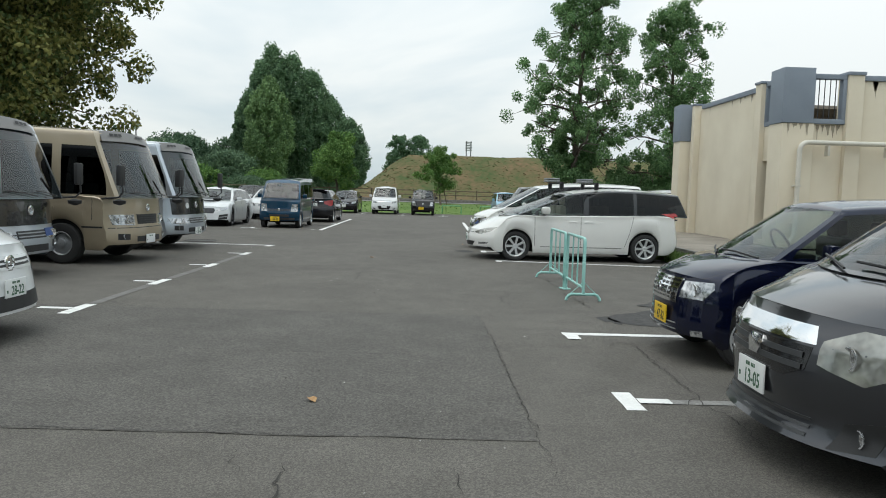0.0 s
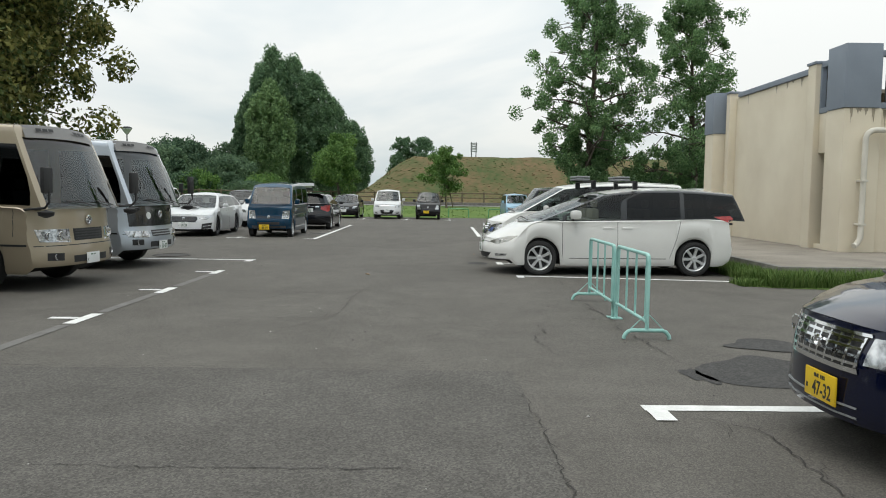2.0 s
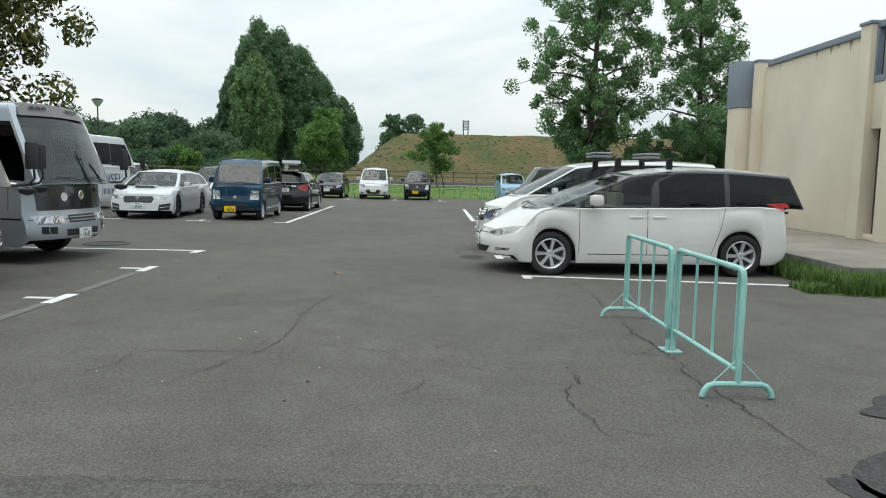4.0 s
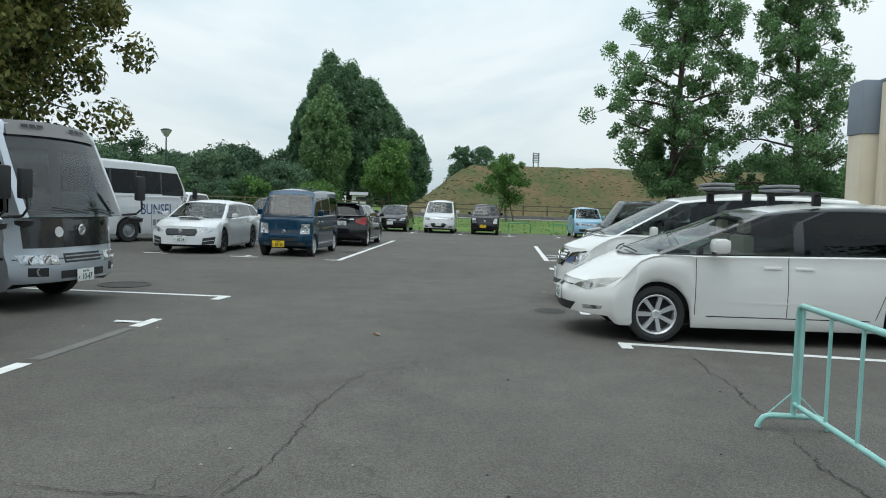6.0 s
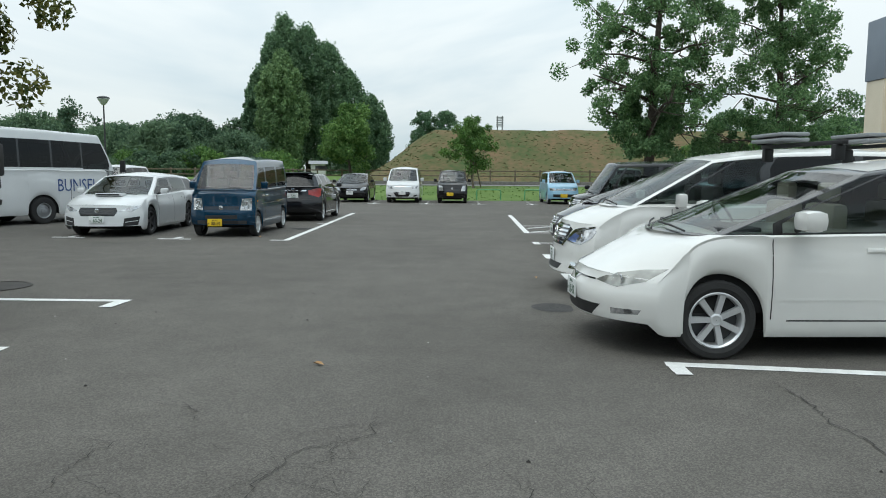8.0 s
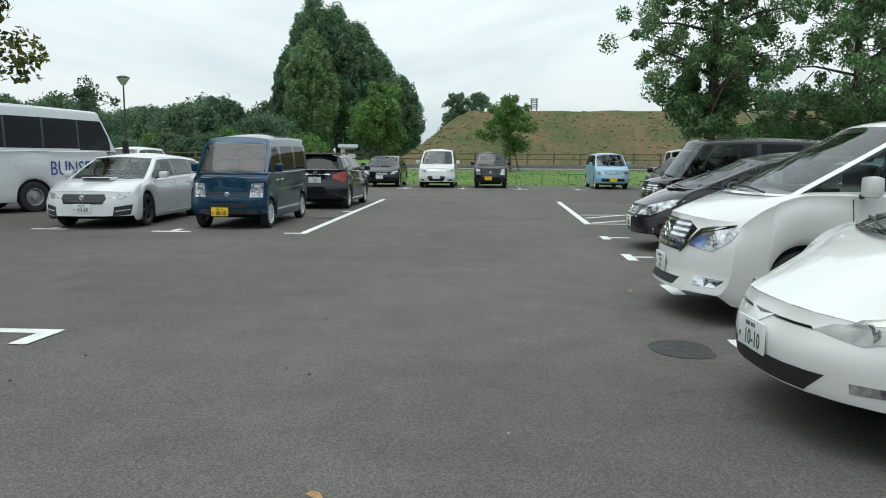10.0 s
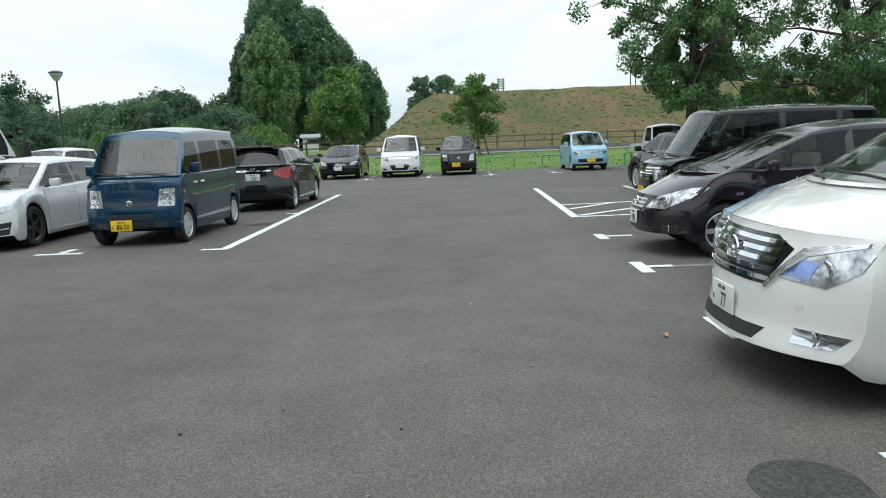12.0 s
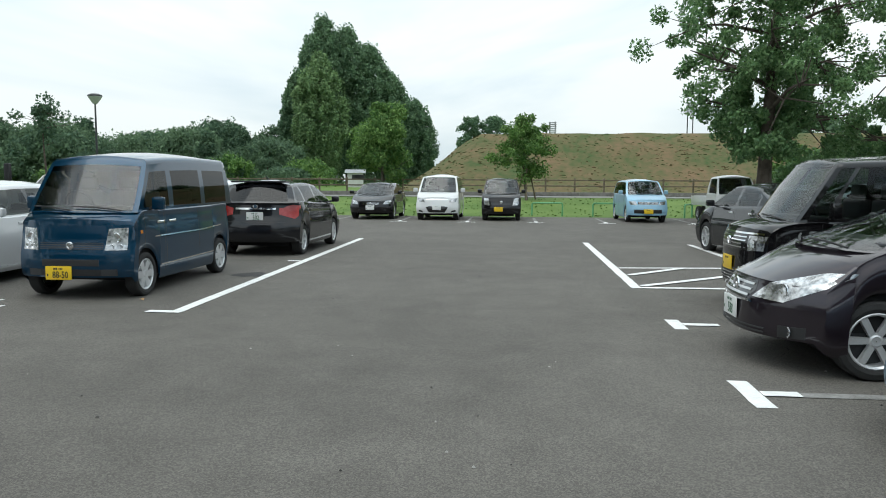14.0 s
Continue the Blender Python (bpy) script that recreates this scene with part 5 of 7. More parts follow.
    for g in surface(front, cells(0, 1, fw[0][:2], 13), cells(0, 1, list(fw[0][2:]) + [0.88, 0.94], 7), fw):
        glassed.append(("windscreen", g, cb.get("fglass", G_CLEAR)))
    rw_ = [(0.08, 0.92, *cb.get("rv", (0.12, 0.86)))]
    for g in surface(rear, cells(0, 1, rw_[0][:2], 11), cells(0, 1, list(rw_[0][2:]) + [0.88, 0.94], 7), rw_):
        glassed.append(("rear_window", g, G_DARK))
    roofbm = bmesh.new()
    us, ws = np.linspace(0, 1, 25), np.linspace(-1, 1, 11)
    for a, b in zip(us, us[1:]):
        for c, d in zip(ws, ws[1:]):
            q = [roof(a, c), roof(b, c), roof(b, d), roof(a, d)]
            roofbm.faces.new([roofbm.verts.new(p) for p in q])
            allbm.faces.new([allbm.verts.new(p) for p in q])
    part("cabin_frame", shell, s.get("pillar_paint", body_mat), root, sharp=38)
    part("roof", roofbm, s.get("roof_paint", body_mat), root, sharp=38)
    if trim.verts:
        bmesh.ops.remove_doubles(trim, verts=trim.verts, dist=1e-4)
        left = set(trim.faces)
        while left:
            island, todo = set(), [next(iter(left))]
            while todo:
                f_ = todo.pop()
                if f_ in left:
                    left.discard(f_)
                    island.add(f_)
                    todo += [g_ for e_ in f_.edges for g_ in e_.link_faces]
            ib = bmesh.new()
            for f_ in island:
                ib.faces.new([ib.verts.new(v_.co) for v_ in f_.verts])
            part("pillar_trim", ib, GLOSSBLACK, root)
        trim.free()
    for nm, g, tint in glassed:
        if g.verts:
            o = part(nm, g, tint, root)
            o.visible_shadow = False
    tree = BVHTree.FromBMesh(allbm)

    # cabin inside
    inb = bmesh.new()
    zf = min(zbelt(x1), zbelt((x1 + x4) / 2)) - 0.02
    dark = bmesh.new()
    add_box(dark, (x4 + 0.2, -wb + 0.08, zf + 0.0), (x1 - 0.12, wb - 0.08, zf + 0.036), 0.0)
    part("cabin_floor", dark, DASH, root)
    part("dashboard", box((x1 - 0.42, -wb + 0.12, zf + 0.04), (x1 - 0.05, wb - 0.12, zf + 0.09), 0.02), DASH, root)
    seat_mat = s.get("seat", SEAT_DARK)
    rows_x = cb.get("seats", [x1 - 1.05, x1 - 1.95])
    for k, sx in enumerate(rows_x):
        for sy in (-0.37, 0.37):
            hgt = min(0.34, zr - zf - 0.32)
            part("seat_back", box((sx - 0.10, sy - 0.24, zf + 0.038), (sx + 0.04, sy + 0.24, zf + 0.04 + hgt * 0.7), 0.05), seat_mat, root)
            part("headrest", box((sx - 0.10, sy - 0.12, zf + 0.04 + hgt * 0.75), (sx + 0.0, sy + 0.12, zf + 0.2 + hgt * 0.75), 0.04), seat_mat, root)
    st = bmesh.new()
    add_lathe(st, [(0.17 + 0.013 * math.cos(a), 0.013 * math.sin(a)) for a in [i * math.pi / 4 for i in range(9)]], 24, "z")
    o = part("steering_wheel", st, DASH, root)
    o.matrix_basis = pose(x1 - 0.55, -0.37, zf + 0.12, 0, -62, 0)
    und = bmesh.new()
    add_box(und, (-nose + 0.35, -hw + 0.26, gc + 0.01), (nose - 0.5, hw - 0.26, min(zf - 0.1, smooth_line(top, nose - 0.5) - 0.12)), 0.0)
    for c in (fx, rx):
        add_box(und, (c - arch - 0.03, -hw + 0.10, r + 0.05), (c + arch + 0.03, hw - 0.10, min(zf - 0.06, r + arch + 0.02, smooth_line(top, min(nose, c + arch)) - 0.07)))
    part("underbody", und, UNDER, root)

    # wheels
    tw = s.get("tyre_w", 0.20)
    for x in (fx, rx):
        for sd in (1, -1):
            wheel(root, x, sd * (hw - tw / 2 - 0.025), r, tw, s.get("spokes", 5), s.get("rim", ALLOY), sd, s.get("wheel_style", "alloy"))

    # fittings laid on the skin
    def cast(face, a, b):
        if face == "front":
            o, d = Vector((nose + 2, a, b)), Vector((-1, 0, 0))
        elif face == "rear":
            o, d = Vector((-nose - 2, a, b)), Vector((1, 0, 0))
        elif face == "left":
            o, d = Vector((a, hw + 2, b)), Vector((0, -1, 0))
        else:
            o, d = Vector((a, -hw - 2, b)), Vector((0, 1, 0))
        hit, nrm, _, _ = tree.ray_cast(o, d)
        if hit is None:
            return None
        if nrm.dot(d) > 0:
            nrm = -nrm
        return hit, nrm, -d

    def panel(nm, face, pts, material, out=0.006, sub=4, parent=None, label_="", rings=(1.0, 0.7, 0.4), dome=0.0):
        """A fitting of the given outline that follows the skin, standing proud of it."""
        par = parent or root
        outline = []
        if len(rings) == 1 and len(pts) == 4:
            if math.dist(pts[0], pts[1]) < math.dist(pts[1], pts[2]):
                pts = pts[1:] + pts[:1]
            n_ = max(2, min(40, int(math.dist(pts[0], pts[1]) / 0.035)))
            pb = bmesh.new()
            prev = None
            for k in range(n_ + 1):
                cur = []
                for a, b in ((pts[0], pts[1]), (pts[3], pts[2])):
                    h = cast(face, lerp(a[0], b[0], k / n_), lerp(a[1], b[1], k / n_))
                    if h is None:
                        cur = None
                        break
                    push = h[1] * 0.5 + h[2] * 0.5
                    cur += [pb.verts.new(h[0] - push * 0.01), pb.verts.new(h[0] + push * out)]
                if cur and prev:
                    for i, j in ((0, 1), (1, 3), (3, 2)):
                        pb.faces.new((prev[i], prev[j], cur[j], cur[i]))
                prev = cur
            if not pb.faces:
                pb.free()
                return None
            return part(nm, pb, material, par, label_, sharp=40)
        for p, q in zip(pts, pts[1:] + pts[:1]):
            n_ = max(2 if sub > 1 else 1, min(30, int(math.dist(p, q) / 0.035)))
            for k in range(n_):
                outline.append((lerp(p[0], q[0], k / n_), lerp(p[1], q[1], k / n_)))
        ca, cb_ = sum(p[0] for p in pts) / len(pts), sum(p[1] for p in pts) / len(pts)
        if len(rings) > 1:
            far = max(math.dist((ca, cb_), p) for p in pts)
            n_ = max(3, min(14, int(far / 0.05)))
            rings = [1 - k / n_ for k in range(n_)]
            out = max(out, 0.007)
        pb = bmesh.new()
        prev = None
        for ri, k in enumerate((1.0,) + tuple(rings)):
            ring = []
            for a, b in outline:
                h = cast(face, lerp(ca, a, k), lerp(cb_, b, k))
                if h is None:
                    pb.free()
                    return None
                hit, nrm, d = h
                push = (nrm * 0.5 + d * 0.5) * ((out + dome * (1 - k * k)) if ri else -0.012)
                ring.append(pb.verts.new(hit + push))
            if prev:
                for i in range(len(ring)):
                    pb.faces.new((prev[i], prev[(i + 1) % len(ring)], ring[(i + 1) % len(ring)], ring[i]))
            prev = ring
        pb.faces.new(prev)
        return part(nm, pb, material, par, label_, sharp=40)

    def both(nm, face, pts, material, **kw):
        made = []
        if face in ("front", "rear"):
            made.append(panel(nm, face, pts, material, **kw))
            made.append(panel(nm, face, [(-a, b) for a, b in pts][::-1], material, **kw))
        else:
            made.append(panel(nm, "left", pts, material, **kw))
            made.append(panel(nm, "right", pts[::-1], material, **kw))
        return made

    def seam(face, pts, width=0.010, material=BLACK, nm="door_seam", out=0.0015):
        for p, q in zip(pts, pts[1:]):
            d = Vector((q[0] - p[0], q[1] - p[1], 0)).normalized()
            n_ = (-d.y * width / 2, d.x * width / 2)
            panel(nm, face, [(p[0] + n_[0], p[1] + n_[1]), (q[0] + n_[0], q[1] + n_[1]), (q[0] - n_[0], q[1] - n_[1]), (p[0] - n_[0], p[1] - n_[1])], material, out=out, sub=5, rings=(1.0,))

    def mirror(x, z, yo, size, material, on_stalk=False):
        for sd in (1, -1):
            mb = bmesh.new()
            add_box(mb, (x - size[0] / 2, sd * (yo + size[1] / 2) - size[1] / 2, z), (x + size[0] / 2, sd * (yo + size[1] / 2) + size[1] / 2, z + size[2]), min(size) * 0.38)
            m_ = part("door_mirror", mb, material, root)
            part("mirror_arm", tube([(x, sd * (yo - 0.09), z - 0.005), (x, sd * (yo + size[1] * 0.4), z + size[2] * 0.3)], 0.022, 8), BLACK, m_)

    def plate_on(face, y, z, text, yellow=False, out=0.012, tilt=0):
        h = cast(face, y, z)
        if h:
            plate(root, pose(h[0].x + (out if face == "front" else -out), y, z, 0, tilt if face == "front" else -tilt, 0 if face == "front" else 180), text, yellow)

    def badge(y, z, rad, face="front", material=CHROME):
        h = cast(face, y, z)
        if h:
            k = 1 if face == "front" else -1
            o_ = part("badge", add_lathe(bmesh.new(), [(rad, 0), (rad, 0.012), (rad * 0.72, 0.016), (rad * 0.7, 0.006), (rad * 0.3, 0.006), (rad * 0.25, 0.014), (0.002, 0.014)], 20, "z"), material, root, "plain chrome badge")
            o_.matrix_basis = Matrix.Translation((h[0].x + 0.008 * k, y, z)) @ Matrix.Rotation(radians(90 * k), 4, "Y")

    def wipers(z_up=0.02):
        for y0, y1 in ((0.55, -0.05), (-0.08, -0.62)):
            a = front(0.5 + y0 / (2 * wb), 0.02) + Vector((0.03, 0, 0.015))
            b = front(0.5 + y1 / (2 * wb), 0.075) + Vector((0.03, 0, 0.02))
            part("wiper", tube([a, a.lerp(b, 0.5) + Vector((0.012, 0, 0.012)), b], 0.009, 6), BLACK, root)

    def bulb(y, z, rad, face="front", material=CHROME):
        for k in (1, -1):
            h = cast(face, k * y, z)
            if h:
                o_ = part("lamp_bowl", add_lathe(bmesh.new(), [(rad, 0.0), (rad * 1.05, 0.008), (rad * 0.92, 0.010), (rad * 0.6, 0.002), (0.002, 0.004)], 18, "z"), material, root)
                q = (h[1] + h[2] * 1.6).to_track_quat("Z", "Y").to_matrix().to_4x4()
                o_.matrix_basis = Matrix.Translation(h[0] + h[1] * 0.008) @ q

    fit = Fittings()
    fit.panel, fit.both, fit.seam, fit.mirror, fit.plate, fit.badge, fit.wipers, fit.bulb, fit.root, fit.nose, fit.hw, fit.cast, fit.side, fit.front, fit.belt, fit.body = panel, both, seam, mirror, plate_on, badge, wipers, bulb, root, nose, hw, cast, side, front, zbelt, body_mat
    tagged(root, label, category)
    return fit


def handles(c, xs, z, material):
    for x in xs:
        c.both("door_handle", "left", [(x - 0.10, z - 0.014), (x + 0.10, z - 0.014), (x + 0.10, z + 0.018), (x - 0.10, z + 0.018)], material, out=0.028, dome=0.006)


def doors(c, cuts, z0, z1):
    """Upright shut lines at the given x, on both sides, with the sill line."""
    for x in cuts:
        for f in ("left", "right"):
            c.seam(f, [(x, z0), (x, z1)], 0.009)


def slats(c, y0, y1, z0, z1, n, material, hgt=0.022, out=0.02, nm="grille_bar"):
    for i in range(n):
        z = lerp(z0, z1, (i + 0.5) / n)
        c.panel(nm, "front", [(y0, z - hgt / 2), (y1, z - hgt / 2), (y1, z + hgt / 2), (y0, z + hgt / 2)], material, out=out, sub=7, rings=(1.0,))


def put(c, x, y, heading):
    """Stands a vehicle so that the middle of its nose is at x, y; heading 0 looks to +x."""
    a = radians(heading)
    c.root.matrix_basis = pose(x - c.nose * math.cos(a), y - c.nose * math.sin(a), 0, 0, 0, heading)
    return c


# white seven-seat minivan with roof-rack mounts
c = vehicle("minivan", "pearl-white minivan with roof carriers parked nose to lane", "car", dict(
    size=(4.85, 1.80, 1.71), paint=P_PEARL, wheel=0.325, front_oh=1.00, base=2.95, gc=0.19, tyre_w=0.21, spokes=7, round=0.48, blend=0.95, seat=SEAT, shoulder=0.955, pillar_paint=GLOSSBLACK,
    hood=[(0, 0.63), (0.10, 0.72), (0.30, 0.82), (0.60, 0.92), (1.0, 1.02), (1.6, 1.03), (3.1, 1.06), (4.4, 1.09), (4.95, 1.06)],
    lean=[(0.18, 0.10), (0.30, 0.02), (0.48, 0.0), (0.62, 0.06), (0.80, 0.20), (1.0, 0.3)],
    rlean=[(0.2, 0.10), (0.45, 0.0), (0.75, 0.04), (1.1, 0.10)],
    cabin=dict(x=(0.97, 2.32, 4.70, 4.90), side=[(0.02, 0.115), (0.135, 0.395), (0.425, 0.685), (0.705, 0.985)], tumble=0.16, bow=0.26, fdrop=0.13, rdrop=0.10, v=(0.03, 0.885), black_from=0.0, seats=[0.35, -0.65, -1.5], tints=[G_MID, G_MID, G_DARK, G_DARK])))
put(c, 0.67, 17.28, 183)
N = c.nose
for x in c.both("headlight", "front", [(0.42, 0.60), (0.64, 0.565), (0.80, 0.63), (0.855, 0.74), (0.72, 0.72), (0.54, 0.665)], LAMP_HAZY, out=0.008, sub=4):
    pass
c.bulb(0.64, 0.63, 0.04, material=LAMP)
c.panel("bonnet_seam", "front", [(-0.42, 0.596), (0.42, 0.596), (0.40, 0.608), (-0.40, 0.608)], GLOSSBLACK, out=0.007, sub=6, rings=(1.0,))
c.panel("grille_vee", "front", [(-0.14, 0.612), (0, 0.545), (0.14, 0.612), (0, 0.59)], CHROME, out=0.012, sub=3, rings=(1.0, 0.6))
c.panel("lower_grille", "front", [(-0.42, 0.30), (0.42, 0.30), (0.52, 0.40), (-0.52, 0.40)], BLACK, out=0.004, sub=6)
c.both("fog_light", "front", [(0.62, 0.34), (0.80, 0.36), (0.82, 0.40), (0.62, 0.39)], LAMP, out=0.008)
c.plate("front", 0.0, 0.475, "10-10")
c.wipers()
c.mirror(N - 1.62, 1.06, 0.93, (0.19, 0.23, 0.165), P_PEARL)
doors(c, [N - 1.42, N - 2.46], 0.34, 1.02)
for f in ("left", "right"):
    c.seam(f, [(N - 3.46, 0.34), (N - 3.58, 0.70), (N - 3.66, 1.04)], 0.008)
    c.seam(f, [(N - 3.4, 0.50), (N - 1.5, 0.50)], 0.02, P_PEARL, "side_crease", 0.006)
    c.seam(f, [(N - 1.55, 0.33), (N - 3.4, 0.33)], 0.012)
c.both("fuel_lid", "left", [(N - 4.35, 0.80), (N - 4.18, 0.80), (N - 4.18, 0.92), (N - 4.35, 0.92)], P_PEARL, out=0.003)
handles(c, [N - 2.28, N - 2.64], 0.90, P_PEARL)
c.both("tail_light", "left", [(-N + 0.17, 0.985), (-N + 0.56, 1.13), (-N + 0.24, 1.15), (-N + 0.18, 1.10)], TAIL, out=0.012)
c.both("tail_light", "rear", [(0.62, 0.98), (0.84, 1.0), (0.86, 1.12), (0.66, 1.16)], TAIL, out=0.012)
# roof carrier: two bars with paired clamps and ski pads
rack = new("roof_rack")
for rxx in (0.55, -0.25):
    for sy in (-0.62, 0.62):
        part("rack_foot", box((rxx - 0.045, sy - 0.035, -0.08), (rxx + 0.045, sy + 0.035, 0.05), 0.015), BLACK, rack)
    part("cross_bar", box((rxx - 0.025, -0.72, 0.05), (rxx + 0.025, 0.72, 0.085), 0.008), BLACK, rack)
    part("ski_clamp", box((rxx - 0.10, -0.66, 0.10), (rxx + 0.16, -0.02, 0.135), 0.015), STEEL, rack)
    part("ski_clamp", box((rxx - 0.10, -0.66, 0.15), (rxx + 0.16, -0.02, 0.185), 0.015), STEEL, rack)
    part("clamp_hinge", box((rxx - 0.06, -0.70, 0.09), (rxx + 0.08, -0.665, 0.19), 0.008), BLACK, rack)
rack.matrix_basis = pose(3.26, 17.42, 1.70, 0, 0, 183)
tagged(rack, "silver and black ski carriers on the minivan roof", "roof rack")

# white tall minivan with chrome grille
c = vehicle("minivan", "pearl-white tall minivan with wide chrome grille", "car", dict(
    size=(4.77, 1.735, 1.86), paint=P_PEARL, wheel=0.325, front_oh=0.98, base=2.86, gc=0.17, spokes=5, rim=ALLOY_DARK, round=0.36, blend=0.95, shoulder=0.95,
    hood=[(0, 0.86), (0.1, 0.93), (0.4, 1.02), (0.95, 1.12), (1.6, 1.13), (3, 1.14), (4.77, 1.13)],
    lean=[(0.15, 0.05), (0.28, -0.02), (0.40, 0.03), (0.55, 0.03), (0.70, 0.06), (0.90, 0.16), (1.1, 0.3)],
    cabin=dict(x=(0.86, 1.95, 4.45, 4.72), side=[(0.03, 0.15), (0.17, 0.39), (0.42, 0.68), (0.705, 0.97)], tumble=0.12, bow=0.24, fdrop=0.12, black_from=0.0, v=(0.04, 0.87), tints=[G_MID, G_MID, G_DARK, G_DARK])))
put(c, 0.84, 20.25, 180)
N = c.nose
c.panel("grille", "front", [(-0.50, 0.80), (-0.42, 0.60), (0.42, 0.60), (0.50, 0.80), (0.36, 0.86), (-0.36, 0.86)], GLOSSBLACK, out=0.006, sub=5)
slats(c, -0.44, 0.44, 0.61, 0.85, 5, CHROME, 0.024, 0.026)
for sg in (1, -1):
    c.panel("grille_trim", "front", [(sg * 0.42, 0.585), (sg * 0.40, 0.60), (sg * 0.55, 0.80), (sg * 0.80, 0.86), (sg * 0.80, 0.84), (sg * 0.60, 0.775)], CHROME, out=0.03, sub=4, rings=(1.0,))
c.badge(0, 0.735, 0.085)
c.both("headlight", "front", [(0.47, 0.66), (0.72, 0.63), (0.82, 0.72), (0.84, 0.84), (0.66, 0.84), (0.55, 0.81)], LAMP, out=0.014)
c.both("headlight_lens", "front", [(0.50, 0.67), (0.64, 0.655), (0.66, 0.74), (0.57, 0.765)], LAMP_BLUE, out=0.022, sub=3)
c.bulb(0.70, 0.715, 0.05)
c.panel("lower_grille", "front", [(-0.38, 0.30), (0.38, 0.30), (0.44, 0.37), (-0.44, 0.37)], BLACK, out=0.004, sub=6)
c.panel("bumper_lip", "front", [(-0.80, 0.20), (0.80, 0.20), (0.78, 0.235), (-0.78, 0.235)], P_PEARL, out=0.03, sub=9, rings=(1.0,))
c.both("fog_light", "front", [(0.60, 0.33), (0.78, 0.33), (0.83, 0.40), (0.60, 0.41)], CHROME, out=0.010)
c.bulb(0.69, 0.37, 0.04, material=LAMP)
c.plate("front", 0.0, 0.455, "77", out=0.02)
c.both("parking_sensor", "front", [(0.60, 0.50), (0.63, 0.50), (0.63, 0.53), (0.60, 0.53)], P_PEARL, out=0.004, sub=2)
c.wipers()
c.mirror(N - 1.38, 1.10, 0.90, (0.11, 0.19, 0.17), P_PEARL)
doors(c, [N - 1.32, N - 2.35, N - 3.4], 0.30, 1.08)
handles(c, [N - 2.15, N - 2.5], 0.93, CHROME)
c.both("tail_light", "rear", [(0.70, 0.95), (0.84, 0.95), (0.84, 1.5), (0.76, 1.5)], TAIL, out=0.012)

# pale blue low car between the white minivan and the plum hatchback
c = vehicle("sedan", "pale ice-blue low car with a dark small grille", "car", dict(
    size=(4.40, 1.75, 1.44), paint=P_ICE, wheel=0.315, front_oh=0.88, base=2.70, gc=0.16, round=0.42, blend=0.9,
    hood=[(0, 0.64), (0.1, 0.69), (0.5, 0.80), (1.1, 0.92), (2, 0.93), (3.5, 0.97), (4.4, 0.95)],
    lean=[(0.15, 0.05), (0.35, 0.0), (0.55, 0.03), (0.72, 0.14), (0.9, 0.25)],
    cabin=dict(x=(0.98, 2.05, 3.35, 4.05), side=[(0.05, 0.40), (0.43, 0.75), (0.78, 0.93)], tumble=0.20, bow=0.24, fdrop=0.05, tints=[G_MID, G_MID, G_DARK])))
put(c, 1.66, 22.6, 180)
N = c.nose
c.panel("grille", "front", [(-0.40, 0.54), (0.40, 0.54), (0.46, 0.64), (-0.46, 0.64)], GLOSSBLACK, out=0.006, sub=5)
slats(c, -0.38, 0.38, 0.55, 0.63, 2, DARKSTEEL, 0.014, 0.014)
c.badge(0, 0.60, 0.06)
c.both("headlight", "front", [(0.46, 0.56), (0.70, 0.55), (0.82, 0.66), (0.80, 0.72), (0.60, 0.66)], LAMP, out=0.010)
c.panel("lower_grille", "front", [(-0.5, 0.24), (0.5, 0.24), (0.5, 0.33), (-0.5, 0.33)], BLACK, out=0.004, sub=5)
c.plate("front", 0.0, 0.45, "82-90")
c.wipers()
c.mirror(N - 1.58, 0.95, 0.90, (0.10, 0.17, 0.12), P_ICE)
doors(c, [N - 1.25, N - 2.3], 0.26, 0.9)

# plum hatchback
c = vehicle("hatchback", "dark plum hatchback with big clear headlights", "car", dict(
    size=(4.02, 1.69, 1.53), paint=P_PLUM, wheel=0.30, front_oh=0.82, base=2.60, gc=0.17, spokes=6, round=0.42, blend=0.9, seat=SEAT, shoulder=0.94,
    hood=[(0, 0.66), (0.1, 0.72), (0.4, 0.85), (0.9, 0.98), (1.5, 0.98), (3, 1.02), (4.02, 1.0)],
    lean=[(0.15, 0.06), (0.30, 0.0), (0.55, 0.02), (0.72, 0.12), (0.95, 0.25)],
    cabin=dict(x=(0.82, 1.90, 3.45, 3.88), side=[(0.05, 0.11), (0.13, 0.44), (0.47, 0.76), (0.79, 0.94)], tumble=0.18, bow=0.24, fdrop=0.10, rdrop=0.10, tints=[G_MID, G_MID, G_DARK, G_DARK])))
put(c, 1.42, 24.98, 180)
N = c.nose
c.panel("grille", "front", [(-0.34, 0.60), (-0.26, 0.52), (0.26, 0.52), (0.34, 0.60), (0.30, 0.68), (-0.30, 0.68)], GLOSSBLACK, out=0.006, sub=4)
slats(c, -0.29, 0.29, 0.54, 0.67, 3, ALLOY, 0.016, 0.018)
c.badge(0, 0.61, 0.07)
c.panel("grille_trim", "front", [(-0.36, 0.51), (0.36, 0.51), (0.34, 0.53), (-0.34, 0.53)], CHROME, out=0.02, sub=6, rings=(1.0,))
c.both("headlight", "front", [(0.34, 0.56), (0.62, 0.55), (0.79, 0.68), (0.82, 0.80), (0.68, 0.79), (0.44, 0.68)], LAMP, out=0.012)
c.bulb(0.58, 0.64, 0.05)
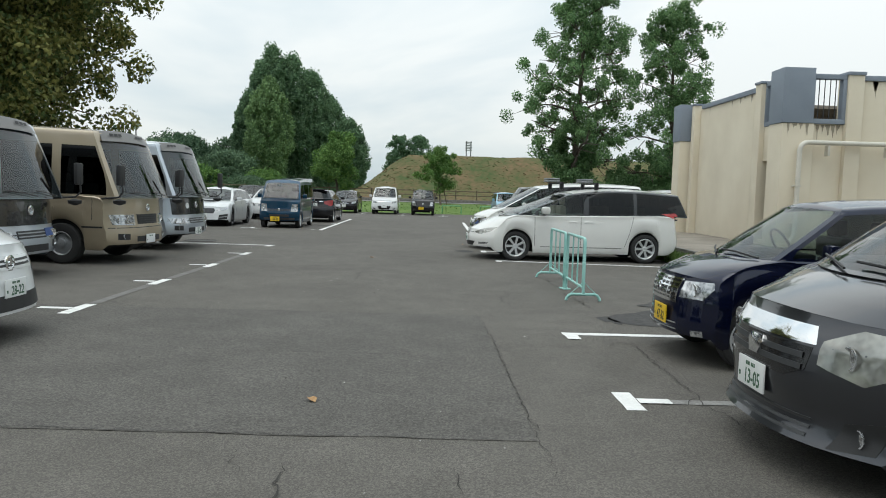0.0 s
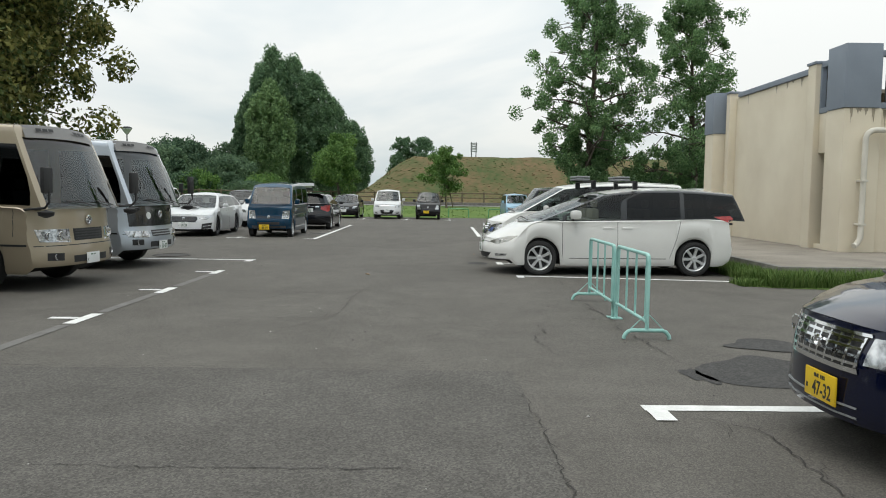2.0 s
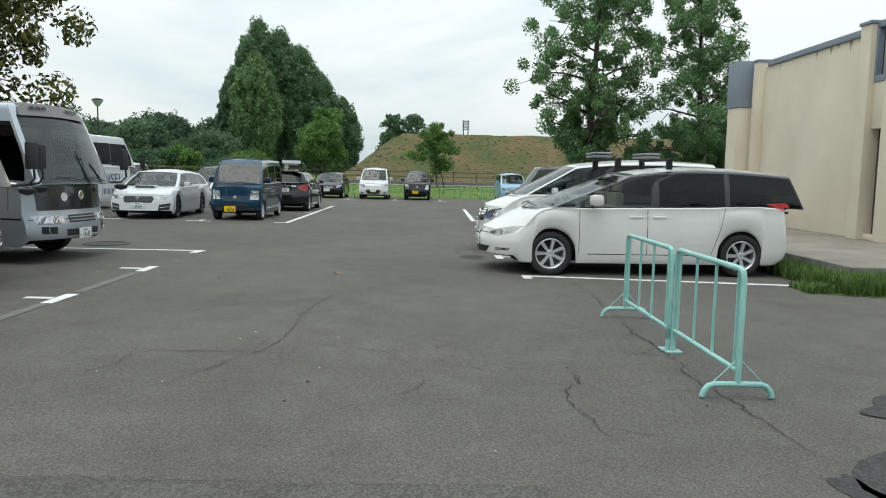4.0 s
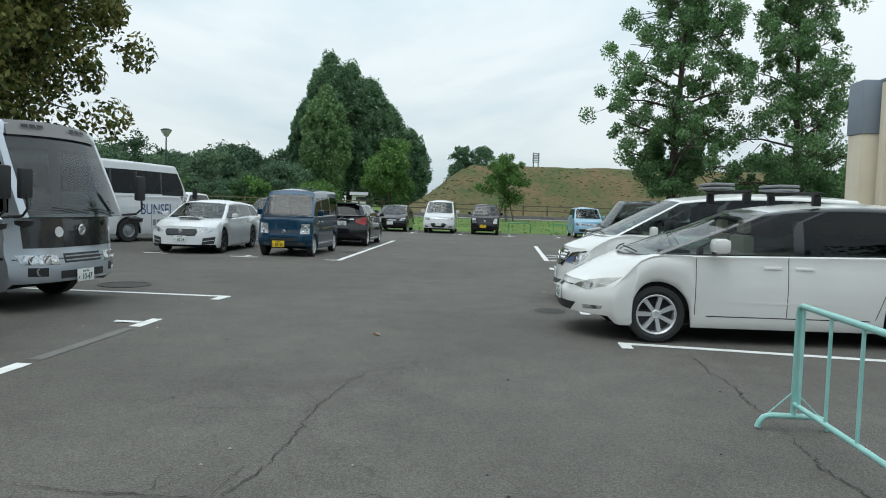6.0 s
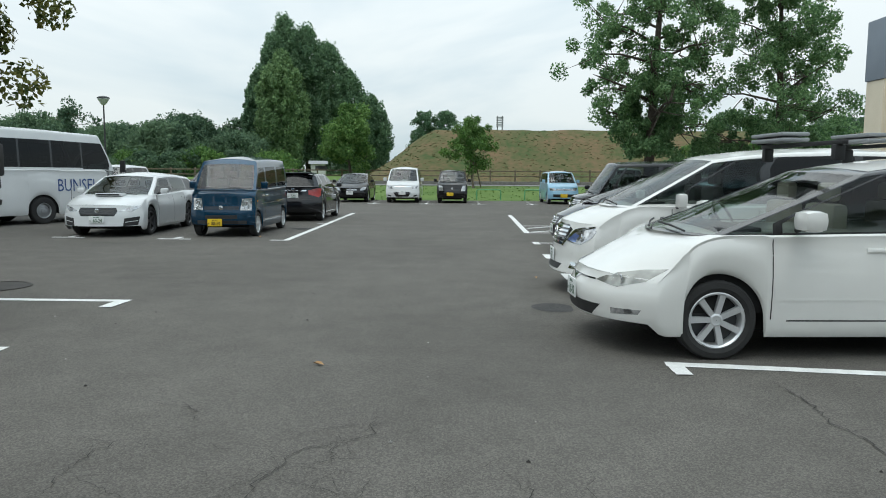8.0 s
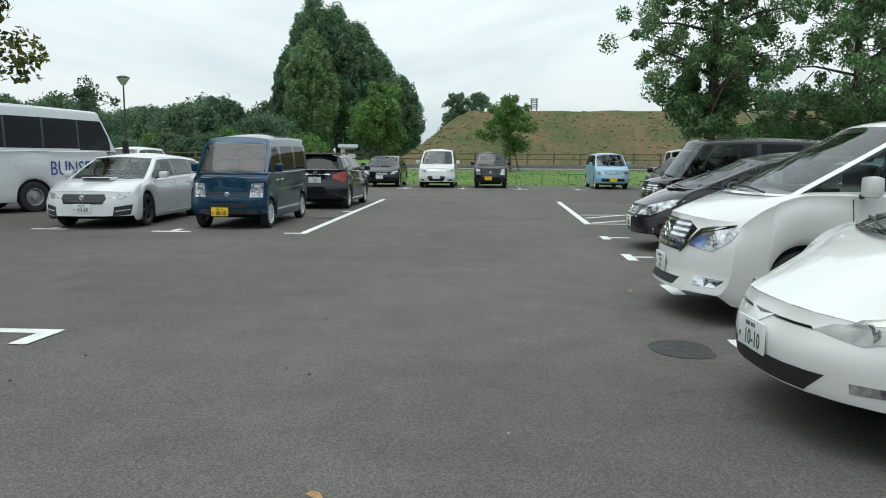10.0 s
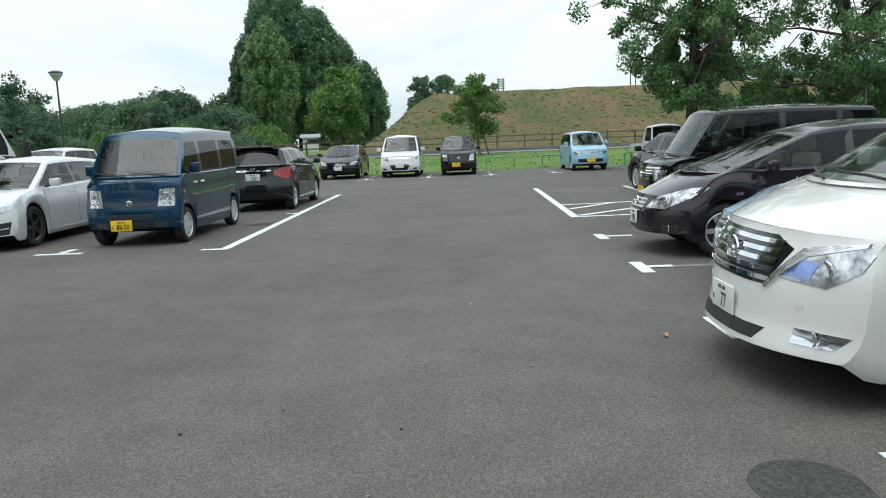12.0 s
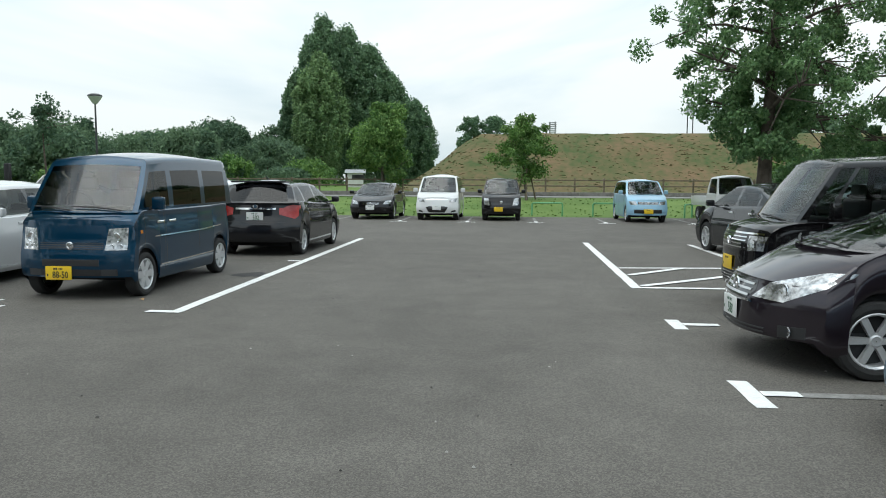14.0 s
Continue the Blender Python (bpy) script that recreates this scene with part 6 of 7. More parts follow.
c.panel("lower_grille", "front", [(-0.50, 0.24), (0.50, 0.24), (0.54, 0.34), (-0.54, 0.34)], BLACK, out=0.004, sub=5)
slats(c, -0.5, 0.5, 0.25, 0.34, 3, DARKSTEEL, 0.012, 0.01)
c.both("fog_light", "front", [(0.60, 0.28), (0.76, 0.29), (0.76, 0.38), (0.60, 0.37)], BLACK, out=0.006)
c.bulb(0.67, 0.33, 0.042, material=LAMP)
c.plate("front", 0.0, 0.43, "588")
c.both("side_repeater", "left", [(N - 1.02, 0.70), (N - 0.94, 0.70), (N - 0.94, 0.735), (N - 1.02, 0.735)], LAMP, out=0.008, sub=2)
c.wipers()
c.mirror(N - 1.28, 0.95, 0.87, (0.10, 0.17, 0.13), P_PLUM)
doors(c, [N - 1.18, N - 2.12], 0.27, 0.95)
handles(c, [N - 1.95, N - 2.85], 0.84, P_PLUM)

# black boxy kei wagon
c = vehicle("kei_wagon", "black boxy kei wagon with upright windscreen", "car", dict(
    size=(3.395, 1.475, 1.79), paint=P_BLACK, wheel=0.28, front_oh=0.50, base=2.52, gc=0.16, round=0.20, blend=0.55, tyre_w=0.165, shoulder=0.965,
    hood=[(0, 0.92), (0.08, 0.97), (0.4, 1.02), (0.7, 1.05), (1.5, 1.05), (3.395, 1.07)],
    lean=[(0.15, 0.06), (0.35, 0.0), (0.8, 0.02), (0.98, 0.08), (1.1, 0.2)],
    cabin=dict(x=(0.52, 0.98, 3.22, 3.36), side=[(0.04, 0.13), (0.155, 0.47), (0.50, 0.76), (0.79, 0.96)], tumble=0.08, bow=0.14, fdrop=0.04, tints=[G_MID, G_MID, G_DARK, G_DARK], v=(0.06, 0.85))))
put(c, 2.14, 27.6, 180)
N = c.nose
c.panel("grille", "front", [(-0.44, 0.70), (0.44, 0.70), (0.46, 0.88), (-0.46, 0.88)], GLOSSBLACK, out=0.006)
slats(c, -0.42, 0.42, 0.71, 0.87, 4, CHROME, 0.012, 0.016)
c.panel("grille_trim", "front", [(-0.66, 0.885), (0.66, 0.885), (0.66, 0.905), (-0.66, 0.905)], CHROME, out=0.016, sub=8, rings=(1.0,))
c.both("headlight", "front", [(0.46, 0.70), (0.68, 0.71), (0.70, 0.87), (0.46, 0.87)], LAMP, out=0.010)
c.bulb(0.56, 0.78, 0.05, material=GLOSSBLACK)
c.panel("lower_grille", "front", [(-0.55, 0.32), (0.55, 0.32), (0.55, 0.48), (-0.55, 0.48)], BLACK, out=0.004)
slats(c, -0.5, 0.5, 0.33, 0.47, 4, CHROME, 0.008, 0.012)
c.both("fog_light", "front", [(0.56, 0.34), (0.68, 0.34), (0.68, 0.46), (0.56, 0.46)], CHROME, out=0.008)
c.plate("front", 0.0, 0.53, "", True)
c.badge(0, 0.79, 0.055)
c.wipers()
c.mirror(N - 0.85, 1.08, 0.76, (0.09, 0.16, 0.18), P_BLACK)
doors(c, [N - 0.78, N - 1.72], 0.28, 1.02)
handles(c, [N - 1.55, N - 1.9], 0.93, P_BLACK)

# dark grey sports-trimmed minivan
c = vehicle("minivan", "dark grey minivan with chrome grille bar", "car", dict(
    size=(4.63, 1.72, 1.85), paint=P_GREY, wheel=0.32, front_oh=0.90, base=2.825, gc=0.15, round=0.34, blend=0.9, shoulder=0.95,
    hood=[(0, 0.86), (0.08, 0.92), (0.4, 1.02), (0.85, 1.10), (1.5, 1.12), (4.63, 1.12)],
    lean=[(0.12, 0.03), (0.22, -0.02), (0.34, 0.05), (0.55, 0.02), (0.75, 0.05), (0.9, 0.14), (1.1, 0.3)],
    cabin=dict(x=(0.78, 1.75, 4.3, 4.58), side=[(0.045, 0.15), (0.17, 0.39), (0.42, 0.68), (0.705, 0.96)], tumble=0.12, bow=0.22, fdrop=0.09)))
put(c, 1.70, 4.31, 180)
N = c.nose
c.panel("grille", "front", [(-0.44, 0.62), (-0.30, 0.56), (0.30, 0.56), (0.44, 0.62), (0.46, 0.74), (-0.46, 0.74)], GLOSSBLACK, out=0.006, sub=5)
slats(c, -0.42, 0.42, 0.60, 0.72, 2, DARKSTEEL, 0.03, 0.02)
c.panel("chrome_bar", "front", [(-0.47, 0.755), (0.47, 0.755), (0.42, 0.845), (-0.42, 0.845)], CHROME, out=0.022, sub=8, dome=0.006)
c.panel("badge", "front", [(-0.085, 0.69), (-0.05, 0.62), (0.05, 0.62), (0.085, 0.69), (0.06, 0.725), (-0.06, 0.725)], CHROME, out=0.04, sub=2, dome=0.008)
c.both("headlight", "front", [(0.50, 0.66), (0.72, 0.60), (0.84, 0.68), (0.86, 0.84), (0.64, 0.86), (0.50, 0.78)], LAMP_HAZY, out=0.010)
c.bulb(0.64, 0.72, 0.06, material=LAMP)
c.panel("lower_grille", "front", [(-0.48, 0.22), (0.48, 0.22), (0.54, 0.40), (-0.54, 0.40)], BLACK, out=0.004, sub=6)
slats(c, -0.48, 0.48, 0.23, 0.39, 4, DARKSTEEL, 0.016, 0.012)
c.panel("bumper_lip", "front", [(-0.83, 0.155), (0.83, 0.155), (0.80, 0.20), (-0.80, 0.20)], P_GREY, out=0.055, sub=9, rings=(1.0, 0.9))
c.both("fog_recess", "front", [(0.60, 0.26), (0.78, 0.28), (0.80, 0.44), (0.64, 0.40)], BLACK, out=0.005)
c.bulb(0.70, 0.34, 0.045, material=LAMP)
c.plate("front", 0.0, 0.49, "13-05", out=0.016)
c.wipers()
c.mirror(N - 1.25, 1.08, 0.89, (0.11, 0.19, 0.17), P_GREY)
doors(c, [N - 1.2, N - 2.2, N - 3.2], 0.3, 1.05)

# navy kei hatch with chrome grid grille
c = vehicle("kei_wagon", "navy-blue kei wagon with chrome lattice grille", "car", dict(
    size=(3.395, 1.475, 1.55), paint=P_NAVY, wheel=0.275, front_oh=0.62, base=2.34, gc=0.17, round=0.28, blend=0.65, tyre_w=0.165, seat=SEAT, shoulder=0.94,
    hood=[(0, 0.76), (0.08, 0.82), (0.4, 0.90), (0.85, 0.98), (1.4, 0.98), (3.395, 1.0)],
    lean=[(0.15, 0.06), (0.32, 0.0), (0.65, 0.03), (0.85, 0.10), (1.0, 0.22)],
    cabin=dict(x=(0.78, 1.45, 3.05, 3.32), side=[(0.06, 0.46), (0.49, 0.76), (0.79, 0.95)], tumble=0.14, bow=0.20, fdrop=0.06, tints=[G_MID, G_DARK, G_DARK])))
put(c, 2.02, 7.09, 180)
N = c.nose
c.panel("grille", "front", [(-0.34, 0.57), (0.34, 0.57), (0.37, 0.75), (-0.37, 0.75)], GLOSSBLACK, out=0.006, sub=4)
slats(c, -0.35, 0.35, 0.575, 0.745, 4, CHROME, 0.015, 0.018)
for k in range(9):
    y = lerp(-0.33, 0.33, k / 8)
    c.panel("grille_bar", "front", [(y - 0.008, 0.575), (y + 0.008, 0.575), (y * 1.08 + 0.008, 0.745), (y * 1.08 - 0.008, 0.745)], CHROME, out=0.016, sub=3, rings=(1.0,))
c.panel("grille_trim", "front", [(-0.36, 0.545), (0.36, 0.545), (0.35, 0.572), (-0.35, 0.572)], CHROME, out=0.02, sub=6, rings=(1.0,))
c.panel("grille_trim", "front", [(-0.39, 0.75), (0.39, 0.75), (0.38, 0.768), (-0.38, 0.768)], CHROME, out=0.018, sub=6, rings=(1.0,))
c.badge(0, 0.665, 0.04)
c.both("headlight", "front", [(0.38, 0.60), (0.62, 0.60), (0.68, 0.70), (0.66, 0.76), (0.40, 0.75)], LAMP, out=0.012)
c.bulb(0.53, 0.675, 0.055)
c.panel("lower_grille", "front", [(-0.40, 0.26), (0.40, 0.26), (0.40, 0.40), (-0.40, 0.40)], BLACK, out=0.005)
slats(c, -0.38, 0.38, 0.28, 0.39, 2, STEEL, 0.010, 0.014)
c.both("fog_light", "front", [(0.54, 0.27), (0.64, 0.28), (0.64, 0.33), (0.54, 0.32)], LAMP, out=0.008)
c.plate("front", 0.10, 0.42, "47-32", True)
c.wipers()
c.mirror(N - 1.18, 1.0, 0.76, (0.10, 0.16, 0.13), P_NAVY)
doors(c, [N - 1.1, N - 2.0], 0.27, 0.95)
handles(c, [N - 1.85, N - 2.6], 0.85, P_NAVY)

# white minivan in the bus row
c = vehicle("minivan", "white minivan with a rounded nose", "car", dict(
    size=(4.6, 1.72, 1.75), paint=P_WHITE, wheel=0.31, front_oh=0.9, base=2.75, gc=0.17, round=0.36, blend=0.9, shoulder=0.95,
    hood=[(0, 0.84), (0.1, 0.90), (0.4, 0.98), (0.9, 1.06), (1.5, 1.07), (4.6, 1.08)],
    lean=[(0.15, 0.04), (0.3, 0.0), (0.5, 0.03), (0.7, 0.07), (0.9, 0.16), (1.1, 0.3)],
    cabin=dict(x=(0.82, 1.75, 4.25, 4.55), side=[(0.045, 0.15), (0.17, 0.39), (0.42, 0.68), (0.705, 0.96)], tumble=0.13, bow=0.22, fdrop=0.08)))
put(c, -3.90, 6.84, 0)
c.panel("grille", "front", [(-0.42, 0.66), (0.42, 0.66), (0.46, 0.78), (-0.46, 0.78)], P_WHITE, out=0.012)
slats(c, -0.40, 0.40, 0.68, 0.76, 2, BLACK, 0.022, 0.016)
c.badge(0, 0.72, 0.075)
c.both("headlight", "front", [(0.50, 0.66), (0.74, 0.64), (0.83, 0.76), (0.82, 0.86), (0.54, 0.84)], LAMP_HAZY, out=0.010)
c.panel("lower_grille", "front", [(-0.55, 0.30), (0.55, 0.30), (0.55, 0.44), (-0.55, 0.44)], BLACK, out=0.004)
c.both("fog_light", "front", [(0.64, 0.32), (0.78, 0.34), (0.78, 0.44), (0.66, 0.42)], LAMP, out=0.006)
c.plate("front", 0.0, 0.50, "28-22", out=0.016)
c.wipers()
c.mirror(c.nose - 1.28, 1.05, 0.89, (0.11, 0.18, 0.16), P_WHITE)
doors(c, [c.nose - 1.2, c.nose - 2.2], 0.3, 1.0)


# buses
def bus(label, paint_, x, y, heading, lower=None, visor=True, face_black=False, text="", oh=1.15, roofp=None, H=2.58, hazy=LAMP, belt=1.24, bf=0.175):
    L, W = 6.99, 2.06
    b = vehicle("minibus", label, "bus", dict(
        size=(L, W, H), paint=paint_, wheel=0.365, front_oh=oh, base=3.935, gc=0.26, round=0.30, rround=0.12, blend=0.7, tyre_w=0.22, wheel_style="bus", rim=STEEL, shoulder=0.985, arch=0.075,
        plan=3.0, roof_paint=roofp or paint_, seat=SEAT_DARK,
        hood=[(0, belt - 0.07), (0.06, belt - 0.04), (0.3, belt - 0.01), (0.8, belt), (6.99, belt + 0.02)],
        lean=[(0.25, 0.07), (0.4, 0.0), (0.62, 0.0), (0.70, 0.035), (1.05, 0.06), (1.3, 0.09), (1.6, 0.12)], rlean=[(0.2, 0.05), (0.5, 0.0), (1.3, 0.03)],
        cabin=dict(x=(0.12, 0.62, 6.78, 6.93), side=[(0.025, 0.15, 0.03)] + [(bf + 0.135 * i, bf + 0.135 * i + 0.127) for i in range(6)], tumble=0.10, bow=0.22, rbow=0.06, fdrop=0.10, rdrop=0.05,
                   crown=0.09, black_from=0.175 if bf > 0.16 else 0.02, v=(0.05, 0.70), fv=(0.0, 0.78), tints=[G_DARK] * 10, seats=[2.1, 0.8, -0.2, -1.2], fglass=G_CLEAR)))
    put(b, x, y, heading)
    n = b.nose
    b.panel("grille", "front", [(-0.36, 0.72), (0.36, 0.72), (0.38, 0.90), (-0.38, 0.90)] if not face_black else [(-0.36, 0.60), (0.36, 0.60), (0.36, 0.72), (-0.36, 0.72)], BLACK, out=0.006)
    z0, z1 = (0.73, 0.89) if not face_black else (0.61, 0.71)
    slats(b, -0.34, 0.34, z0, z1, 4 if not face_black else 2, DARKSTEEL if not face_black else STEEL, 0.018, 0.016)
    if face_black:
        b.panel("front_mask", "front", [(-0.86, 0.80), (0.86, 0.80), (0.88, 1.19), (-0.88, 1.19)], GLOSSBLACK, out=0.010, sub=9, rings=(1.0, 0.8, 0.6, 0.4, 0.2))
        hp = [(0.44, 0.58), (0.90, 0.60), (0.95, 0.72), (0.46, 0.71)]
    else:
        hp = [(0.44, 0.70), (0.90, 0.72), (0.95, 0.90), (0.46, 0.90)]
    b.both("headlight", "front", hp, hazy, out=0.012)
    b.bulb(0.60, 0.80 if not face_black else 0.65, 0.065)
    b.bulb(0.78, 0.80 if not face_black else 0.65, 0.06)
    b.panel("bumper_grille", "front", [(-0.42, 0.40), (0.42, 0.40), (0.42, 0.50), (-0.42, 0.50)], BLACK, out=0.005)
    b.both("fog_light", "front", [(0.60, 0.44), (0.84, 0.45), (0.84, 0.56), (0.60, 0.55)], BLACK, out=0.008)
    b.bulb(0.72, 0.50, 0.045, material=LAMP)
    b.badge(0, 1.02, 0.075)
    b.panel("bumper_line", "front", [(-0.98, 0.655), (0.98, 0.655), (0.98, 0.668), (-0.98, 0.668)], BLACK, out=0.003, sub=10, rings=(1.0,))
    b.wipers()
    # visor with slots over the windscreen
    if visor:
        vb = bmesh.new()
        prev = None
        for k in range(15):
            u = lerp(0.05, 0.95, k / 14)
            lo, hi = b.front(u, 0.775), b.front(u, 0.965)
            o = Vector((0.035, 0, 0))
            cur = [vb.verts.new(lo + o), vb.verts.new(hi + o * 0.7), vb.verts.new(hi - o * 0.3)]
            if prev:
                vb.faces.new((prev[0], prev[1], cur[1], cur[0]))
                vb.faces.new((prev[1], prev[2], cur[2], cur[1]))
            prev = cur
        vis = part("visor", vb, mat("visor_grey", (0.17, 0.165, 0.16), rough=0.5, var=0.1), b.root)
        for u0 in (0.17, 0.235, 0.30, 0.62, 0.685, 0.75):
            sb = bmesh.new()
            o = Vector((0.040, 0, 0))
            sb.faces.new([sb.verts.new(b.front(u, v) + o) for u, v in ((u0, 0.85), (u0 + 0.055, 0.85), (u0 + 0.055, 0.885), (u0, 0.885))])
            part("visor_slot", sb, BLACK, vis)
    # long mirror arms
    for sd in (1, -1):
        arm = part("mirror_arm", tube([(n - 0.42, sd * 0.99, 1.18), (n + 0.02, sd * 1.14, 1.22), (n + 0.10, sd * 1.16, 1.30), (n + 0.08, sd * 1.16, 1.66)], 0.016, 8), BLACK, b.root)
        part("door_mirror", box((n + 0.03, sd * 1.16 - 0.10, 1.42), (n + 0.10, sd * 1.16 + 0.10, 1.78), 0.03), BLACK, arm)
        part("low_mirror", add_lathe(bmesh.new(), [(0.02, -0.06), (0.10, -0.03), (0.11, 0.02), (0.004, 0.05)], 14, "z", (n + 0.02, sd * 1.12, 1.14)), BLACK, arm)
    for f in ("left", "right"):
        b.seam(f, [(n - 1.55, 0.45), (n - 1.55, 1.22)], 0.012)
        b.seam(f, [(n - 0.55, 0.80), (n - 0.55, 1.22)], 0.010)
        b.seam(f, [(-n + 0.3, 0.66), (n - 1.7, 0.66)], 0.02, lower or paint_, "side_moulding", 0.008)
    b.both("marker_strip", "left", [(n - 0.75, 0.66), (n - 0.35, 0.66), (n - 0.35, 0.69), (n - 0.75, 0.69)], BLACK, out=0.006)
    handles(b, [n - 1.35], 1.0, paint_)
    b.both("tail_light", "rear", [(0.75, 0.7), (0.92, 0.7), (0.92, 1.1), (0.75, 1.1)], TAIL, out=0.01)
    return b


bb = bus("champagne-beige minibus with cream roof", P_BEIGE, -5.52, 14.2, -6, roofp=P_CREAM)
bb.plate("front", 0.0, 0.445, "", out=0.02)
bb = bus("silver minibus with a black front mask", P_SILVER, -5.64, 17.42, -6, face_black=True, roofp=P_WHITE)
bb.plate("front", 0.0, 0.42, "10-47", out=0.02)
bb.panel("sticker", "front", [(-0.40 + 0.07 * math.cos(a), 1.0 + 0.07 * math.sin(a)) for a in [i * 0.7854 for i in range(8)]], PLATE_W, out=0.016, sub=1)
bb = bus("grey minibus with a black front mask and green sun strip", P_SILVER, -6.15, 11.3, -3, face_black=True, roofp=P_SILVER)
bb.panel("parking_card", "front", [(0.35, 0.62), (0.75, 0.62), (0.75, 0.74), (0.35, 0.74)], INK_BLUE, out=0.024)
bb = bus("white school minibus with blue lettering on its side", P_WHITE, -11.6, 33.1, 62, oh=2.35, visor=False, belt=1.50, H=2.70, bf=0.157)
bn = bb.nose
for txt, size, zz, xx, ink, st_ in (("BUNSEI", 0.50, 1.04, bn - 1.38, INK_BLUE, 0.72),):
    h = bb.cast("right", xx, zz)
    letters("lettering", txt, size, ink, bb.root, Matrix.Translation((xx, h[0].y - 0.012, zz)) @ Matrix.Rotation(radians(90), 4, "X"), 0.0, st_)
for k in range(3):
    bb.panel("letter_bar", "right", [(bn - 1.50 + 0.16 * k, 0.52), (bn - 1.39 + 0.16 * k, 0.52), (bn - 1.39 + 0.16 * k, 0.72), (bn - 1.50 + 0.16 * k, 0.72)], INK_GREY, out=0.004, sub=2)

# white sports estate with bonnet scoop
c = vehicle("estate_car", "white estate car with bonnet scoop", "car", dict(
    size=(4.69, 1.78, 1.47), paint=P_WHITE, wheel=0.325, front_oh=0.93, base=2.65, gc=0.15, rim=ALLOY_DARK, round=0.38, blend=0.9, shoulder=0.92,
    hood=[(0, 0.68), (0.1, 0.74), (0.5, 0.84), (1.15, 0.93), (2, 0.93), (3.5, 0.97), (4.69, 0.95)],
    lean=[(0.12, 0.03), (0.25, 0.0), (0.5, 0.02), (0.75, 0.10), (0.95, 0.25)],
    cabin=dict(x=(1.08, 1.95, 4.15, 4.55), side=[(0.055, 0.40), (0.425, 0.70), (0.725, 0.93)], tumble=0.20, bow=0.26, fdrop=0.06, rdrop=0.10, tints=[G_MID, G_MID, G_DARK])))
put(c, -8.40, 26.6, -88)
N = c.nose
c.panel("grille", "front", [(-0.43, 0.58), (-0.37, 0.475), (0.37, 0.475), (0.43, 0.58), (0.39, 0.66), (-0.39, 0.66)], GLOSSBLACK, out=0.006)
slats(c, -0.36, 0.36, 0.49, 0.65, 3, DARKSTEEL, 0.012, 0.014)
c.badge(0, 0.59, 0.05)
c.both("headlight", "front", [(0.46, 0.585), (0.68, 0.56), (0.83, 0.66), (0.82, 0.71), (0.64, 0.665)], LAMP, out=0.012)
c.panel("lower_grille", "front", [(-0.42, 0.24), (0.42, 0.24), (0.46, 0.36), (-0.46, 0.36)], BLACK, out=0.004)
c.both("fog_light", "front", [(0.54, 0.25), (0.80, 0.27), (0.83, 0.46), (0.56, 0.42)], BLACK, out=0.006)
c.both("fog_blade", "front", [(0.58, 0.33), (0.80, 0.36), (0.80, 0.375), (0.58, 0.345)], P_WHITE, out=0.016, sub=4)
c.plate("front", 0.0, 0.40, "60-24")
sc = bmesh.new()
add_box(sc, (N - 1.0, -0.30, 0.90), (N - 0.62, 0.30, 0.965), 0.025)
o = part("bonnet_scoop", sc, P_WHITE, c.root)
part("scoop_mouth", box((N - 0.622, -0.26, 0.915), (N - 0.612, 0.26, 0.95), 0.003), BLACK, o)
c.wipers()
c.mirror(N - 1.45, 0.94, 0.90, (0.11, 0.19, 0.13), P_WHITE)
doors(c, [N - 1.35, N - 2.4, N - 3.3], 0.26, 0.9)
handles(c, [N - 2.2, N - 3.1], 0.82, P_WHITE)
for f in ("left", "right"):
    c.seam(f, [(N - 1.4, 0.22), (N - 3.2, 0.22)], 0.03, P_WHITE, "side_skirt", 0.02)

# blue high-roof kei van
c = vehicle("kei_van", "metallic blue high-roofed kei van", "van", dict(
    size=(3.395, 1.475, 1.875), paint=P_BLUE, wheel=0.275, front_oh=0.50, base=2.40, gc=0.18, spokes=6, tyre_w=0.165, round=0.16, blend=0.5, shoulder=0.97, wheel_style="steel_cover",
    hood=[(0, 0.94), (0.06, 0.99), (0.25, 1.06), (0.45, 1.09), (1.2, 1.09), (3.395, 1.10)],
    lean=[(0.15, 0.05), (0.35, 0.0), (0.55, 0.0), (0.62, 0.03), (0.95, 0.07), (1.1, 0.18)], plan=3.2,
    cabin=dict(x=(0.32, 0.78, 3.26, 3.37), side=[(0.05, 0.28), (0.325, 0.62), (0.665, 0.93)], tumble=0.10, bow=0.13, fdrop=0.07, rdrop=0.02, v=(0.05, 0.70), fv=(0.02, 0.80), black=False, crown=0.07,
               tints=[G_MID, G_DARK, G_DARK], seats=[0.65, -0.35])))
put(c, -5.74, 26.95, -90)
N = c.nose
c.panel("grille", "front", [(-0.40, 0.62), (0.40, 0.62), (0.40, 0.70), (-0.40, 0.70)], DARKSTEEL, out=0.006)
slats(c, -0.40, 0.40, 0.62, 0.70, 3, P_BLUE, 0.010, 0.014)
c.badge(0, 0.665, 0.048)
c.both("headlight", "front", [(0.42, 0.61), (0.66, 0.61), (0.665, 0.88), (0.46, 0.87)], LAMP, out=0.012)
c.bulb(0.54, 0.76, 0.06)
c.bulb(0.50, 0.655, 0.03)
c.bulb(0.59, 0.655, 0.03)
c.panel("bumper_grille", "front", [(-0.36, 0.42), (0.36, 0.42), (0.36, 0.50), (-0.36, 0.50)], BLACK, out=0.005)
c.panel("lower_grille", "front", [(-0.56, 0.30), (0.56, 0.30), (0.56, 0.38), (-0.56, 0.38)], BLACK, out=0.005)
c.both("fog_light", "front", [(0.38, 0.30), (0.55, 0.30), (0.55, 0.38), (0.38, 0.38)], DARKSTEEL, out=0.009)
c.plate("front", 0.14 * -1, 0.335, "88-50", True, out=0.016)
c.wipers()
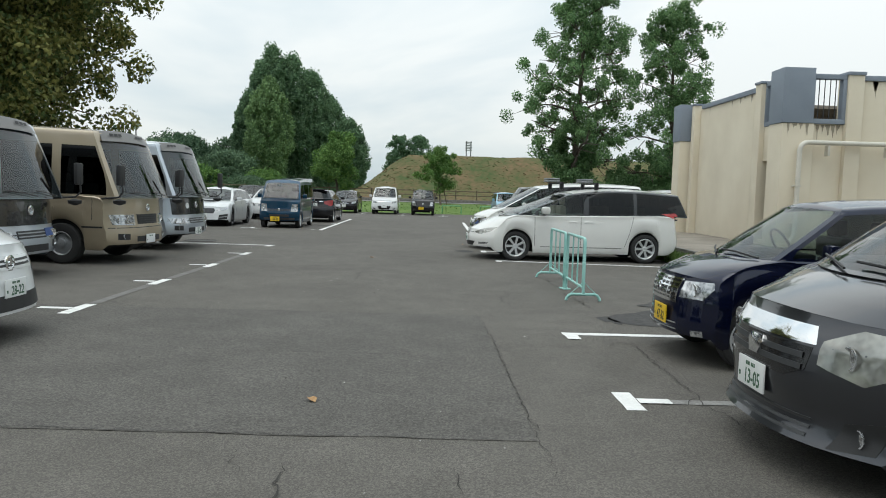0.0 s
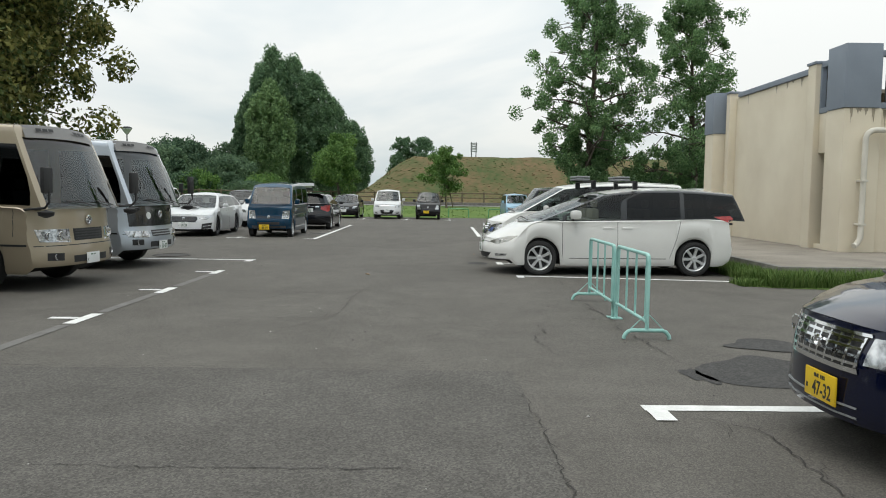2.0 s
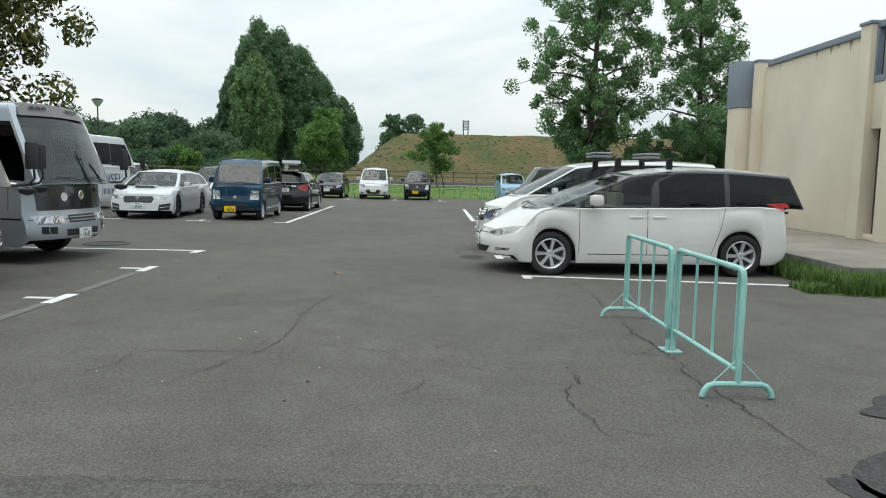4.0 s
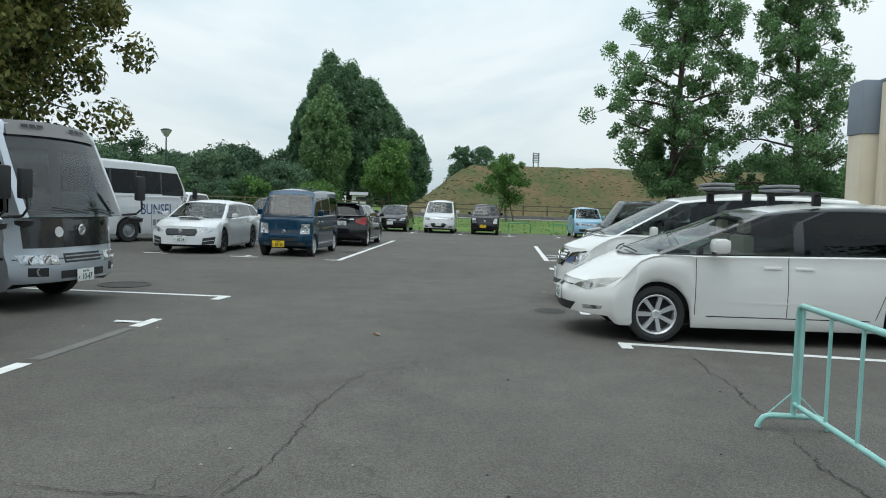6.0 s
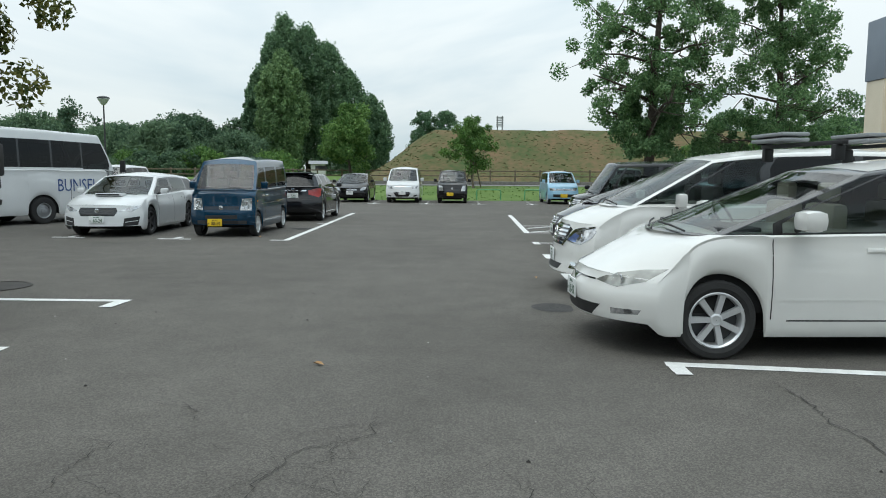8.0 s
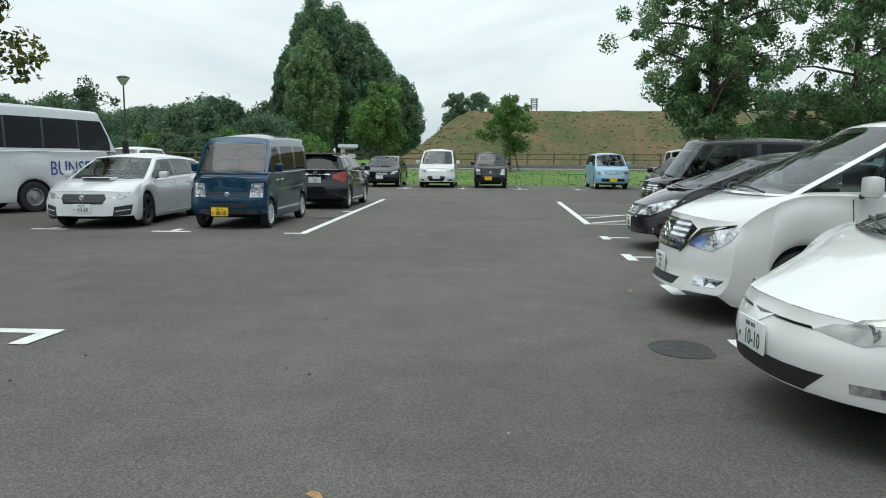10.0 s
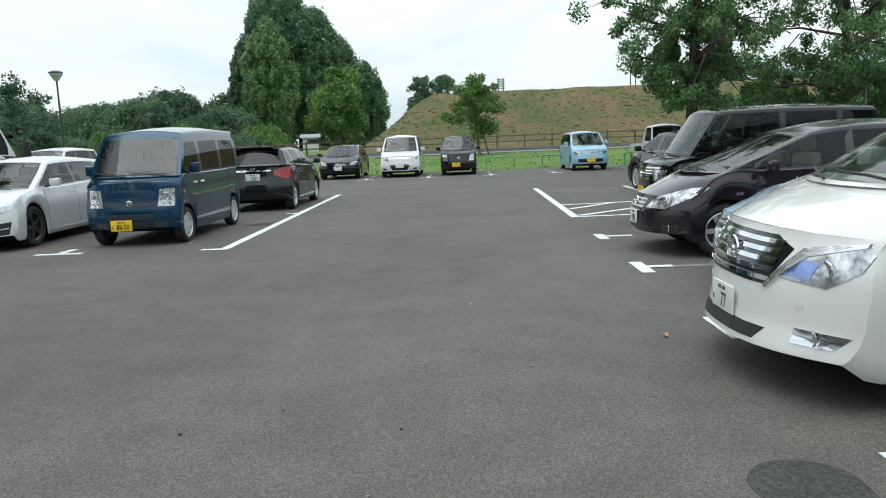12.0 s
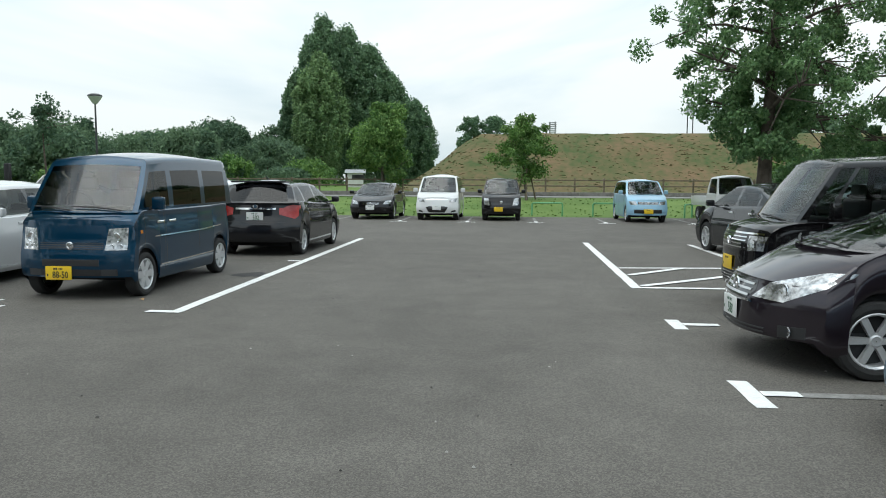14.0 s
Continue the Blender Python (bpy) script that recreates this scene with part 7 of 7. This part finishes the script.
c.mirror(N - 0.62, 1.08, 0.755, (0.09, 0.16, 0.17), P_BLUE)
doors(c, [N - 0.98, N - 1.02], 0.28, 1.04)
doors(c, [N - 2.05, N - 0.45], 0.5, 1.04)
handles(c, [N - 0.86, N - 1.20], 0.92, CHROME)
for f in ("left", "right"):
    c.seam(f, [(N - 0.7, 0.74), (N - 2.2, 0.74), (N - 2.85, 0.77)], 0.016, CHROME, "side_stripe", 0.006)
    c.seam(f, [(N - 0.82, 0.36), (N - 2.6, 0.38)], 0.018, CHROME, "sill_stripe", 0.006)
c.both("side_repeater", "left", [(N - 0.38, 0.80), (N - 0.33, 0.80), (N - 0.33, 0.84), (N - 0.38, 0.84)], AMBER, out=0.006, sub=2)
c.both("tail_light", "rear", [(0.58, 0.5), (0.69, 0.5), (0.69, 0.8), (0.58, 0.8)], TAIL, out=0.01)

# charcoal hatchback seen from behind
c = vehicle("hatchback", "charcoal hatchback parked with its tail to the lane", "car", dict(
    size=(3.90, 1.695, 1.50), paint=P_DKGREY, wheel=0.295, front_oh=0.78, base=2.51, gc=0.17, spokes=6, round=0.36, rround=0.26, blend=0.85, shoulder=0.93,
    hood=[(0, 0.70), (0.1, 0.76), (0.5, 0.88), (0.95, 0.97), (2, 1.0), (3.4, 1.06), (3.9, 1.04)],
    rlean=[(0.2, 0.10), (0.35, 0.0), (0.6, 0.0), (0.72, 0.08), (1.05, 0.14)],
    cabin=dict(x=(0.88, 1.75, 3.42, 3.80), side=[(0.06, 0.44), (0.47, 0.74), (0.77, 0.93)], tumble=0.20, bow=0.22, rbow=0.14, fdrop=0.07, rdrop=0.06, rv=(0.08, 0.80), tints=[G_MID, G_DARK, G_DARK])))
c.root.matrix_basis = pose(-5.36, 32.3 + c.nose, 0, 0, 0, 90)
N = c.nose
c.both("tail_light", "rear", [(0.50, 0.80), (0.74, 0.72), (0.80, 0.78), (0.80, 0.97), (0.66, 0.95)], TAIL, out=0.014)
c.both("tail_light", "left", [(-N + 0.14, 0.80), (-N + 0.46, 0.97), (-N + 0.26, 0.99), (-N + 0.16, 0.93)], TAIL, out=0.010)
c.panel("chrome_strip", "rear", [(-0.40, 0.90), (0.40, 0.90), (0.40, 0.935), (-0.40, 0.935)], CHROME, out=0.014, sub=6)
c.plate("rear", 0.0, 0.77, "502", out=0.02)
c.badge(0, 0.96, 0.05, "rear")
c.panel("bumper_shade", "rear", [(-0.60, 0.24), (0.60, 0.24), (0.55, 0.36), (-0.55, 0.36)], BLACK, out=0.006)
c.panel("tailgate_seam", "rear", [(-0.58, 0.655), (0.58, 0.655), (0.58, 0.665), (-0.58, 0.665)], BLACK, out=0.002, sub=6, rings=(1.0,))
part("rear_wiper", tube([(-N + 0.30, -0.02, 1.08), (-N + 0.22, 0.35, 1.12)], 0.010, 6), BLACK, c.root)
sp_ = bmesh.new()
add_box(sp_, (-N + 0.30, -0.55, 1.42), (-N + 0.62, 0.55, 1.455), 0.012)
part("spoiler", sp_, P_DKGREY, c.root)
part("aerial", tube([(-N + 0.9, 0, 1.49), (-N + 0.75, 0, 1.56)], [0.02, 0.006], 8), BLACK, c.root)
c.mirror(N - 1.2, 0.99, 0.87, (0.10, 0.17, 0.13), P_DKGREY)
doors(c, [N - 1.12, N - 2.1, N - 2.95], 0.28, 0.97)
handles(c, [N - 1.95, N - 2.75], 0.87, P_DKGREY)


# far row facing the lane
def simple_face(c, z, lampz, text, yellow, grille=True, lamp=LAMP):
    hw = c.hw
    if grille:
        c.panel("grille", "front", [(-0.34, z), (0.34, z), (0.36, z + 0.10), (-0.36, z + 0.10)], GLOSSBLACK, out=0.006)
        slats(c, -0.33, 0.33, z + 0.01, z + 0.09, 2, CHROME, 0.012, 0.014)
    c.both("headlight", "front", [(hw * 0.56, lampz), (hw * 0.86, lampz + 0.01), (hw * 0.94, lampz + 0.16), (hw * 0.62, lampz + 0.12)], lamp, out=0.010)
    c.panel("lower_grille", "front", [(-0.45, 0.25), (0.45, 0.25), (0.45, 0.36), (-0.45, 0.36)], BLACK, out=0.005)
    c.badge(0, z + 0.06, 0.05)
    c.plate("front", 0.0, 0.46, text, yellow)
    c.wipers()


c = vehicle("hatchback", "black hatchback in the far row", "car", dict(
    size=(3.9, 1.695, 1.475), paint=P_BLACK, wheel=0.295, front_oh=0.82, base=2.49, gc=0.16, round=0.40, blend=0.9, shoulder=0.92,
    hood=[(0, 0.66), (0.1, 0.72), (0.5, 0.84), (1.0, 0.95), (2, 0.97), (3.9, 1.02)],
    cabin=dict(x=(0.92, 1.80, 3.45, 3.80), side=[(0.06, 0.44), (0.47, 0.76), (0.79, 0.93)], tumble=0.20, bow=0.22, fdrop=0.07, rdrop=0.08, tints=[G_MID, G_DARK, G_DARK])))
put(c, -5.75, 46.15, -90)
simple_face(c, 0.56, 0.58, "", False)
c.mirror(c.nose - 1.25, 0.96, 0.87, (0.10, 0.17, 0.13), P_BLACK)
doors(c, [c.nose - 1.15, c.nose - 2.1], 0.27, 0.92)

c = vehicle("compact_wagon", "white tall compact car in the far row", "car", dict(
    size=(3.71, 1.62, 1.765), paint=P_WHITE, wheel=0.29, front_oh=0.70, base=2.45, gc=0.17, round=0.28, blend=0.7, shoulder=0.95,
    hood=[(0, 0.82), (0.08, 0.88), (0.4, 1.0), (0.75, 1.06), (1.5, 1.06), (3.71, 1.07)],
    cabin=dict(x=(0.62, 1.25, 3.45, 3.66), side=[(0.05, 0.13), (0.155, 0.45), (0.48, 0.75), (0.78, 0.95)], tumble=0.13, bow=0.17, fdrop=0.07, tints=[G_MID, G_MID, G_DARK, G_DARK])))
put(c, -3.19, 46.0, -90)
c.panel("grille", "front", [(-0.40, 0.76), (0.40, 0.76), (0.44, 0.81), (-0.44, 0.81)], CHROME, out=0.010, sub=5)
c.both("headlight", "front", [(0.46, 0.68), (0.70, 0.70), (0.76, 0.84), (0.50, 0.80)], LAMP, out=0.010)
c.panel("lower_grille", "front", [(-0.30, 0.30), (0.30, 0.30), (0.42, 0.50), (0.30, 0.53), (-0.30, 0.53), (-0.42, 0.50)], GLOSSBLACK, out=0.006)
c.both("fog_light", "front", [(0.54, 0.30), (0.70, 0.33), (0.70, 0.40), (0.54, 0.36)], BLACK, out=0.006)
c.plate("front", 0.0, 0.48, "", out=0.02)
c.wipers()
c.mirror(c.nose - 1.0, 1.05, 0.83, (0.10, 0.18, 0.16), P_WHITE)
doors(c, [c.nose - 0.95, c.nose - 1.9], 0.28, 1.0)

c = vehicle("kei_wagon", "black kei wagon in the far row", "car", dict(
    size=(3.395, 1.475, 1.64), paint=P_BLACK, wheel=0.275, front_oh=0.62, base=2.36, gc=0.16, round=0.22, blend=0.6, tyre_w=0.165, shoulder=0.95,
    hood=[(0, 0.84), (0.08, 0.89), (0.4, 0.97), (0.7, 1.02), (3.395, 1.03)],
    cabin=dict(x=(0.60, 1.15, 3.15, 3.34), side=[(0.05, 0.45), (0.48, 0.75), (0.78, 0.95)], tumble=0.12, bow=0.15, fdrop=0.05, tints=[G_MID, G_DARK, G_DARK])))
put(c, -0.78, 46.0, -90)
c.both("headlight", "front", [(0.42, 0.58), (0.64, 0.59), (0.66, 0.86), (0.48, 0.84)], LAMP, out=0.010)
c.panel("grille", "front", [(-0.38, 0.60), (0.38, 0.60), (0.38, 0.68), (-0.38, 0.68)], GLOSSBLACK, out=0.006)
c.badge(0, 0.70, 0.055)
c.panel("lower_grille", "front", [(-0.45, 0.25), (0.45, 0.25), (0.45, 0.33), (-0.45, 0.33)], BLACK, out=0.005)
c.plate("front", -0.10, 0.44, "", True)
c.wipers()
c.mirror(c.nose - 0.95, 1.02, 0.76, (0.09, 0.16, 0.15), P_BLACK)

c = vehicle("kei_wagon", "sky-blue kei wagon beside the grass verge", "car", dict(
    size=(3.395, 1.475, 1.62), paint=P_SKY, wheel=0.275, front_oh=0.66, base=2.36, gc=0.17, round=0.26, blend=0.65, tyre_w=0.165, shoulder=0.95,
    hood=[(0, 0.80), (0.08, 0.86), (0.4, 0.95), (0.75, 1.02), (3.395, 1.03)],
    cabin=dict(x=(0.64, 1.25, 3.12, 3.34), side=[(0.05, 0.45), (0.48, 0.75), (0.78, 0.95)], tumble=0.12, bow=0.16, fdrop=0.05, tints=[G_MID, G_DARK, G_DARK])))
put(c, 4.55, 45.75, -88)
c.panel("grille", "front", [(-0.36, 0.66), (0.36, 0.66), (0.38, 0.75), (-0.38, 0.75)], GLOSSBLACK, out=0.006)
slats(c, -0.35, 0.35, 0.665, 0.745, 2, CHROME, 0.014, 0.014)
c.both("headlight", "front", [(0.38, 0.64), (0.62, 0.65), (0.67, 0.78), (0.44, 0.77)], LAMP, out=0.010)
c.badge(0, 0.71, 0.055)
c.panel("lower_grille", "front", [(-0.5, 0.34), (0.5, 0.34), (0.5, 0.48), (-0.5, 0.48)], BLACK, out=0.005)
c.plate("front", 0.0, 0.41, "", True, out=0.016)
c.wipers()
c.mirror(c.nose - 1.0, 1.02, 0.76, (0.09, 0.16, 0.15), P_SKY)
doors(c, [c.nose - 0.95, c.nose - 1.85], 0.28, 0.98)

# dark hatchback beyond the boxy wagon
c = vehicle("hatchback", "dark grey hatchback with an arched roof near the tree", "car", dict(
    size=(4.10, 1.745, 1.49), paint=P_DKGREY, wheel=0.31, front_oh=0.85, base=2.50, gc=0.16, round=0.36, blend=0.9, spokes=7, shoulder=0.92,
    hood=[(0, 0.68), (0.1, 0.74), (0.5, 0.86), (1.05, 0.97), (2, 1.0), (3.6, 1.04), (4.10, 1.04)],
    cabin=dict(x=(0.90, 1.90, 2.9, 4.00), side=[(0.07, 0.42), (0.45, 0.72), (0.74, 0.84)], tumble=0.20, bow=0.24, fdrop=0.04, rdrop=0.08, tints=[G_MID, G_MID, G_DARK])))
put(c, 4.49, 35.85, 97)
simple_face(c, 0.58, 0.58, "", False)
c.mirror(c.nose - 1.4, 0.98, 0.89, (0.10, 0.17, 0.13), P_DKGREY)
doors(c, [c.nose - 1.3, c.nose - 2.3], 0.27, 0.95)
handles(c, [c.nose - 2.1, c.nose - 3.0], 0.88, CHROME)

# cars seen only in part behind the others
for nm, lb, p_, x, y, hd, H_ in (("hatchback", "white car behind the charcoal hatchback", P_WHITE, -7.7, 33.4, -90, 1.5), ("estate_car", "black estate car behind the white estate", P_BLACK, -9.2, 35.5, -90, 1.62), ("minivan", "white van by the far grass", P_WHITE, -15.5, 40.5, -90, 1.75), ("minivan", "white minivan behind the black wagon", P_WHITE, 7.0, 30.2, 180, 1.86), ("hatchback", "silver car by the tree", P_SILVER, 7.2, 40.0, 180, 1.5)):
    c = vehicle(nm, lb, "car", dict(
        size=(4.2, 1.70, H_), paint=p_, wheel=0.30, front_oh=0.82, base=2.6, gc=0.17, round=0.34, blend=0.85, shoulder=0.94,
        hood=[(0, 0.70), (0.1, 0.77), (0.5, 0.90), (1.0, 0.99), (4.2, 1.03)],
        cabin=dict(x=(0.9, 1.75, 3.75, 4.1), side=[(0.06, 0.42), (0.45, 0.74), (0.77, 0.94)], tumble=0.17, bow=0.2, fdrop=0.06, tints=[G_MID, G_DARK, G_DARK])))
    put(c, x, y, hd)
    simple_face(c, 0.60, 0.62, "", False)
    c.mirror(c.nose - 1.2, 1.0, 0.87, (0.10, 0.17, 0.13), p_)
    doors(c, [c.nose - 1.15, c.nose - 2.15], 0.27, 0.96)


def kei_truck(x, y, heading):
    c = vehicle("kei_truck", "white kei pickup truck with an open bed", "truck", dict(
        size=(1.45, 1.475, 1.77), paint=P_WHITE, wheel=0.27, front_oh=0.55, base=0.0, gc=0.30, round=0.14, rround=0.03, blend=0.4, tyre_w=0.155, wheel_style="bus", rim=STEEL, shoulder=0.96,
        hood=[(0, 0.95), (0.05, 1.0), (0.2, 1.05), (1.45, 1.06)], lean=[(0.2, 0.03), (0.5, 0.0), (1.0, 0.06)], rlean=[(0.2, 0.0), (1.2, 0.0)],
        cabin=dict(x=(0.16, 0.52, 1.30, 1.42), side=[(0.10, 0.80)], tumble=0.12, bow=0.10, fdrop=0.05, tints=[G_MID], seats=[-0.35])))
    n = c.nose
    c.both("headlight", "front", [(0.44, 0.62), (0.64, 0.62), (0.64, 0.78), (0.44, 0.78)], LAMP, out=0.01)
    c.panel("grille", "front", [(-0.36, 0.66), (0.36, 0.66), (0.36, 0.74), (-0.36, 0.74)], BLACK, out=0.005)
    c.plate("front", 0, 0.45, "", True)
    c.mirror(n - 0.45, 1.1, 0.74, (0.07, 0.14, 0.2), BLACK)
    bed = bmesh.new()
    add_box(bed, (-n - 1.93, -0.70, 0.58), (-n - 0.02, 0.70, 0.66), 0.006)
    part("bed_floor", bed, P_WHITE, c.root)
    for lo, hi in (((-n - 1.93, -0.73, 0.665), (-n - 0.02, -0.69, 0.95)), ((-n - 1.93, 0.69, 0.665), (-n - 0.02, 0.73, 0.95)), ((-n - 1.97, -0.73, 0.58), (-n - 1.935, 0.73, 0.95))):
        part("bed_side", box(lo, hi, 0.006), P_WHITE, c.root)
    part("chassis", box((-n - 1.8, -0.35, 0.34), (-n + 0.2, 0.35, 0.575), 0.01), UNDER, c.root)
    for sd in (1, -1):
        wheel(c.root, -n - 1.15, sd * 0.63, 0.27, 0.155, 5, STEEL, sd, "bus")
    return put(c, x, y, heading)


kei_truck(7.75, 46.0, -88)
